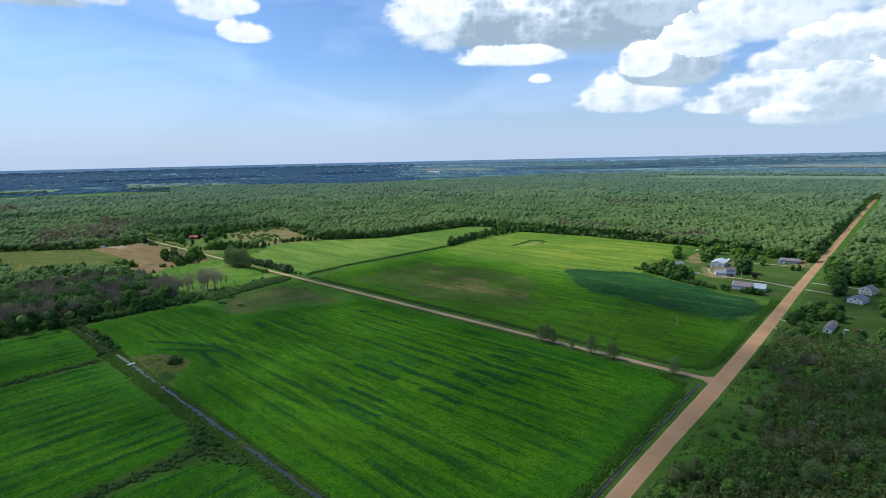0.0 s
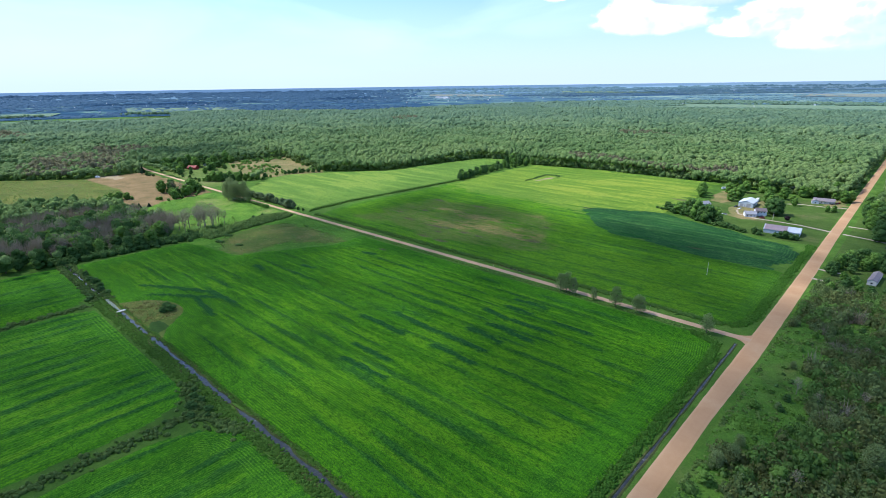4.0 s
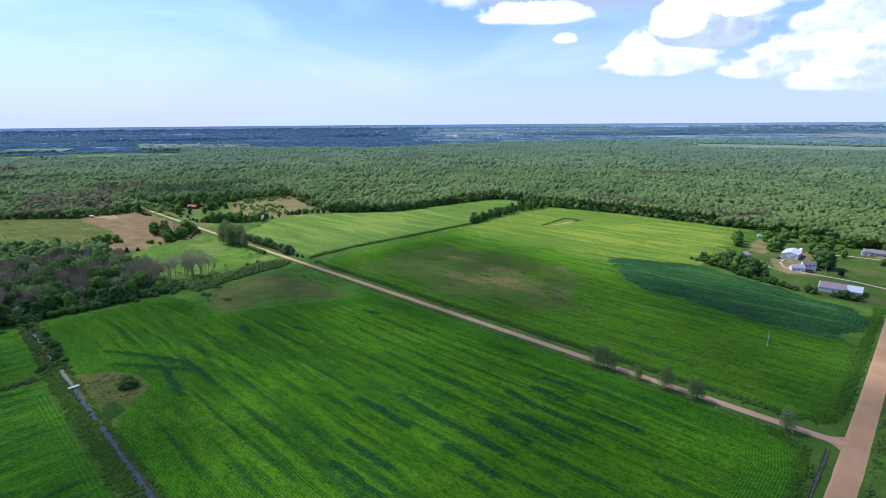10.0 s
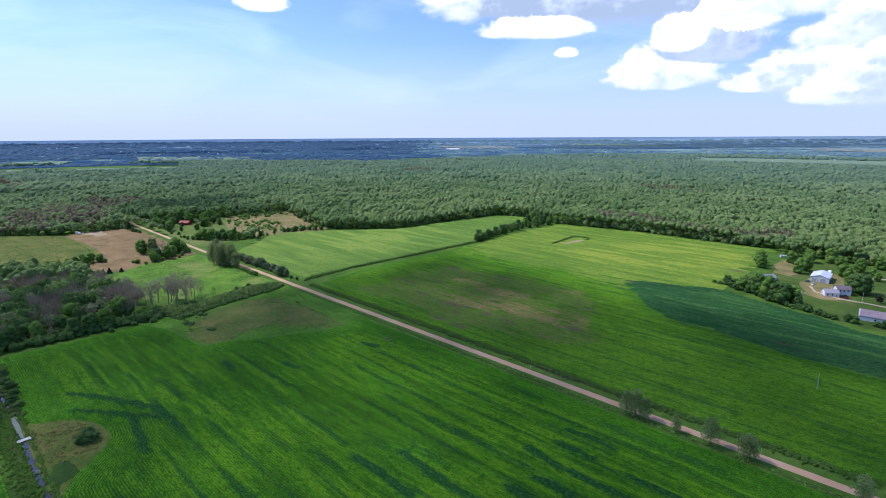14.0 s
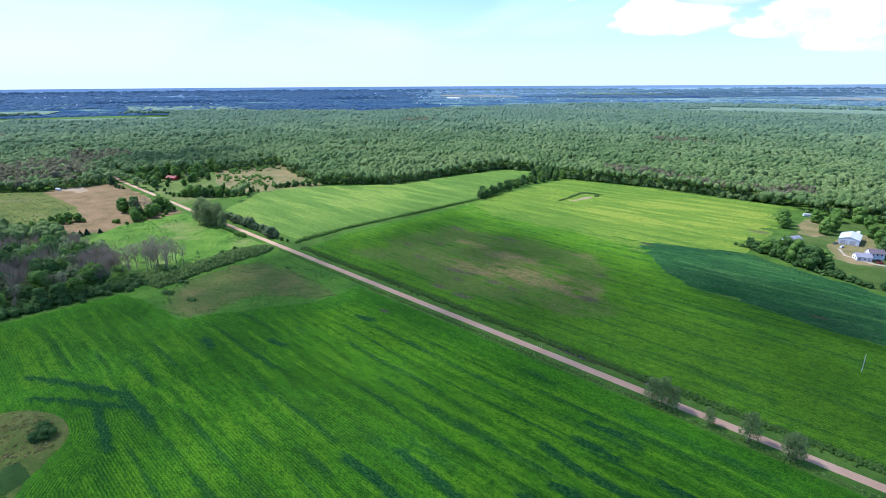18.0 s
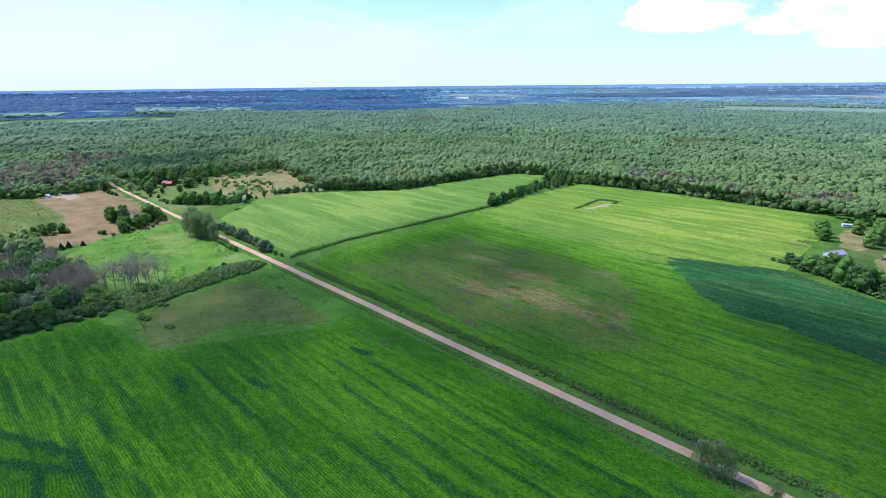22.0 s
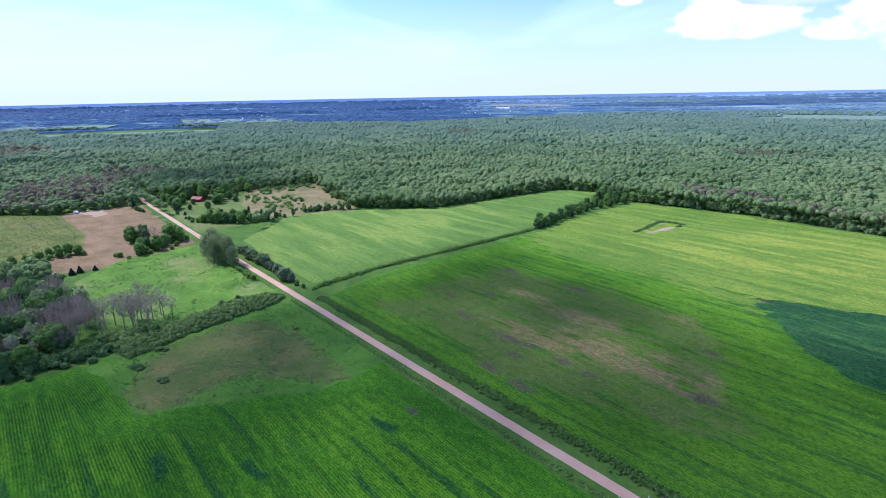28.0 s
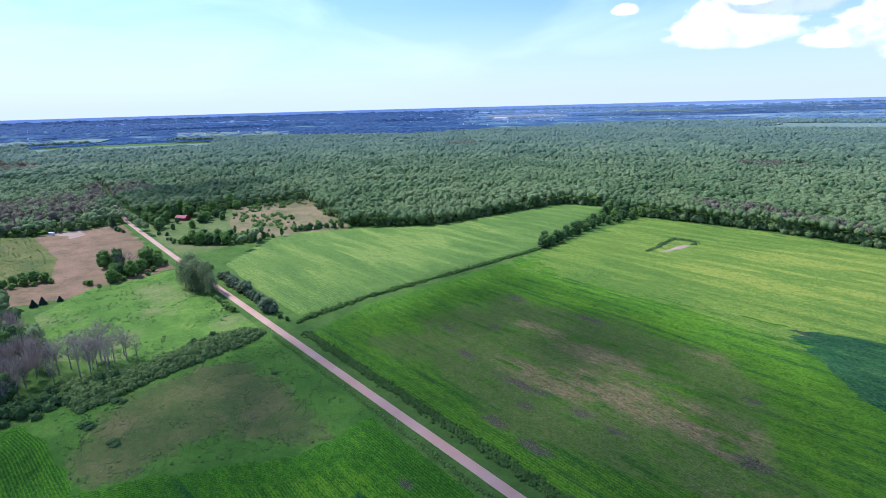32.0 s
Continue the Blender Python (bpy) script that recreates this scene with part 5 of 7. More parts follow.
for odd, mt, lab in ((0, M_LEAF_BANK, "olive stalks of weeds in the dry patch"), (1, M_LEAF_DRY, "brown dry stalks in the weed patch")):
    sel = k & (np.arange(len(gx)) % 3 == odd)
    scatter("dry_weeds", lab, "weeds", np.stack([gx, gy, gx * 0 + 0.45], -1)[sel], rng.uniform(0.2, 0.5, int(sel.sum())), mt, 289 + odd, 8, 0.5, 0.6)
gx, gy = spread_points(BARE_C, 1.9, 41)
k = rng.random(len(gx)) < 0.15 + 0.7 * smooth(0.4, 0.62, vnoise(gx, gy, 14, 5, 42, 4))
for odd, mt, lab in ((0, M_LEAF_WEED, "green weeds in the thin part of the bean field"), (1, M_LEAF_BANK, "olive weeds in the thin part of the bean field"), (2, M_LEAF_DRY, "dry brown weeds in the thin part of the bean field")):
    sel = k & (np.arange(len(gx)) % 5 % 3 == odd)
    scatter("field_weeds", lab, "weeds", np.stack([gx, gy, gx * 0 + 0.3], -1)[sel], rng.uniform(0.2, 0.5, int(sel.sum())), mt, 389 + odd, 7, 0.5, 0.45)
gx, gy = spread_points([(-600, 95), (-640, 80), (-690, 85), (-760, 110), (-830, 160), (-800, 230), (-700, 186), (-605, 172)], 9, 36)
k = vnoise(gx, gy, 40, 40, 37, 2) > 0.56
scatter("pasture_shrubs", "scattered green shrubs in dry grassland", "shrubs", np.stack([gx, gy, gx * 0 + 0.8], -1)[k], rng.uniform(1.0, 3.2, int(k.sum())), M_LEAF, 90, 16, 0.45, 0.9, low=-2)

gx, gy = spread_points([(-278, -188), (-274, -180), (-262, -170), (-252, -168), (-242, -169.5), (-232, -178), (-228, -188)], 1.1, 38)
k = (rng.random(len(gx)) < 0.45) & (np.hypot(gx + 231, gy + 184) > 6)
scatter("hollow_reeds", "tan and green reeds standing in the damp hollow", "reeds", np.stack([gx, gy, gx * 0 + 0.2], -1)[k], rng.uniform(0.35, 0.8, int(k.sum())), M_REED, 189, 8, 0.5, 0.8)

# ---- single trees ----
T_ROUND = [make_tree("tree", "broad green deciduous tree with a rounded crown", s, 15, 6.6, M_LEAF, 15, 760, 0.48, 0.04) for s in (1, 2, 3)]
T_DARK = [make_tree("tree", "dark green deciduous tree with a dense crown", s, 15, 6.0, M_LEAF_DARK, 15, 760, 0.48, 0.03) for s in (4, 5)]
T_SLIM = [make_tree("lane_tree", "slender grey-green tree standing beside the lane", s, 12.5, 3.7, M_LEAF_GREY, 15, 1500, 0.30, 0.02, dense=False, limbs=8, group="trees along the lane") for s in (6, 7)]
T_GREY = [make_tree("willow_tree", "grey-green willow with a loose open crown", s, 15, 5.6, M_LEAF_WILLOW, 21, 2600, 0.34, 0.05, limbs=12, dense=False, column=1.2) for s in (8, 9)]
T_DEAD = [make_tree("dead_tree", "bare grey dead tree with thin upright branches", s, 13, 3.0, M_TWIG, 8, 300, 0.22, 0.3, limbs=11, dense=False, twigs=5, thick=0.2) for s in (10, 11, 12)]
T_BUSH = [make_tree("bush", "rounded leafy green bush among grass", s, 5, 3.0, M_LEAF, 8, 420, 0.28, 0.02, limbs=3, category="bush") for s in (13, 14)]
T_BUSHD = [make_tree("bush", "rounded dark green leafy bush", s, 5, 3.0, M_LEAF_DARK, 8, 420, 0.28, 0.02, limbs=3, category="bush") for s in (15, 16)]
T_BUSHG = [make_tree("bush", "rounded grey-green leafy bush beside the lane", s, 6, 3.6, M_LEAF_BRUSH, 11, 620, 0.26, 0.02, limbs=4, category="bush") for s in (21, 22)]
T_SLIM_WILD = [make_tree("tree", "upright slender green tree in the pasture", 23, 13, 2.8, M_LEAF, 13, 700, 0.32, 0.05, limbs=6, column=1.3)]
T_FIR = [make_conifer(17, 10, 2.6, "dark green spruce standing beside the lane"), make_conifer(18, 4, 1.8, "small dark blue-green spruce on the bare field")]
T_RED = [make_tree("copper_tree", "small dark copper-leaved tree on the lawn", 19, 5, 2.3, M_LEAF_RED, 8, 320, 0.36, 0.12, limbs=4)]
FIRST = T_ROUND + T_DARK + T_SLIM + T_GREY + T_DEAD + T_BUSH + T_BUSHD + T_FIR + T_RED + T_BUSHG + T_SLIM_WILD
HOMES = [(-100, 345, 0.8), (-596, -48, 1.0), (-400, -120, 1.0), (-396, 262, 0.8), (-405, 300, 0.8), (-68.8, -5.0, 1.0), (-55, -5.0, 0.9), (-487, -8.5, 1.15), (14, -97, 0.45), (-408, -84, 0.8), (-402, -140, 1.0), (-415, -105, 0.85),
         (-462, -8, 0.7), (-452, -8, 0.6), (-401, -40, 0.8), (-403, -30, 0.8), (-758, -14, 1.3), (-531, -98, 1.25), (-38.8, 272, 1.0), (-461.5, 10.7, 1.55), (-420, 7.5, 1.6), (-640, 70, 0.7)]
for ob, (x, y, s) in zip(FIRST, HOMES):
    ob.matrix_world = pose(x, y, 0, 0, 0, 40) @ Matrix.Diagonal((s, s, s, 1))


def planted(kinds, places, lo=0.85, hi=1.15):
    for k, (x, y, s) in enumerate(places):
        ob = kinds[k % len(kinds)]
        c = copy_thing(ob, Matrix())
        c.matrix_basis = pose(x, y, 0, 0, 0, tr.uniform(0, 360)) @ Matrix.Diagonal((s, s, s * tr.uniform(lo, hi), 1))


planted(T_SLIM, [(-103, -5.2, 0.9), (-99, -5.0, 0.95), (-95, -4.8, 0.8), (-82, -4.6, 0.62), (-57, -5.3, 0.8), (-21.5, -5.4, 0.95)])
# clump beside the lane, pasture and farm of the red barn
planted(T_ROUND + T_DARK[:1], [(-551, -51, 0.75), (-557, -37, 0.85), (-580, -22, 1.2), (-588, -40, 1.0), (-572, -46, 0.7), (-566, -29, 0.8), (-586, -13, 0.8), (-562, -44, 0.7), (-574, -16, 0.8)])
planted(T_DEAD, [(-583, -40, 1.0), (-578, -34, 1.1), (-573, -30, 0.9)])
planted(T_BUSH, [(-555, -46, 1.0), (-562, -40, 1.0), (-568, -38, 1.1), (-562, -32, 0.9), (-573, -25, 1.0), (-580, -30, 1.1), (-590, -44, 0.9), (-550, -44, 0.8), (-545, -60, 0.6), (-556, -64, 0.9), (-560, -66, 0.7), (-552, -28, 0.7), (-560, -22, 0.8), (-575, -10, 0.8), (-446, -8.5, 0.8), (-440, -8.6, 1.0), (-434, -8, 0.8), (-456, -8, 0.7), (-470, -8, 0.8)])
planted(T_GREY, [(-496, -9, 1.35), (-507, -9.5, 1.2), (-500, -16, 1.1), (-480, -7.5, 1.1), (-489, -15, 1.0), (-516, -10, 0.95), (-472, -7.5, 0.8)], 0.85, 1.4)
planted(T_BUSHG, [(-499, 12, 0.9), (-489, 11, 1.1), (-471, 10.5, 1.2), (-427, 8, 1.0), (-445, 9.5, 0.9), (-504, 10, 1.2), (-494, 9.5, 1.0), (-483, 9.5, 1.3), (-477, 10, 1.0), (-466, 9.5, 1.1), (-455, 9.5, 1.2), (-450, 9.5, 0.9), (-438, 9, 0.8), (-432, 9, 1.1), (-415, 9.5, 1.0)], 0.8, 1.3)
planted(T_BUSHD, [(-484, -6, 0.8), (-476, -6.5, 0.6), (-405, 9, 0.6), (-398, 10, 0.5)])
planted(T_FIR[:1], [(-757, 11, 1.0)])
planted(T_FIR[1:], [(-533, -93, 1.2), (-532, -84, 1.0)])
# thicket between the pasture and the pale field
planted(T_ROUND + T_DARK, [(-632, 22, 0.75), (-626, 27, 0.85), (-620, 31, 0.9), (-614, 37, 0.85), (-608, 42, 0.8), (-603, 48, 0.75), (-601, 56, 0.62), (-599, 64, 0.68), (-598, 72, 0.6), (-597, 81, 0.5), (-622, 40, 0.75), (-612, 50, 0.75), (-628, 34, 0.7), (-636, 40, 0.8), (-618, 58, 0.75), (-630, 50, 0.7), (-608, 66, 0.6), (-640, 30, 0.7), (-636, 53, 0.6)], 0.7, 1.1)
planted(T_BUSH, [(-636, 18, 0.9), (-640, 26, 0.8), (-605, 88, 0.8), (-598, 90, 0.7), (-594, 58, 0.8), (-594, 68, 0.8), (-592, 76, 0.7), (-645, 15, 0.8), (-612, 62, 0.9)])
planted(T_SLIM_WILD, [(-603, 73, 1.0), (-595, 98, 0.85), (-607, 70, 0.8)])
planted(T_BUSHD, [(-604, 116, 1.0), (-603, 121, 1.2), (-600, 126, 1.1), (-602, 131, 1.3), (-598, 136, 1.2), (-601, 142, 1.3), (-596, 147, 1.2), (-608, 104, 0.7), (-618, 112, 0.5), (-625, 98, 0.5), (-650, 120, 0.6), (-640, 132, 0.5), (-662, 140, 0.6), (-590, 152, 1.2), (-586, 158, 1.2)])
# trees round the red barn
planted(T_DARK + T_ROUND, [(-716, 84, 0.62), (-718, 62, 0.8), (-698, 47, 0.65), (-767, 62, 0.95), (-742, 74, 0.7), (-705, 30, 0.45), (-765, 34, 1.0), (-776, 44, 1.1), (-785, 60, 1.1), (-778, 96, 1.0), (-760, 100, 0.8), (-745, 30, 0.75), (-732, 90, 0.6), (-752, 22, 0.7), (-790, 30, 1.2), (-782, 22, 1.0), (-735, 42, 0.5), (-785, 118, 1.1), (-770, 120, 0.9), (-722, 22, 0.9), (-712, 18, 0.75), (-735, 20, 0.85), (-718, 66, 0.8), (-745, 75, 1.0), (-762, 62, 1.1), (-768, 48, 1.1), (-770, 80, 1.1), (-758, 88, 1.0), (-728, 72, 0.8), (-765, 20, 1.0), (-738, 84, 0.8), (-775, 66, 1.2), (-752, 36, 0.8)], 0.75, 1.15)
planted(T_ROUND, [(-587, -87, 0.62), (-592, -93, 0.68), (-588, -99, 0.55), (-594, -105, 0.5), (-590, -112, 0.5), (-597, -99, 0.55), (-586, -120, 0.5), (-583, -128, 0.5), (-580, -134, 0.45)])
planted(T_BUSH, [(-582, -84, 0.8), (-583, -94, 0.7), (-585, -106, 0.9), (-600, -110, 0.8)])
planted(T_BUSHD, [(-735, -13, 0.9), (-728, -11, 0.8), (-742, -14, 0.9), (-640, 13, 0.6), (-655, 15, 0.7), (-680, 18, 0.7), (-535, 13, 0.7), (-548, 14, 0.6), (-690, 13, 0.8), (-660, 13, 0.5)])
# clump at the end of the field hedge
planted(T_DARK + T_ROUND[:1], [(-397, 243, 0.72), (-399, 249, 0.78), (-395, 246, 0.7), (-393, 240, 0.55), (-392, 248, 0.6), (-395, 255, 0.65), (-397, 270, 0.7), (-399, 280, 0.75), (-402, 290, 0.7), (-400, 300, 0.66), (-408, 312, 0.7), (-403, 318, 0.62), (-410, 324, 0.7), (-405, 332, 0.66), (-413, 336, 0.7), (-416, 350, 0.72), (-408, 346, 0.66), (-412, 362, 0.74)])
planted(T_DARK + T_ROUND[:1], [(-404, 358, 0.62), (-420, 372, 0.76), (-408, 376, 0.74), (-400, 370, 0.6), (-425, 385, 0.8), (-415, 388, 0.72), (-404, 388, 0.7), (-412, 398, 0.78), (-430, 400, 0.8), (-421, 402, 0.75), (-436, 412, 0.85), (-402, 402, 0.74), (-427, 414, 0.8), (-416, 411, 0.8), (-443, 424, 0.9), (-432, 424, 0.9), (-408, 414, 0.8), (-399, 414, 0.7), (-398, 394, 0.6), (-420, 422, 0.85)])
# wood at the west end of the bean field
wr = random.Random(8)
front = [(-384 - wr.uniform(0, 16), -412 + 5.6 * k + wr.uniform(-2, 2), wr.uniform(0.6, 1.0)) for k in range(54)]
planted(T_DARK + T_ROUND[:1] + T_DEAD[:1] + T_DARK, [q for q in front if q[1] < -108])
planted(T_DEAD, [(-392 - wr.uniform(0, 40), wr.uniform(-230, -76), wr.uniform(0.9, 1.3)) for _ in range(40)])
planted(T_DEAD, [(-409, -85, 1.6), (-408, -75, 1.55), (-404, -66, 1.2), (-415, -92, 1.6), (-412, -70, 1.4), (-411, -80, 1.6), (-406, -70, 1.4), (-418, -84, 1.5), (-398, -86, 1.7), (-394, -80, 1.3), (-400, -90, 1.6), (-412, -97, 1.7), (-402, -78, 1.5)])
planted(T_BUSHD, [(-384 - wr.uniform(0, 8), -180 + 6 * k, wr.uniform(0.6, 1.1)) for k in range(20)])
gx, gy = spread_points([(-400, -420), (-400, -104), (-440, -100), (-500, -108), (-512, -140), (-512, -420)], 6.5, 51)
p = np.stack([gx, gy, rng.uniform(5, 9.5, len(gx))], -1)
k = vnoise(gx, gy, 22, 22, 52, 2) > 0.52
p[k, 2] += 1.0
for sel, mt, sd in ((~k & (np.arange(len(p)) % 5 < 3), M_LEAF_DARK, 95), (~k & (np.arange(len(p)) % 5 == 3), M_LEAF_GREY, 195), (~k & (np.arange(len(p)) % 5 == 4), M_LEAF, 196)):
    scatter("wood", "dark mixed wood at the edge of the bean field", "woods", p[sel], rng.uniform(2.8, 5.4, int(sel.sum())), mt, sd, 50, 0.28, 1.15, low=-2)
scatter("bare_wood", "grey leafless treetops among the dark wood", "woods", p[k], rng.uniform(2.6, 4.0, int(k.sum())), M_TWIG, 96, 110, 0.85, 1.4, hull=False)
MOUND = [(-366, -96), (-375, -64), (-380, -40), (-383, -16), (-391, -6), (-401, -10), (-404, -34), (-394, -66), (-400, -98)]
gx, gy = spread_points(MOUND, 1.7, 56)
p = np.stack([gx, gy, 0.2 + 0.22 * np.minimum(inside(MOUND, gx, gy), 8) + rng.uniform(-0.2, 0.9, len(gx))], -1)
scatter("thicket", "broad grey-green thicket along the edge of the weed patch", "thicket", p, rng.uniform(1.0, 2.1, len(p)), M_THICKET, 98, 36, 0.25, 0.85, low=-2)
p = edge_row([(-386, -200), (-382, -100)], 0.4, 19, jitter=3.5)
p[:, 2] = rng.uniform(0.4, 2.2, len(p))
scatter("thicket", "green bushes at the foot of the dark wood", "thicket", p, rng.uniform(1.3, 2.8, len(p)), M_LEAF_DARK, 198, 40, 0.25, 0.95, low=-2)
# farmyard trees
planted(T_DARK + T_ROUND[1:2], [(-133, 245, 0.7), (-127, 241, 0.85), (-120, 238, 0.9), (-113, 235, 0.85), (-107, 231, 0.95), (-101, 227, 1.0), (-95, 223, 1.0), (-89, 220, 1.0), (-84, 225, 0.95), (-80, 219, 0.62), (-98, 236, 0.85), (-110, 244, 0.72), (-120, 250, 0.62), (-91, 231, 0.9), (-104, 238, 0.8), (-117, 244, 0.7)], 0.6, 1.25)
planted(T_BUSHD + T_SLIM_WILD, [(-124, 236, 1.0), (-116, 233, 0.8), (-110, 230, 1.2), (-104, 226, 0.8), (-98, 222, 1.1), (-92, 218, 1.0), (-86, 216, 0.7), (-82, 214, 0.9)], 0.7, 1.3)
planted(T_BUSHD, [(-78, 215, 1.1), (-75, 213, 0.9), (-72, 212, 1.0), (-69, 211, 0.85), (-66, 210, 0.95), (-63, 208.5, 0.9), (-60, 207.5, 0.8), (-57, 206.5, 0.85), (-50, 207, 1.0), (-46, 206, 1.0), (-35, 208, 0.95), (-31.5, 207, 1.1), (-28, 207, 1.15), (-24.5, 207.5, 1.1), (-21, 208.5, 1.0), (-138, 243, 0.8), (-143, 245, 0.6)], 0.6, 1.2)
planted(T_DARK, [(-52, 288, 1.25), (-57, 293, 1.1), (-50, 295, 1.0)])
planted(T_ROUND, [(-128, 330, 0.8), (-132, 342, 0.9), (-136, 356, 0.8), (-100, 330, 0.8), (-96, 345, 0.9), (-13, 338, 0.42), (-18, 335, 0.38), (-64, 330, 0.7), (-70, 345, 0.8), (-112, 370, 0.9), (-50, 360, 0.6), (-40, 405, 0.9), (-22, 425, 1.0), (-46, 345, 0.5), (-8, 402, 0.8), (-12, 394, 0.75), (-60, 372, 0.8), (-75, 380, 0.9), (-48, 398, 0.9), (-100, 385, 0.9), (-85, 398, 1.0), (-20, 405, 0.8), (-34, 410, 0.9)])
# trees round the houses across the road
planted(T_DARK + T_ROUND[:1], [(27, 243, 1.15), (9.5, 136, 0.5), (13, 150, 0.62), (16, 160, 0.72), (22, 168, 0.75), (28, 172, 0.7), (12, 143, 0.5), (24, 178, 0.6), (19, 284, 0.9), (29, 300, 1.0), (24, 292, 0.9), (36, 296, 1.0), (43, 300, 1.05), (50, 318, 1.1), (40, 316, 1.1), (33, 330, 1.1), (22, 322, 0.9), (16, 312, 0.8), (12, 330, 0.7), (10, 345, 0.7), (9, 366, 0.75), (8.5, 386, 0.8), (15, 380, 0.9), (16, 354, 0.9)])
planted(T_DARK + T_ROUND[:1], [(28, 350, 1.1), (40, 345, 1.1), (52, 345, 1.1), (22, 398, 1.0), (33, 390, 1.1), (42, 394, 1.1), (56, 376, 1.1), (30, 412, 1.1), (14, 410, 0.8), (62, 350, 1.1), (36, 158, 0.55), (15, 98, 0.4), (12, 104, 0.4), (20, 104, 0.42), (27, 108, 0.45), (33, 106, 0.4), (40, 112, 0.4), (55, 106, 0.5), (62, 112, 0.55), (72, 232, 0.9), (74, 282, 1.0), (58, 300, 0.9)])
planted(T_ROUND + T_DARK, [(28, 247, 0.95), (17, 163, 0.65), (24, 168, 0.7), (12, 150, 0.55), (20, 154, 0.6), (30, 165, 0.65), (9.5, 139, 0.4), (17, 110, 0.35), (22, 114, 0.4), (20, 352, 0.8), (23, 372, 0.8), (25, 395, 0.9), (30, 380, 1.1), (38, 400, 1.1), (24, 345, 0.9), (46, 360, 1.0), (60, 330, 1.0), (66, 300, 1.0), (70, 260, 0.9), (14, 300, 0.5), (34, 312, 1.0), (52, 312, 1.0), (21, 415, 0.8), (30, 425, 1.0), (44, 440, 1.1)])
planted(T_ROUND + T_DARK, [(22, 440, 0.8), (76, 200, 0.9), (72, 150, 0.8), (66, 120, 0.7), (50, 118, 0.5), (58, 195, 0.8), (14, 160, 0.6), (26, 158, 0.65), (34, 172, 0.7), (20, 174, 0.6), (18, 126, 0.4), (24, 120, 0.4), (60, 130, 0.6), (70, 180, 0.9), (36, 300, 0.9), (26, 320, 0.8), (46, 330, 1.0), (60, 290, 0.9), (12, 132, 0.4), (20, 145, 0.5)])

# ---- scrub east of the road ----
sheet("scrub_ground", [(6, 104), (6, -330), (180, -330), (180, 60), (90, 104)], M_SCRUB, "rough overgrown ground with tall weeds", 0.12, 1.3, 1.1, "weeds", 1.2, 5)
gx, gy = spread_points([(8, 106), (8, -300), (150, -300), (150, 40), (90, 106)], 3.0, 61)
far_off = smooth(70, 100, gx) + smooth(-170, -200, gy)
n = vnoise(gx, gy, 22, 22, 62, 3)
glade = smooth(20, 8, np.hypot((gx - 14) / 1.0, (gy + 30) / 3.4)) + smooth(12, 4, np.hypot(gx - 34, (gy - 46) / 1.2))
k = (n + 0.22 * smooth(10, 34, gx) - 0.45 * glade > 0.36 + 0.12 * far_off) & (rng.random(len(gx)) > 0.5 * far_off)
gx, gy = gx[k], gy[k]
kind = vnoise(gx, gy, 11, 11, 64, 2) + rng.uniform(-0.2, 0.2, len(gx))
s = 0.9 + 1.9 * vnoise(gx, gy, 14, 14, 65, 2) + rng.uniform(-0.35, 0.8, len(gx))
p = np.stack([gx, gy, s * 0.6], -1)
for lo, hi, mt, lab, hull in ((-9, 0.42, M_SCRUB_LEAF, "dark green scrub thicket beside the road", True), (0.42, 0.60, M_SCRUB_BROWN, "olive green brushwood thicket beside the road", True), (0.60, 0.90, M_SCRUB_PALE, "grey-green willow scrub beside the road", True), (0.90, 9, M_TWIG, "greyish leafless brush in the thicket", False)):
    k = (kind >= lo) & (kind < hi)
    scatter("scrub", lab, "scrub", p[k], s[k] * (1.0 if hull else 1.3), mt, int(100 + hi * 10), 60 if hull else 60, 0.22 if hull else 0.95, 1.35 if hull else 1.05, low=-2, hull=hull, core=0.7)
gx, gy = spread_points([(5.5, 110), (5.5, -262), (40, -200), (40, 110)], 1.15, 67)
dens = vnoise(gx, gy, 9, 9, 68, 3)
k = rng.random(len(gx)) < 0.35 + 0.9 * smooth(0.35, 0.65, dens)
gx, gy, dens = gx[k], gy[k], dens[k]
lush = vnoise(gx, gy, 16, 16, 70, 2) + rng.uniform(-0.15, 0.15, len(gx))
for lo, hi, mt, lab in ((-9, 0.5, M_LEAF_WEED, "tall bright green weeds on the overgrown verge"), (0.5, 9, M_LEAF_OLIVE, "tall olive green weeds on the overgrown verge")):
    k = (lush >= lo) & (lush < hi)
    scatter("tall_weeds", lab, "weeds", np.stack([gx, gy, gx * 0 + 0.1], -1)[k], rng.uniform(0.4, 0.95, int(k.sum())) * (0.6 + 1.0 * dens[k]), mt, int(169 + hi), 7, 0.5, 0.9)
planted(T_DEAD, [(20 + wr.uniform(0, 50), wr.uniform(-190, 60), wr.uniform(0.5, 0.8)) for _ in range(16)])
planted(T_DARK + T_GREY + T_ROUND, [(26 + wr.uniform(0, 60), wr.uniform(-230, 70), wr.uniform(0.22, 0.42)) for _ in range(70)])
planted(T_DARK + T_GREY + T_ROUND, [(16 + wr.uniform(0, 22), wr.uniform(-150, 60), wr.uniform(0.2, 0.34)) for _ in range(34)])
planted(T_BUSHD + T_BUSH, [(9 + wr.uniform(0, 16), wr.uniform(-190, 100), wr.uniform(0.25, 0.5)) for _ in range(40)])
planted(T_GREY + T_ROUND[:1], [(11.5, -104, 0.46), (36, -58, 0.55), (27.5, -99, 0.42), (14, -88, 0.36), (48, -73, 0.75), (11, -114, 0.4)])
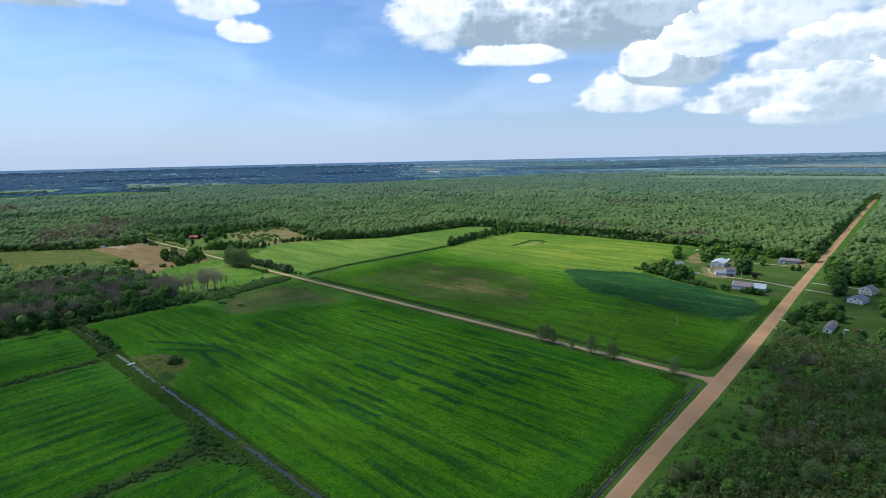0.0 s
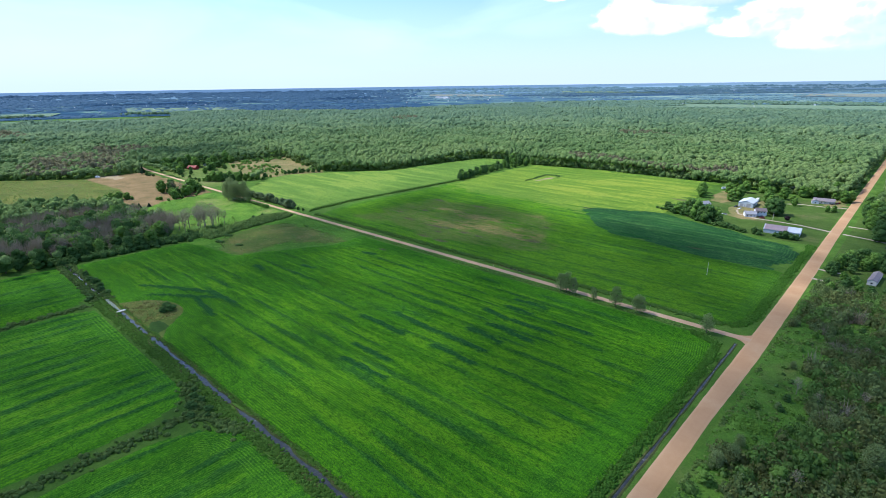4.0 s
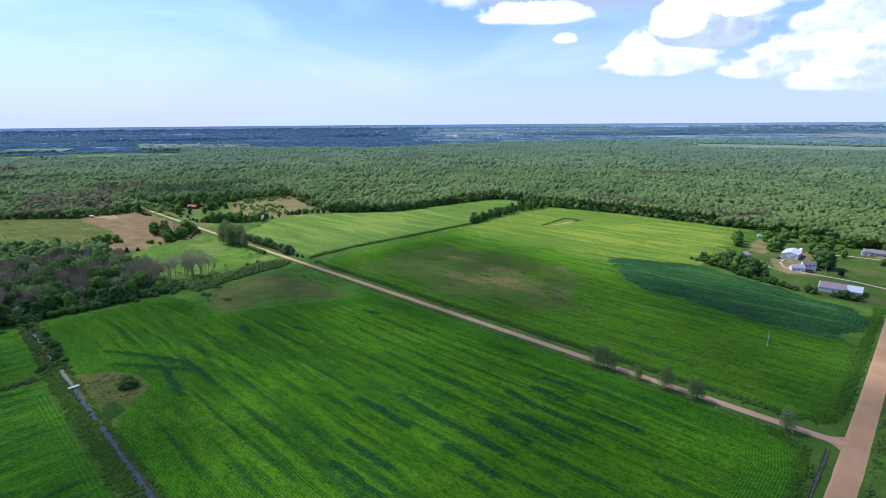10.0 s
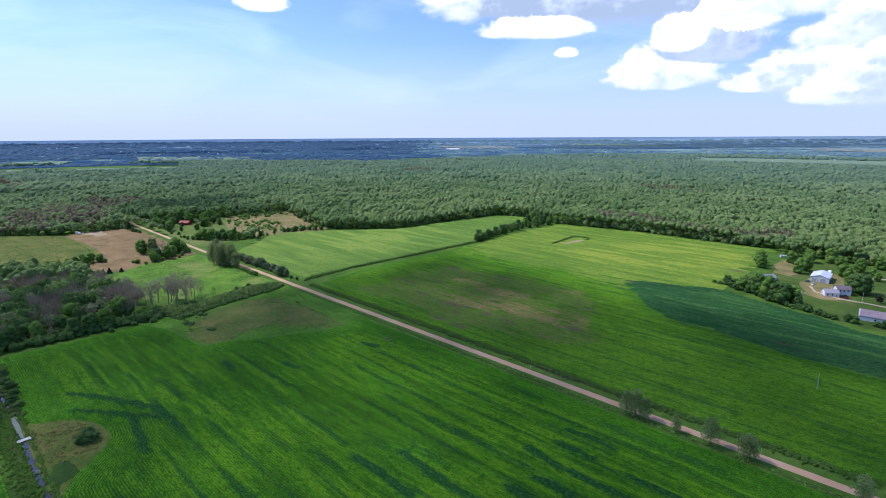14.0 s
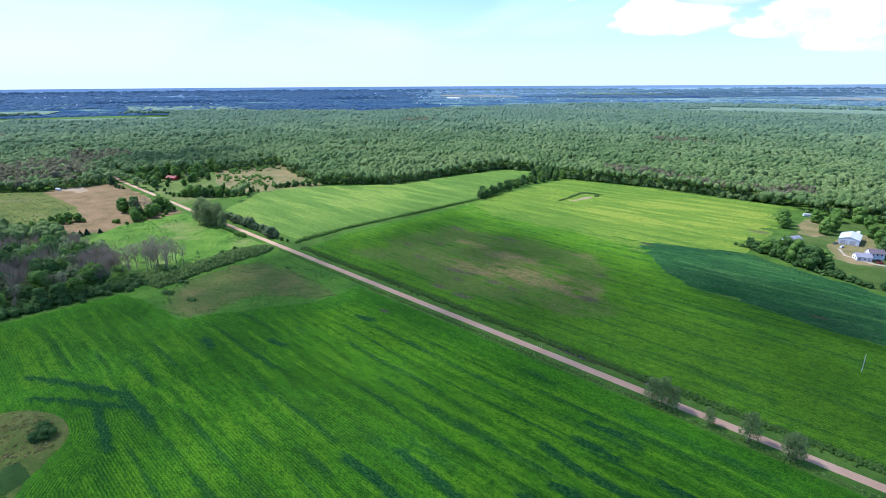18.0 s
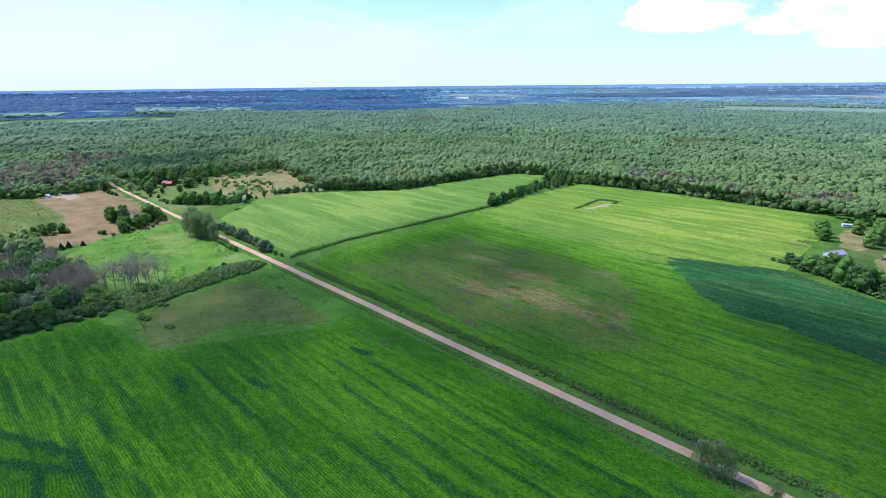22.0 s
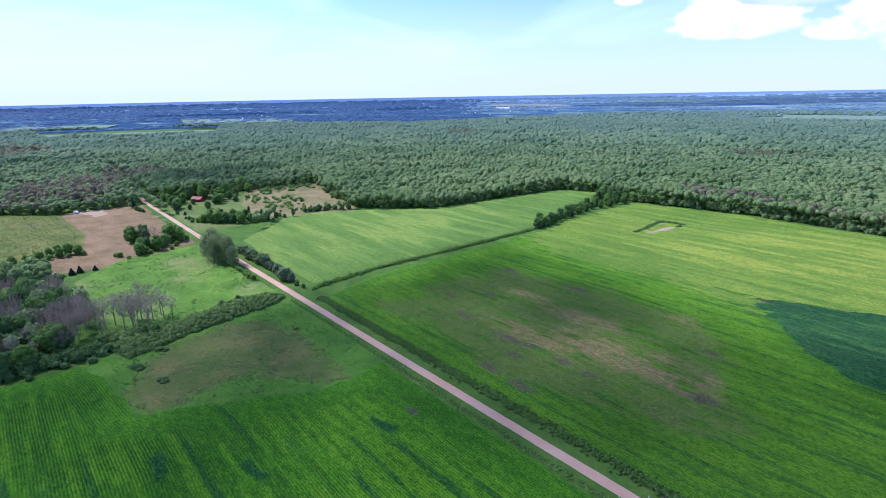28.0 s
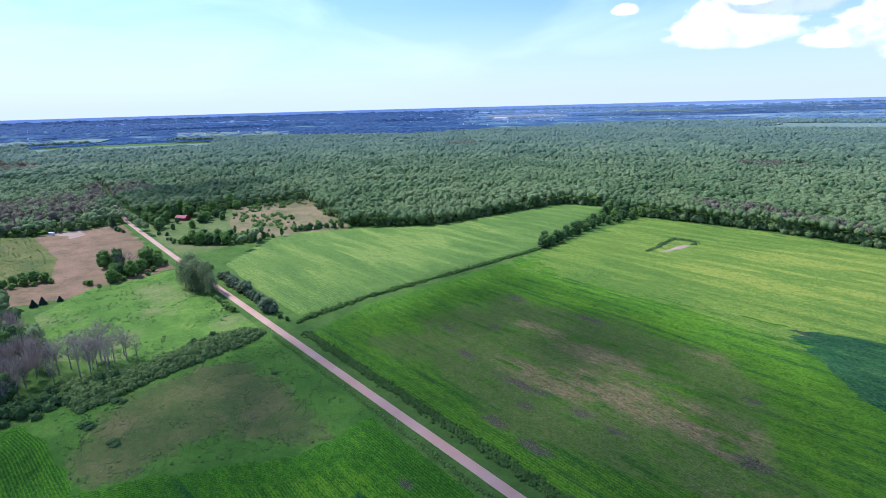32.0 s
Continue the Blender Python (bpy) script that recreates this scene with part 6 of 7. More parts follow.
planted(T_BUSH, [(12, -60, 0.6), (14, -20, 0.5), (17, 12, 0.55), (13, 40, 0.7), (15, 60, 0.8), (19, 66, 0.8), (18, 84, 0.7), (13, 92, 0.6)])
planted(T_BUSHD, [(-250, -172, 1.1), (-245.5, -172.5, 1.1), (-247, -175.5, 1.0)], 0.65, 0.8)
planted(T_BUSHD, [(-366, -82, 0.9), (-363, -80, 0.7), (-354, -95, 0.95), (-351, -93, 0.8), (-334, -89, 0.9), (-331, -88, 0.7), (-343, -22, 0.7)], 0.35, 0.45)
planted(T_BUSHD, [(-157, -197, 0.5), (-152, -199, 0.75), (-148, -198, 0.6), (-146, -203, 0.8), (-141, -205, 0.6), (-140, -199, 0.65), (-144, -213, 0.4), (-136, -201, 0.45), (-300, -187, 0.8), (-308, -188.5, 0.9), (-316, -187, 0.8), (-324, -187.5, 1.0), (-333, -188, 0.8), (-345, -187, 0.8), (-300, -196, 0.7), (-296, -198, 0.8), (-304, -196, 0.5)], 0.6, 0.85)

# ---- buildings ----
def gable(l, w, h, rise, over, thick):
    """Two roof slabs as one mesh, ridge along x."""
    y = w / 2 + over
    drop = rise * over / (w / 2)
    return prism([(-y, h - drop), (0, h + rise), (y, h - drop), (y, h - drop + thick), (0, h + rise + thick), (-y, h - drop + thick)], -l / 2 - over, l / 2 + over)


def gable_wall(l, w, h, rise):
    return prism([(-w / 2, 0), (w / 2, 0), (w / 2, h), (0, h + rise), (-w / 2, h)], -l / 2, l / 2)


def opening(parent, name, x, y, z, w, h, face, glass, label=""):
    """A window or door of width w and height h on the side that face names; middle at x, y, z."""
    m = pose(x, y, z, 0, 0, {"south": 0, "east": 90, "north": 180, "west": 270}[face])
    fr = bmesh.new()
    for a in ((-w / 2 - 0.08, -w / 2, -h / 2 - 0.08, h / 2 + 0.08), (w / 2, w / 2 + 0.08, -h / 2 - 0.08, h / 2 + 0.08), (-w / 2, w / 2, h / 2, h / 2 + 0.08), (-w / 2, w / 2, -h / 2 - 0.08, -h / 2)):
        add_box(fr, a[0], a[1], -0.07, 0.02, a[2], a[3])
    win = part(name, fr, M_TRIM, parent, label, m)
    part("pane" if glass else "door_leaf", box(-w / 2, w / 2, -0.035, 0.015, -h / 2, h / 2), M_GLASS if glass else M_DOOR, win)


def house(name, label, x, y, turn, l, w, h, rise, wall, roof, wins=(), category="house", over=0.4, chimney=False, porch=None):
    ob = empty(name, pose(x, y, 0, 0, 0, turn), label, category)
    part("wall", gable_wall(l, w, h, rise), wall, ob)
    part("roof", gable(l, w, h + 0.02, rise, over, 0.16), roof, ob)
    part("foundation", box(-l / 2 - 0.03, l / 2 + 0.03, -w / 2 - 0.03, w / 2 + 0.03, -0.3, 0.25), M_CONCRETE, ob)
    for face, off, z, ww, hh, glass in wins:
        px, py = {"south": (off, -w / 2), "north": (off, w / 2), "east": (l / 2, off), "west": (-l / 2, off)}[face]
        opening(ob, "window" if glass else "door", px, py, z, ww, hh, face, glass)
    if chimney:
        part("chimney", box(0.6, 1.3, 0.3, 1.0, h, h + rise + 0.9, 0.04), M_CONCRETE, ob)
    if porch:
        a, b, d = porch
        part("porch_roof", box(a, b, -w / 2 - d, -w / 2 + 0.05, h - 0.25, h - 0.1), roof, ob)
        for px in (a + 0.15, b - 0.15):
            part("post", box(px - 0.07, px + 0.07, -w / 2 - d + 0.08, -w / 2 - d + 0.22, 0, h - 0.25), M_TRIM, ob)
    return ob


WIN = lambda face, off, z=1.5: (face, off, z, 1.0, 1.2, True)
DOOR = lambda face, off: (face, off, 1.05, 0.95, 2.0, False)
barn = house("long_barn", "long low pale steel barn with a rust-stained roof", -33.5, 225, 4, 25, 15, 3.2, 2.6, M_STEEL, M_STEEL_ROOF, [("east", 0, 1.5, 3.2, 2.8, False), DOOR("south", 9), WIN("south", 4), WIN("south", -4)], "barn", 0.3)
part("rusty_roof_sheet", prism([(-7.85, 3.30), (-0.02, 6.01), (-0.02, 6.05), (-7.85, 3.34)], -12.2, 3.6), M_RUST_ROOF, barn, "rust-red sheets on the roof")
for kx in range(22):
    part("roof_rib", prism([(-7.85, 3.33), (0, 6.05), (0, 6.09), (-7.85, 3.37)], -12.2 + kx * 1.15, -12.15 + kx * 1.15), M_RUST_ROOF if kx < 14 else M_STEEL_ROOF, barn)
house("machine_shed", "large pale steel machine shed with a white roof", -81, 318, 92, 22, 13, 4.4, 2.0, M_STEEL, M_STEEL_ROOF, [("west", -2.5, 1.9, 4.0, 3.6, False), ("west", 3.5, 1.9, 3.4, 3.6, False), ("west", 0.9, 1.1, 0.9, 2.0, False)], "shed", 0.3)
house("farmhouse", "white farmhouse with a grey shingle roof", -68, 270, 25, 9, 8, 3.0, 1.9, M_WHITE, M_SHINGLE, [WIN("south", -2.8), WIN("south", 0.2), DOOR("south", 2.8), WIN("west", -1.8), WIN("west", 1.8), WIN("east", 1.5)], chimney=True)
house("farmhouse_wing", "white two-storey wing of the farmhouse with a dark roof", -62, 280, 25, 9, 7.5, 4.6, 2.2, M_WHITE, M_SHINGLE_DK, [WIN("south", -2.5, 3.6), WIN("south", 0, 3.6), WIN("south", 2.5, 3.6), WIN("west", 0, 3.6), WIN("west", 1.2)])
house("cottage", "pale grey cottage half hidden behind farmyard trees", -114, 287, 60, 12, 8, 2.8, 2.0, M_STEEL, M_SHINGLE, [WIN("south", -3), WIN("south", 2), DOOR("south", 0), WIN("west", 0)])
house("ranch_house", "low ranch house with a dark brown-grey roof", -27, 380, 10, 18, 9, 2.8, 2.0, M_CREAM, M_SHINGLE_PU, [WIN("south", -6), WIN("south", -2), DOOR("south", 1), WIN("south", 5), WIN("west", 0)], porch=(-0.5, 4, 1.6))
house("ranch_wing", "white gabled wing at the front of the ranch house", -33, 372, 100, 6, 6, 2.8, 1.6, M_WHITE, M_SHINGLE_PU, [WIN("west", 0), WIN("south", 0)])
house("mobile_home", "cream mobile home with a purple-brown roof", 32.5, 137, 86, 21, 4.6, 2.7, 1.1, M_CREAM, M_SHINGLE_PU, [WIN("west", 0), WIN("north", -7), WIN("north", -2), DOOR("north", 2), WIN("north", 6), WIN("south", 4)], over=0.25)
house("white_house", "white gabled house with a grey roof on the lawn", 41, 230, 75, 13, 10.5, 3.1, 2.5, M_WHITE, M_SHINGLE, [WIN("west", -2.6), WIN("west", 2.6), WIN("west", 0, 3.6), WIN("north", -3), DOOR("north", 1), WIN("south", 2)])
house("storey_house", "two-storey white house with a brown-grey roof", 45, 267, 72, 10, 9.5, 4.6, 2.8, M_CREAM, M_SHINGLE_PU, [WIN("west", -2.2), WIN("west", 2.2), WIN("west", -1.5, 4.2), WIN("west", 1.5, 4.2), DOOR("west", 0), WIN("north", 2, 3.6), WIN("south", 2, 3.6)], porch=(-3, 3, 1.8))
house("grey_house", "small white house with a blue-grey roof", 60, 240, 78, 12, 8, 2.8, 1.8, M_WHITE, M_SHINGLE, [WIN("west", -2), WIN("west", 2), DOOR("north", 0)])
house("red_barn", "small barn with a bright red roof among trees", -750, 52, 35, 13, 9, 3.2, 2.4, M_RED, M_RED, [("west", 0, 1.5, 2.6, 2.6, False)], "barn")
house("blue_house", "pale blue-grey house among trees beyond the red barn", -768, 82, 20, 11, 8, 4.2, 2.2, M_STEEL, M_SHINGLE, [WIN("south", -2), WIN("south", 2), DOOR("south", 0)])
house("roadside_house", "white house showing between trees beside the road", 30, 505, 80, 14, 8, 2.9, 1.8, M_WHITE, M_SHINGLE, [WIN("west", -2), WIN("west", 2), DOOR("north", 0)])
house("garden_hut", "small pale hut among the trees", -66, 452, 30, 6, 5, 2.6, 1.2, M_WHITE, M_SHINGLE, [DOOR("south", 0)], "hut")


def trailer(x, y, turn, l, label, mat, name="travel_trailer"):
    ob = empty(name, pose(x, y, 0, 0, 0, turn), label, "trailer")
    body = part("body", box(-l / 2, l / 2, -1.2, 1.2, 0.55, 2.9, 0.25), mat, ob)
    for wx in (-l / 4, 0.1, l / 4):
        part("window", box(wx - 0.5, wx + 0.5, -1.23, -1.17, 1.6, 2.3), M_GLASS, ob)
    part("door", box(l / 2 - 1.6, l / 2 - 0.9, -1.235, -1.16, 0.7, 2.5), M_TRIM, ob)
    part("hitch", box(l / 2, l / 2 + 1.1, -0.08, 0.08, 0.45, 0.6), M_RUBBER, ob)
    for s in (-1, 1):
        wheel(ob, -0.4, s * 1.05, 0.36)
        wheel(ob, 0.5, s * 1.05, 0.36)
    return ob


def wheel(ob, x, y, r):
    bm = bmesh.new()
    tube(bm, (x, y - 0.11, r), (x, y + 0.11, r), r, r, 14)
    w = part("wheel", bm, M_RUBBER, ob)
    bm = bmesh.new()
    tube(bm, (x, y - 0.12, r), (x, y + 0.12, r), r * 0.55, r * 0.55, 10)
    part("rim", bm, M_STEEL_ROOF, w)


def car(x, y, turn, mat, label, name="car"):
    ob = empty(name, pose(x, y, 0, 0, 0, turn), label, "car")
    side = [(-2.2, 0.35), (2.2, 0.35), (2.25, 0.75), (1.5, 0.95), (0.9, 1.0), (-2.0, 1.0), (-2.25, 0.8)]
    bm = prism(side, -0.88, 0.88)
    bm.transform(Matrix.Rotation(radians(90), 4, "Z"))
    part("body", bm, mat, ob)
    bm = prism([(-1.7, 0.99), (1.0, 0.99), (0.3, 1.48), (-1.3, 1.48)], -0.76, 0.76)
    bm.transform(Matrix.Rotation(radians(90), 4, "Z"))
    part("cabin", bm, M_GLASS, ob)
    part("roof", box(-0.2, 1.2, -0.7, 0.7, 1.475, 1.52, 0.02), mat, ob)
    for wx in (-1.4, 1.4):
        for s in (-1, 1):
            wheel(ob, wx, s * 0.8, 0.33)
    return ob


trailer(-79, 346, 95, 9, "white travel trailer parked behind the shed", M_WHITE)
trailer(-122, 392, 30, 8, "white travel trailer at the edge of the wood", M_WHITE)
trailer(-770, -66, 20, 7, "small white trailer beside the shrub field", M_WHITE)
car(-57.5, 268, 20, M_CARRED, "dark red car parked by the farmhouse")
car(-59.5, 273, 20, M_CARDARK, "dark car parked by the farmhouse")
car(-83, 296, 80, M_CARWHITE, "white car parked in front of the shed")
car(-88, 303, 70, M_CARDARK, "dark pickup parked beside the shed")
car(-19, 376, 60, M_CARDARK, "dark car parked beside the ranch house")
car(-15, 384, 50, M_CARRED, "red car parked beside the ranch house")
car(34, 226, 20, M_CARDARK, "black car parked at the white house")
car(47, 143, 30, M_CARRED, "dark red car on the lawn")
car(-87, 262, 10, M_CARWHITE, "white car on the grass by the drive")


def tank(x, y):
    ob = empty("gas_tank", pose(x, y, 0, 0, 0, 20), "white propane tank on the lawn", "tank")
    bm = bmesh.new()
    tube(bm, (-1.0, 0, 0.9), (1.0, 0, 0.9), 0.5, 0.5, 16)
    bmesh.ops.create_uvsphere(bm, u_segments=16, v_segments=8, radius=0.5, matrix=Matrix.Translation((-1.0, 0, 0.9)))
    bmesh.ops.create_uvsphere(bm, u_segments=16, v_segments=8, radius=0.5, matrix=Matrix.Translation((1.0, 0, 0.9)))
    part("tank_shell", bm, M_CARWHITE, ob)
    for px in (-0.8, 0.8):
        part("foot", box(px - 0.1, px + 0.1, -0.35, 0.35, 0, 0.5), M_CONCRETE, ob)


tank(41, 138)


def pole(x, y, h, label, arm=True, name="utility_pole"):
    ob = empty(name, pose(x, y, 0, 0, 0, 30), label, "pole")
    bm = bmesh.new()
    tube(bm, (0, 0, -0.5), (0, 0, h), 0.17, 0.11, 9)
    part("shaft", bm, M_POLE, ob)
    if arm:
        part("crossarm", box(-1.1, 1.1, -0.06, 0.06, h - 0.7, h - 0.55), M_POLE, ob)
        for px in (-0.95, 0.0, 0.95):
            bm = bmesh.new()
            tube(bm, (px, 0, h - 0.56), (px, 0, h - 0.36), 0.05, 0.035, 7)
            part("insulator", bm, M_STEEL_ROOF, ob)


pole(-47, 79, 9.0, "lone weathered wooden pole standing in the bean field", False)
pole(41.7, 106, 8.5, "weathered utility pole with a crossarm above the scrub")
pole(-48, 262, 8.5, "weathered yard light pole beside the drive", False)
pole(10, 560, 9, "weathered utility pole beside the road")
for x, y in ((-165, -3.3), (-273, -3.4), (-388, -3.5), (-159, 3.4)):
    pole(x, y, 1.5, "short grey marker post at the lane edge", False, "marker_post")
ob = empty("road_sign", pose(-53, 3.4, 0, 0, 0, 100), "small white sign on a post beside the lane", "sign")
bm = bmesh.new()
tube(bm, (0, 0, -0.3), (0, 0, 2.3), 0.04, 0.04, 6)
part("post", bm, M_POLE, ob)
part("panel", box(-0.35, 0.35, -0.045, -0.02, 1.6, 2.3, 0.01), M_TRIM, ob)

# plank culvert over the creek, pale strip along the still water above it
ob = empty("plank_culvert", pose(-265.5, -190.6, 0, 0, 0, 6), "pale plank culvert lying across the ditch", "culvert")
for ky in range(5):
    part("plank", box(-1.1 + ky * 0.45, -0.68 + ky * 0.45, -2.3, 2.3, 0.36, 0.46, 0.02), M_CONCRETE, ob)
for py in (-1.9, 1.9):
    part("footing", box(-1.1, 1.15, py - 0.2, py + 0.2, -0.2, 0.36), M_CONCRETE, ob)
sheet("pond_scum", [(-290, -191.2), (-268, -191.3), (-268, -190.1), (-290, -190.3)], M_PALE_STRIP, "pale grey-green strip along the still ditch water", 0.3, 0.6, 0.05, "scum", 0.6, 17)
# white scrape in the pale field, pile of spoil round it
sheet("dry_pond", [(-319, 296), (-312, 297), (-309, 316), (-310, 330), (-315, 330), (-316, 314)], M_SAND, "pale dry hollow in the bean field", 0.75, 2.0, 0.1, "dry pond", 2.5)
p = edge_row([(-325, 289), (-327, 318), (-330, 346), (-310, 346), (-308, 334)], 0.8, 41, jitter=1.3)
p[:, 2] = 0.7
scatter("pond_rushes", "dark rushes round the dry hollow", "rushes", p, rng.uniform(0.7, 1.4, len(p)), M_LEAF_DARK, 97, 10, 0.5, 0.7)

# far tree lines, fields and houses on the rising distance
def far_place(az, flat):
    r = 2400 + 2250 * (1 - np.exp(-(flat - 2400) / 2250))
    z = EYE - r * (EYE / flat + dip(np.degrees(az)) * smooth(2400, 9000, flat))
    return np.stack([MID[0] + np.sin(az) * r, MID[1] + np.cos(az) * r, z], -1)


r = np.random.default_rng(66)
az = np.radians(r.uniform(-104, 16, 22000))
u = r.random(22000) * 0.56
fl = 2400 * np.power(30.0, u)
p = far_place(az, fl)
cover = vnoise(az * 4000, fl, 700, 420, 67, 3)
west = np.degrees(az) < -50 + 8 * vnoise(fl, fl * 0, 300, 1, 73, 2)
for k, mt, lab in (((cover > 0.42) & west, M_HAZE_TREE_WEST, "far woods and tree lines towards the horizon, painted haze blue"), ((cover > 0.54) & ~west & (fl > 3350), M_HAZE_TREE_NORTH, "pale hazy tree lines between far fields")):
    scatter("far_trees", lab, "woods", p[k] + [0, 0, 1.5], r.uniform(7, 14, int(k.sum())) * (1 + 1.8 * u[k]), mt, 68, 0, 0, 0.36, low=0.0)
az = np.radians(r.uniform(-50, 16, 9500))
fl = r.uniform(2400, 3700, 9500) + 500 * (vnoise(az * 4000, az * 0, 500, 1, 71, 2) - 0.5)
k = (fl > 2380) & (np.degrees(az) > -50 + (fl - 2400) / 1200 * 22)
k &= ~((np.degrees(az) > -21 + 4 * vnoise(fl, fl * 0, 120, 1, 72, 2)) & (fl > 2760) & (fl < 3330))
p = far_place(az, np.maximum(fl, 2400.0))[k]
# the farthest crowns all get the same strong painted haze
scatter("wood", "far end of the forest, tinted bluish by painted haze", "woods", p + [0, 0, 4], r.uniform(6.5, 12, len(p)), M_LEAF_WOOD, 69, 0, 0, 0.75, low=-0.05, pale=np.full(len(p), 0.8), patch=200)


def far_field(name, corners, material, label):
    """A field lying on the rising distance, between azimuths and flat distances."""
    (a0, d0), (a1, d1), (a2, d2), (a3, d3) = corners
    n = 14
    u, w = np.meshgrid(np.linspace(0, 1, n), np.linspace(0, 1, 5), indexing="ij")
    a = (a0 * (1 - u) + a1 * u) * (1 - w) + (a3 * (1 - u) + a2 * u) * w
    d = (d0 * (1 - u) + d1 * u) * (1 - w) + (d3 * (1 - u) + d2 * u) * w
    v = far_place(np.radians(a), d).reshape(-1, 3) + [0, 0, 3]
    i, j = np.meshgrid(np.arange(n - 1), np.arange(4), indexing="ij")
    f = np.stack([i * 5 + j, (i + 1) * 5 + j, (i + 1) * 5 + j + 1, i * 5 + j + 1], -1).reshape(-1, 4)
    me = raw_mesh(name, v, f, material, smooth_faces=True)
    if me.polygons[0].normal.z < 0:
        me.flip_normals()
    return tagged(new(name, me), label, "field", kind="structure")


far_field("far_field", [(-20, 2860), (8, 2760), (8, 3300), (-20, 3240)], M_HAZE_GREEN, "pale green far field beyond the forest")
far_field("far_field", [(-9, 5200), (2, 5000), (2, 6000), (-9, 6100)], M_HAZE_PALE, "pale tan far field towards the horizon")
far_field("far_field", [(-44, 5600), (-36, 5200), (-36, 6200), (-44, 6800)], M_HAZE_PALE, "pale tan far field towards the horizon")
far_field("far_field", [(-74, 2800), (-64, 2700), (-64, 3100), (-74, 3300)], M_HAZE_GREEN, "pale green far field beyond the forest")
far_field("far_field", [(-88, 2600), (-80, 2600), (-79, 2900), (-88, 2950)], M_HAZE_GREEN, "pale green far field beyond the forest")
far_field("far_field", [(-30, 7000), (-20, 6800), (-20, 8200), (-30, 8600)], M_HAZE_GREEN, "pale green far field towards the horizon")
ob = empty("far_hall", Matrix.Translation(far_place(np.radians(np.array([-42.6])), np.array([4600.0]))[0]), "long white hall of the far village", "hall")
part("hall_wall", box(-60, 60, -14, 14, -6, 9), M_WHITE, ob)
part("hall_roof", gable(120, 28, 9, 4, 1, 0.6), M_STEEL_ROOF, ob)
az = np.radians(r.uniform(-95, 5, 200))
fl = 2800 * np.power(5.0, r.random(200))
k = vnoise(az * 3000, fl, 300, 900, 69, 2) > 0.5
bm = bmesh.new()
for q, s in zip(far_place(az[k], fl[k]), r.uniform(2.5, 5, int(k.sum()))):
    add_box(bm, q[0] - s, q[0] + s, q[1] - s * 0.6, q[1] + s * 0.6, q[2] - 1, q[2] + s * 0.8 + 3)
tagged(new("far_houses", bm_mesh("far_houses", bm, M_WHITE)), "tiny white houses of a far village", "houses", kind="stuff")

# ---- clouds ----
def cloud(puffs, seed, label="white cumulus cloud with a grey flat base", bulge=260.0, soft=0.85, cell=0.11, thin=1.0):
    """A glowing far sheet of cloud, swelling towards the eye, its shading painted: puffs of azimuth, elevation of the
    base, half width and height in degrees, and how grey its base is.
    """
    puffs = [(a, e - 0.08 * h, w * 1.28, h * 1.26, g) for a, e, w, h, g in puffs]
    q = np.array(puffs, float)
    a0, a1 = (q[:, 0] - q[:, 2] * 1.5).min(), (q[:, 0] + q[:, 2] * 1.5).max()
    e0, e1 = (q[:, 1] - 0.6 * q[:, 3]).min(), (q[:, 1] + 1.5 * q[:, 3]).max()
    az, el = np.meshgrid(np.arange(a0, a1, cell), np.arange(e0, e1, cell), indexing="ij")
    lumps = np.abs(2 * vnoise(az, el, 1.7, 1.2, seed, 1) - 1) * 0.5 + np.abs(2 * vnoise(az, el, 0.8, 0.6, seed + 1, 1) - 1) * 0.3 + np.abs(2 * vnoise(az, el, 0.36, 0.28, seed + 2, 2) - 1) * 0.2
    drift = vnoise(az, el, 2.6, 1.1, seed + 3, 4) - 0.5
    fill, white = np.full(az.shape, -9.0), np.zeros(az.shape)
    for pa, pe, w, h, grey in puffs:
        u, v = (az - pa) / w, (el - pe) / h
        d = 1 - u * u - np.where(v < 0.3, ((v - 0.3) / 0.38) ** 2, ((v - 0.3) / 0.75) ** 2)
        d = 1.7 * d + 0.28 - 0.95 * lumps * (0.35 + 0.65 * smooth(-0.1, 0.4, v)) + 0.6 * drift + 0.5 * (vnoise(az, el, 0.9, 0.4, seed + 5, 4) - 0.5)
        # shade under the base is painted into the glow, lump hollows below too
        tone = 1 - min(1.0, grey * 1.35) * smooth(0.85, 0.12, v + 0.7 * drift + 0.4 * (0.4 - lumps))
        over = smooth(-0.15, 0.15, d - fill * 0.5)
        white = np.where(fill < -5, tone, white * (1 - over) + tone * over)
        fill = np.maximum(fill, d)
    alpha = smooth(0.0, soft, fill) * thin
    white = np.clip(white - 0.42 * np.clip(lumps - 0.25, 0, 1), 0, 1)
    n, m = az.shape
    i, j = np.meshgrid(np.arange(n - 1), np.arange(m - 1), indexing="ij")
    keep = np.maximum(np.maximum(alpha[:-1, :-1], alpha[1:, 1:]), np.maximum(alpha[1:, :-1], alpha[:-1, 1:])) > 0.01
    f = np.stack([i * m + j, (i + 1) * m + j, (i + 1) * m + j + 1, i * m + j + 1], -1)[keep]
    used = np.unique(f)
    ren = np.zeros(n * m, int)
    ren[used] = np.arange(len(used))
    r = 4700 - bulge * np.clip(fill, 0, 1) - 60 * (1 - lumps)
    ca, ce = np.radians(az), np.radians(el)
    v = np.stack([MID[0] + r * np.sin(ca) * np.cos(ce), MID[1] + r * np.cos(ca) * np.cos(ce), EYE + r * np.sin(ce)], -1).reshape(-1, 3)[used]
    me = raw_mesh("cumulus_cloud", v, ren[f], M_CLOUD, {"cover": alpha.ravel()[used], "white": white.ravel()[used]}, True)
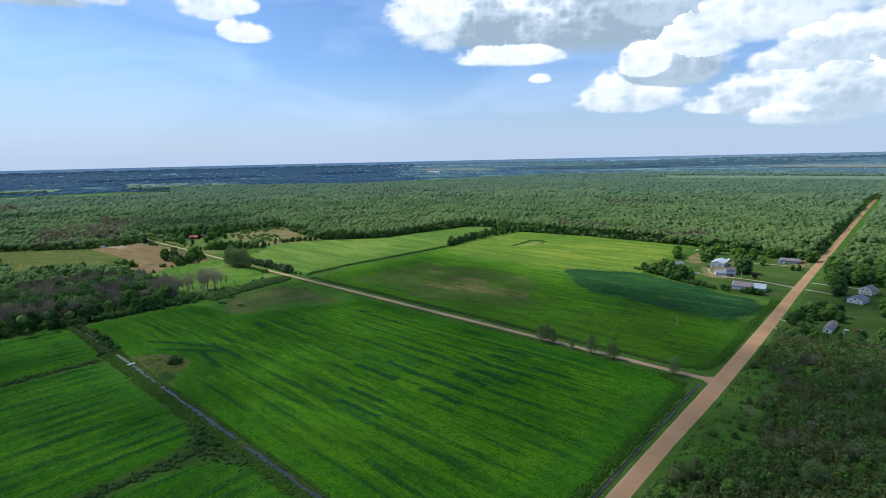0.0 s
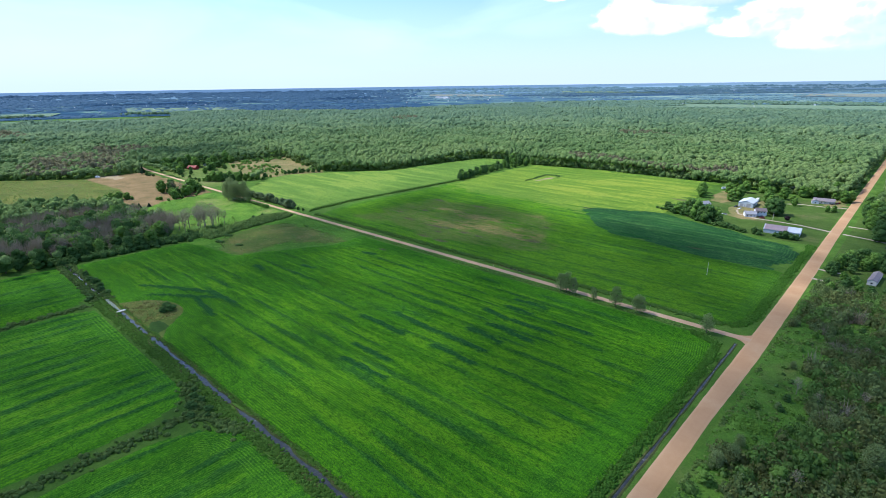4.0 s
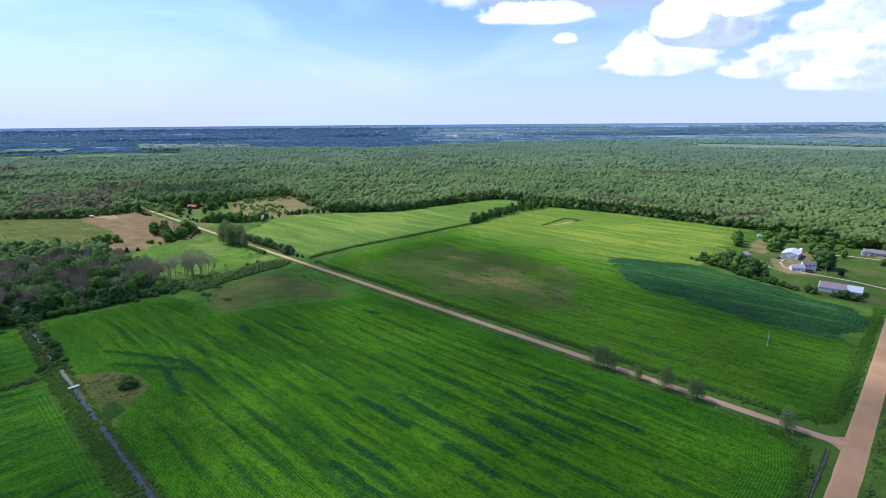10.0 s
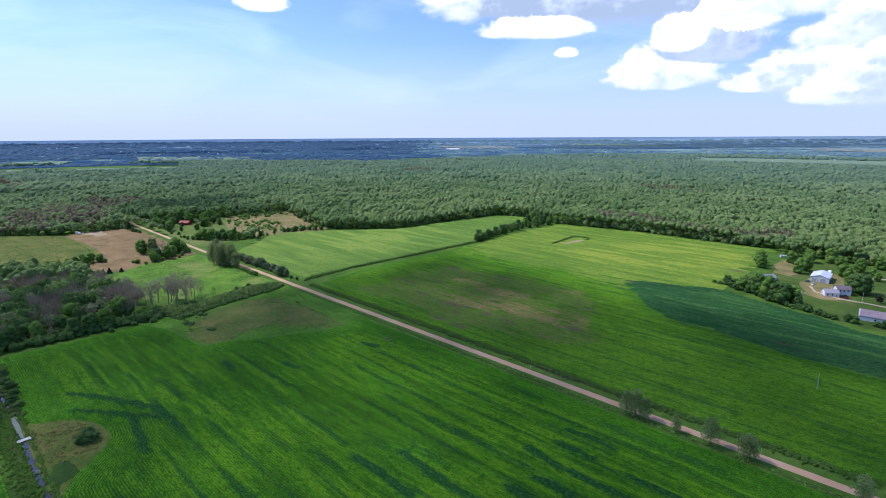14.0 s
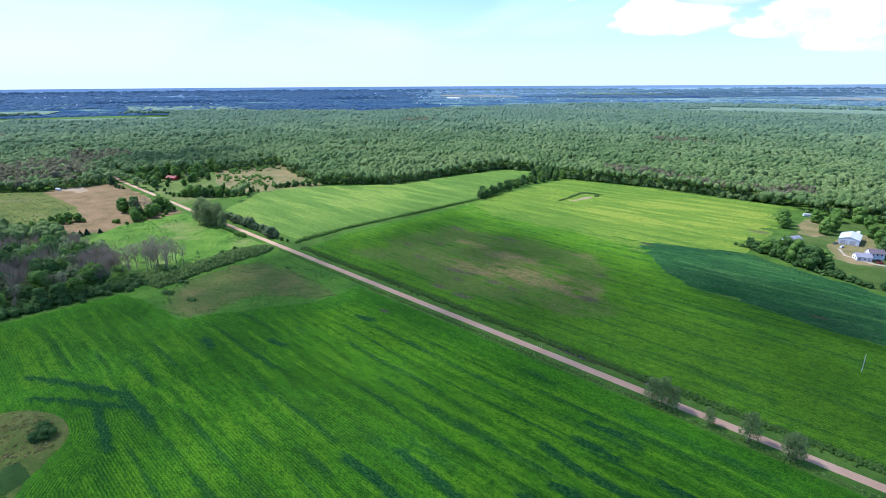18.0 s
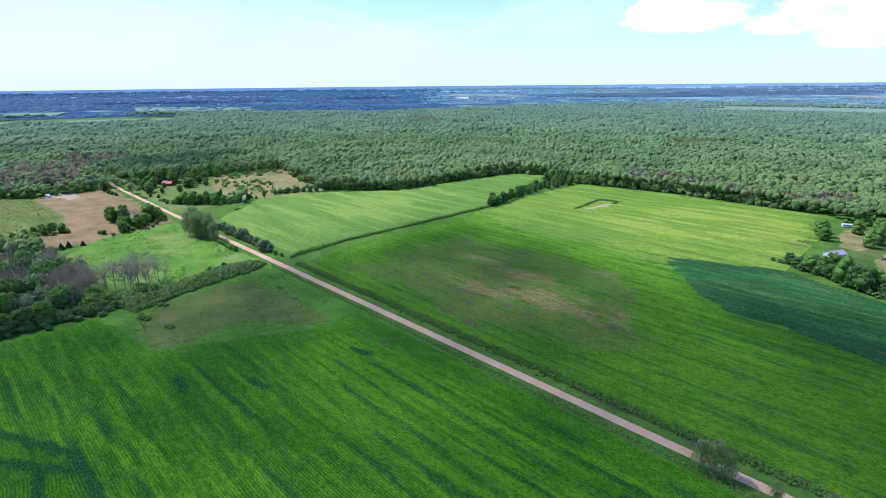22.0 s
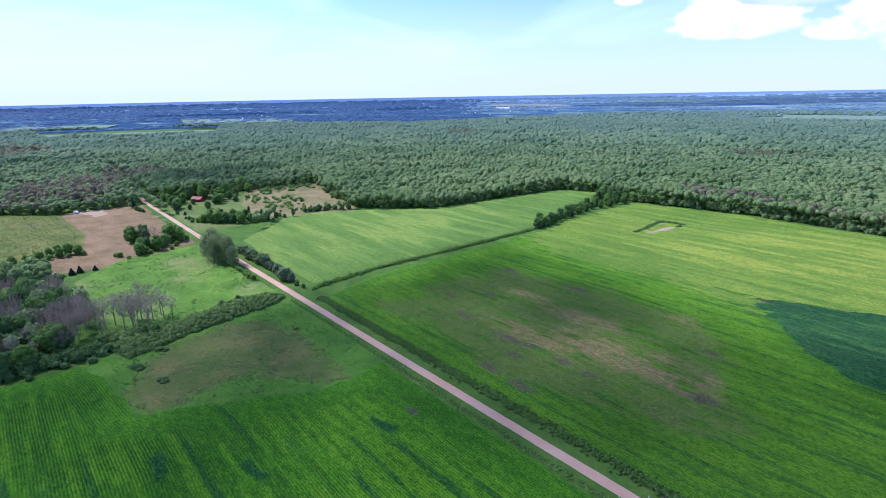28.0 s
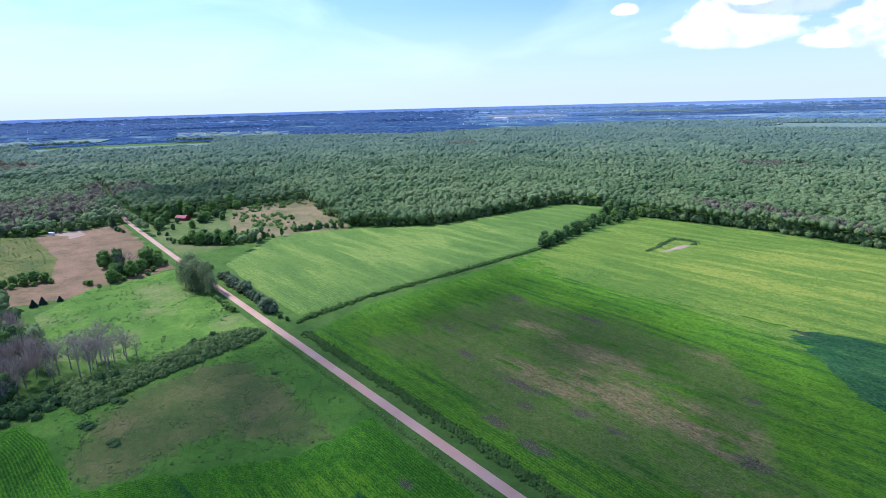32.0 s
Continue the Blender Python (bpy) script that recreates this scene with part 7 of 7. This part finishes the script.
    return tagged(new("cumulus_cloud", me), label, "cloud", kind="structure")


cloud([(-40, 12.3, 6.0, 6.5, 0.25), (-33, 11.2, 7.5, 8.0, 0.75), (-25, 11.6, 8.0, 8.0, 0.8), (-20, 13.2, 5, 6, 0.5), (-34.3, 9.9, 5.2, 1.9, 0.1), (-43, 13.4, 4, 4, 0.1)], 201, soft=1.0)
cloud([(-21.8, 4.9, 4.6, 2.7, 0.25), (-23.4, 6.2, 2.2, 2.3, 0.1), (-18.2, 7.4, 4.6, 4.0, 0.55), (-20.4, 8.2, 2.6, 3.0, 0.1)], 211)
cloud([(-16, 9.6, 3.6, 4.2, 0.15), (-11, 11.0, 6.0, 5.0, 0.2), (-5, 12.4, 7, 6, 0.2), (2, 12.0, 7, 7, 0.3)], 221, soft=1.0)
cloud([(-8.0, 7.7, 3.2, 1.9, 0.3), (-4.5, 8.2, 4.5, 3.2, 0.3), (0.5, 7.5, 4.5, 4.5, 0.35)], 231)
cloud([(-12.5, 4.2, 3.6, 1.6, 0.1), (-10.0, 4.1, 4.0, 3.4, 0.4), (-6.5, 3.2, 4.2, 4.2, 0.4), (-2.5, 4.0, 4.6, 4.2, 0.45), (3.0, 3.5, 5.0, 5.0, 0.4), (-8.4, 3.0, 2.6, 1.6, 0.3)], 241)
cloud([(-31.1, 7.9, 1.05, 0.8, 0.1)], 251, "small white puff of cloud", 60)
cloud([(-65.2, 13.9, 2.6, 2.6, 0.2), (-62.6, 14.4, 2.0, 1.8, 0.1)], 261, "small white puff of cloud", 90, 0.8)
cloud([(-61.8, 11.9, 2.2, 1.5, 0.1), (-63.0, 12.4, 1.2, 1.2, 0.1)], 271, "small white puff of cloud", 60, 0.8)
cloud([(-79.5, 13.6, 4.6, 3.4, 0.6), (-74.5, 14.2, 3.0, 2.6, 0.3)], 281, "soft grey-white cloud", 120, 0.9)
# thin cumulus out of view, added overhead to shade the fields and the wood
def shade_deck(x0, x1, y0, y1, base, gap, seed, full=0.85):
    r = random.Random(seed)
    d = base / math.tan(SUN_EL)
    ox, oy = math.sin(SUN_AZ) * d, math.cos(SUN_AZ) * d
    pieces = []
    s, f = ico(2)
    for i in range(int((x1 - x0) / gap) + 1):
        for j in range(int((y1 - y0) / gap) + 1):
            o = Vector((r.uniform(-50, 50), r.uniform(-50, 50), r.uniform(-50, 50)))
            w = np.array([1 + 0.30 * noise.noise(Vector(q) * 1.6 + o) + 0.16 * noise.noise(Vector(q) * 3.6 + o) for q in s])
            c = np.array([x0 + (i + r.uniform(-0.3, 0.3)) * gap + ox, y0 + (j + r.uniform(-0.3, 0.3)) * gap + oy, base + r.uniform(0, 40)])
            pieces.append((s * w[:, None] * gap * full * r.uniform(0.88, 1.12) * np.array([1, 1, 0.38]) + c, f))
    v, f = join(pieces)
    me = raw_mesh("cumulus_cloud", v, f, M_SHADE_CLOUD, smooth_faces=True)
    return tagged(new("cumulus_cloud", me), "broad thin cloud out of view, placed to shade the ground", "cloud", kind="structure")


shade_deck(-375, -45, -430, 160, 750, 40, 301)
shade_deck(-5, 220, -430, 65, 750, 40, 304)
shade_deck(-50, 60, 110, 270, 750, 45, 306, 0.5)
shade_deck(-480, -415, -370, -115, 750, 40, 305)
shade_deck(60, 190, 200, 340, 750, 85, 303)
shade_deck(-950, -820, 60, 240, 750, 62, 302)
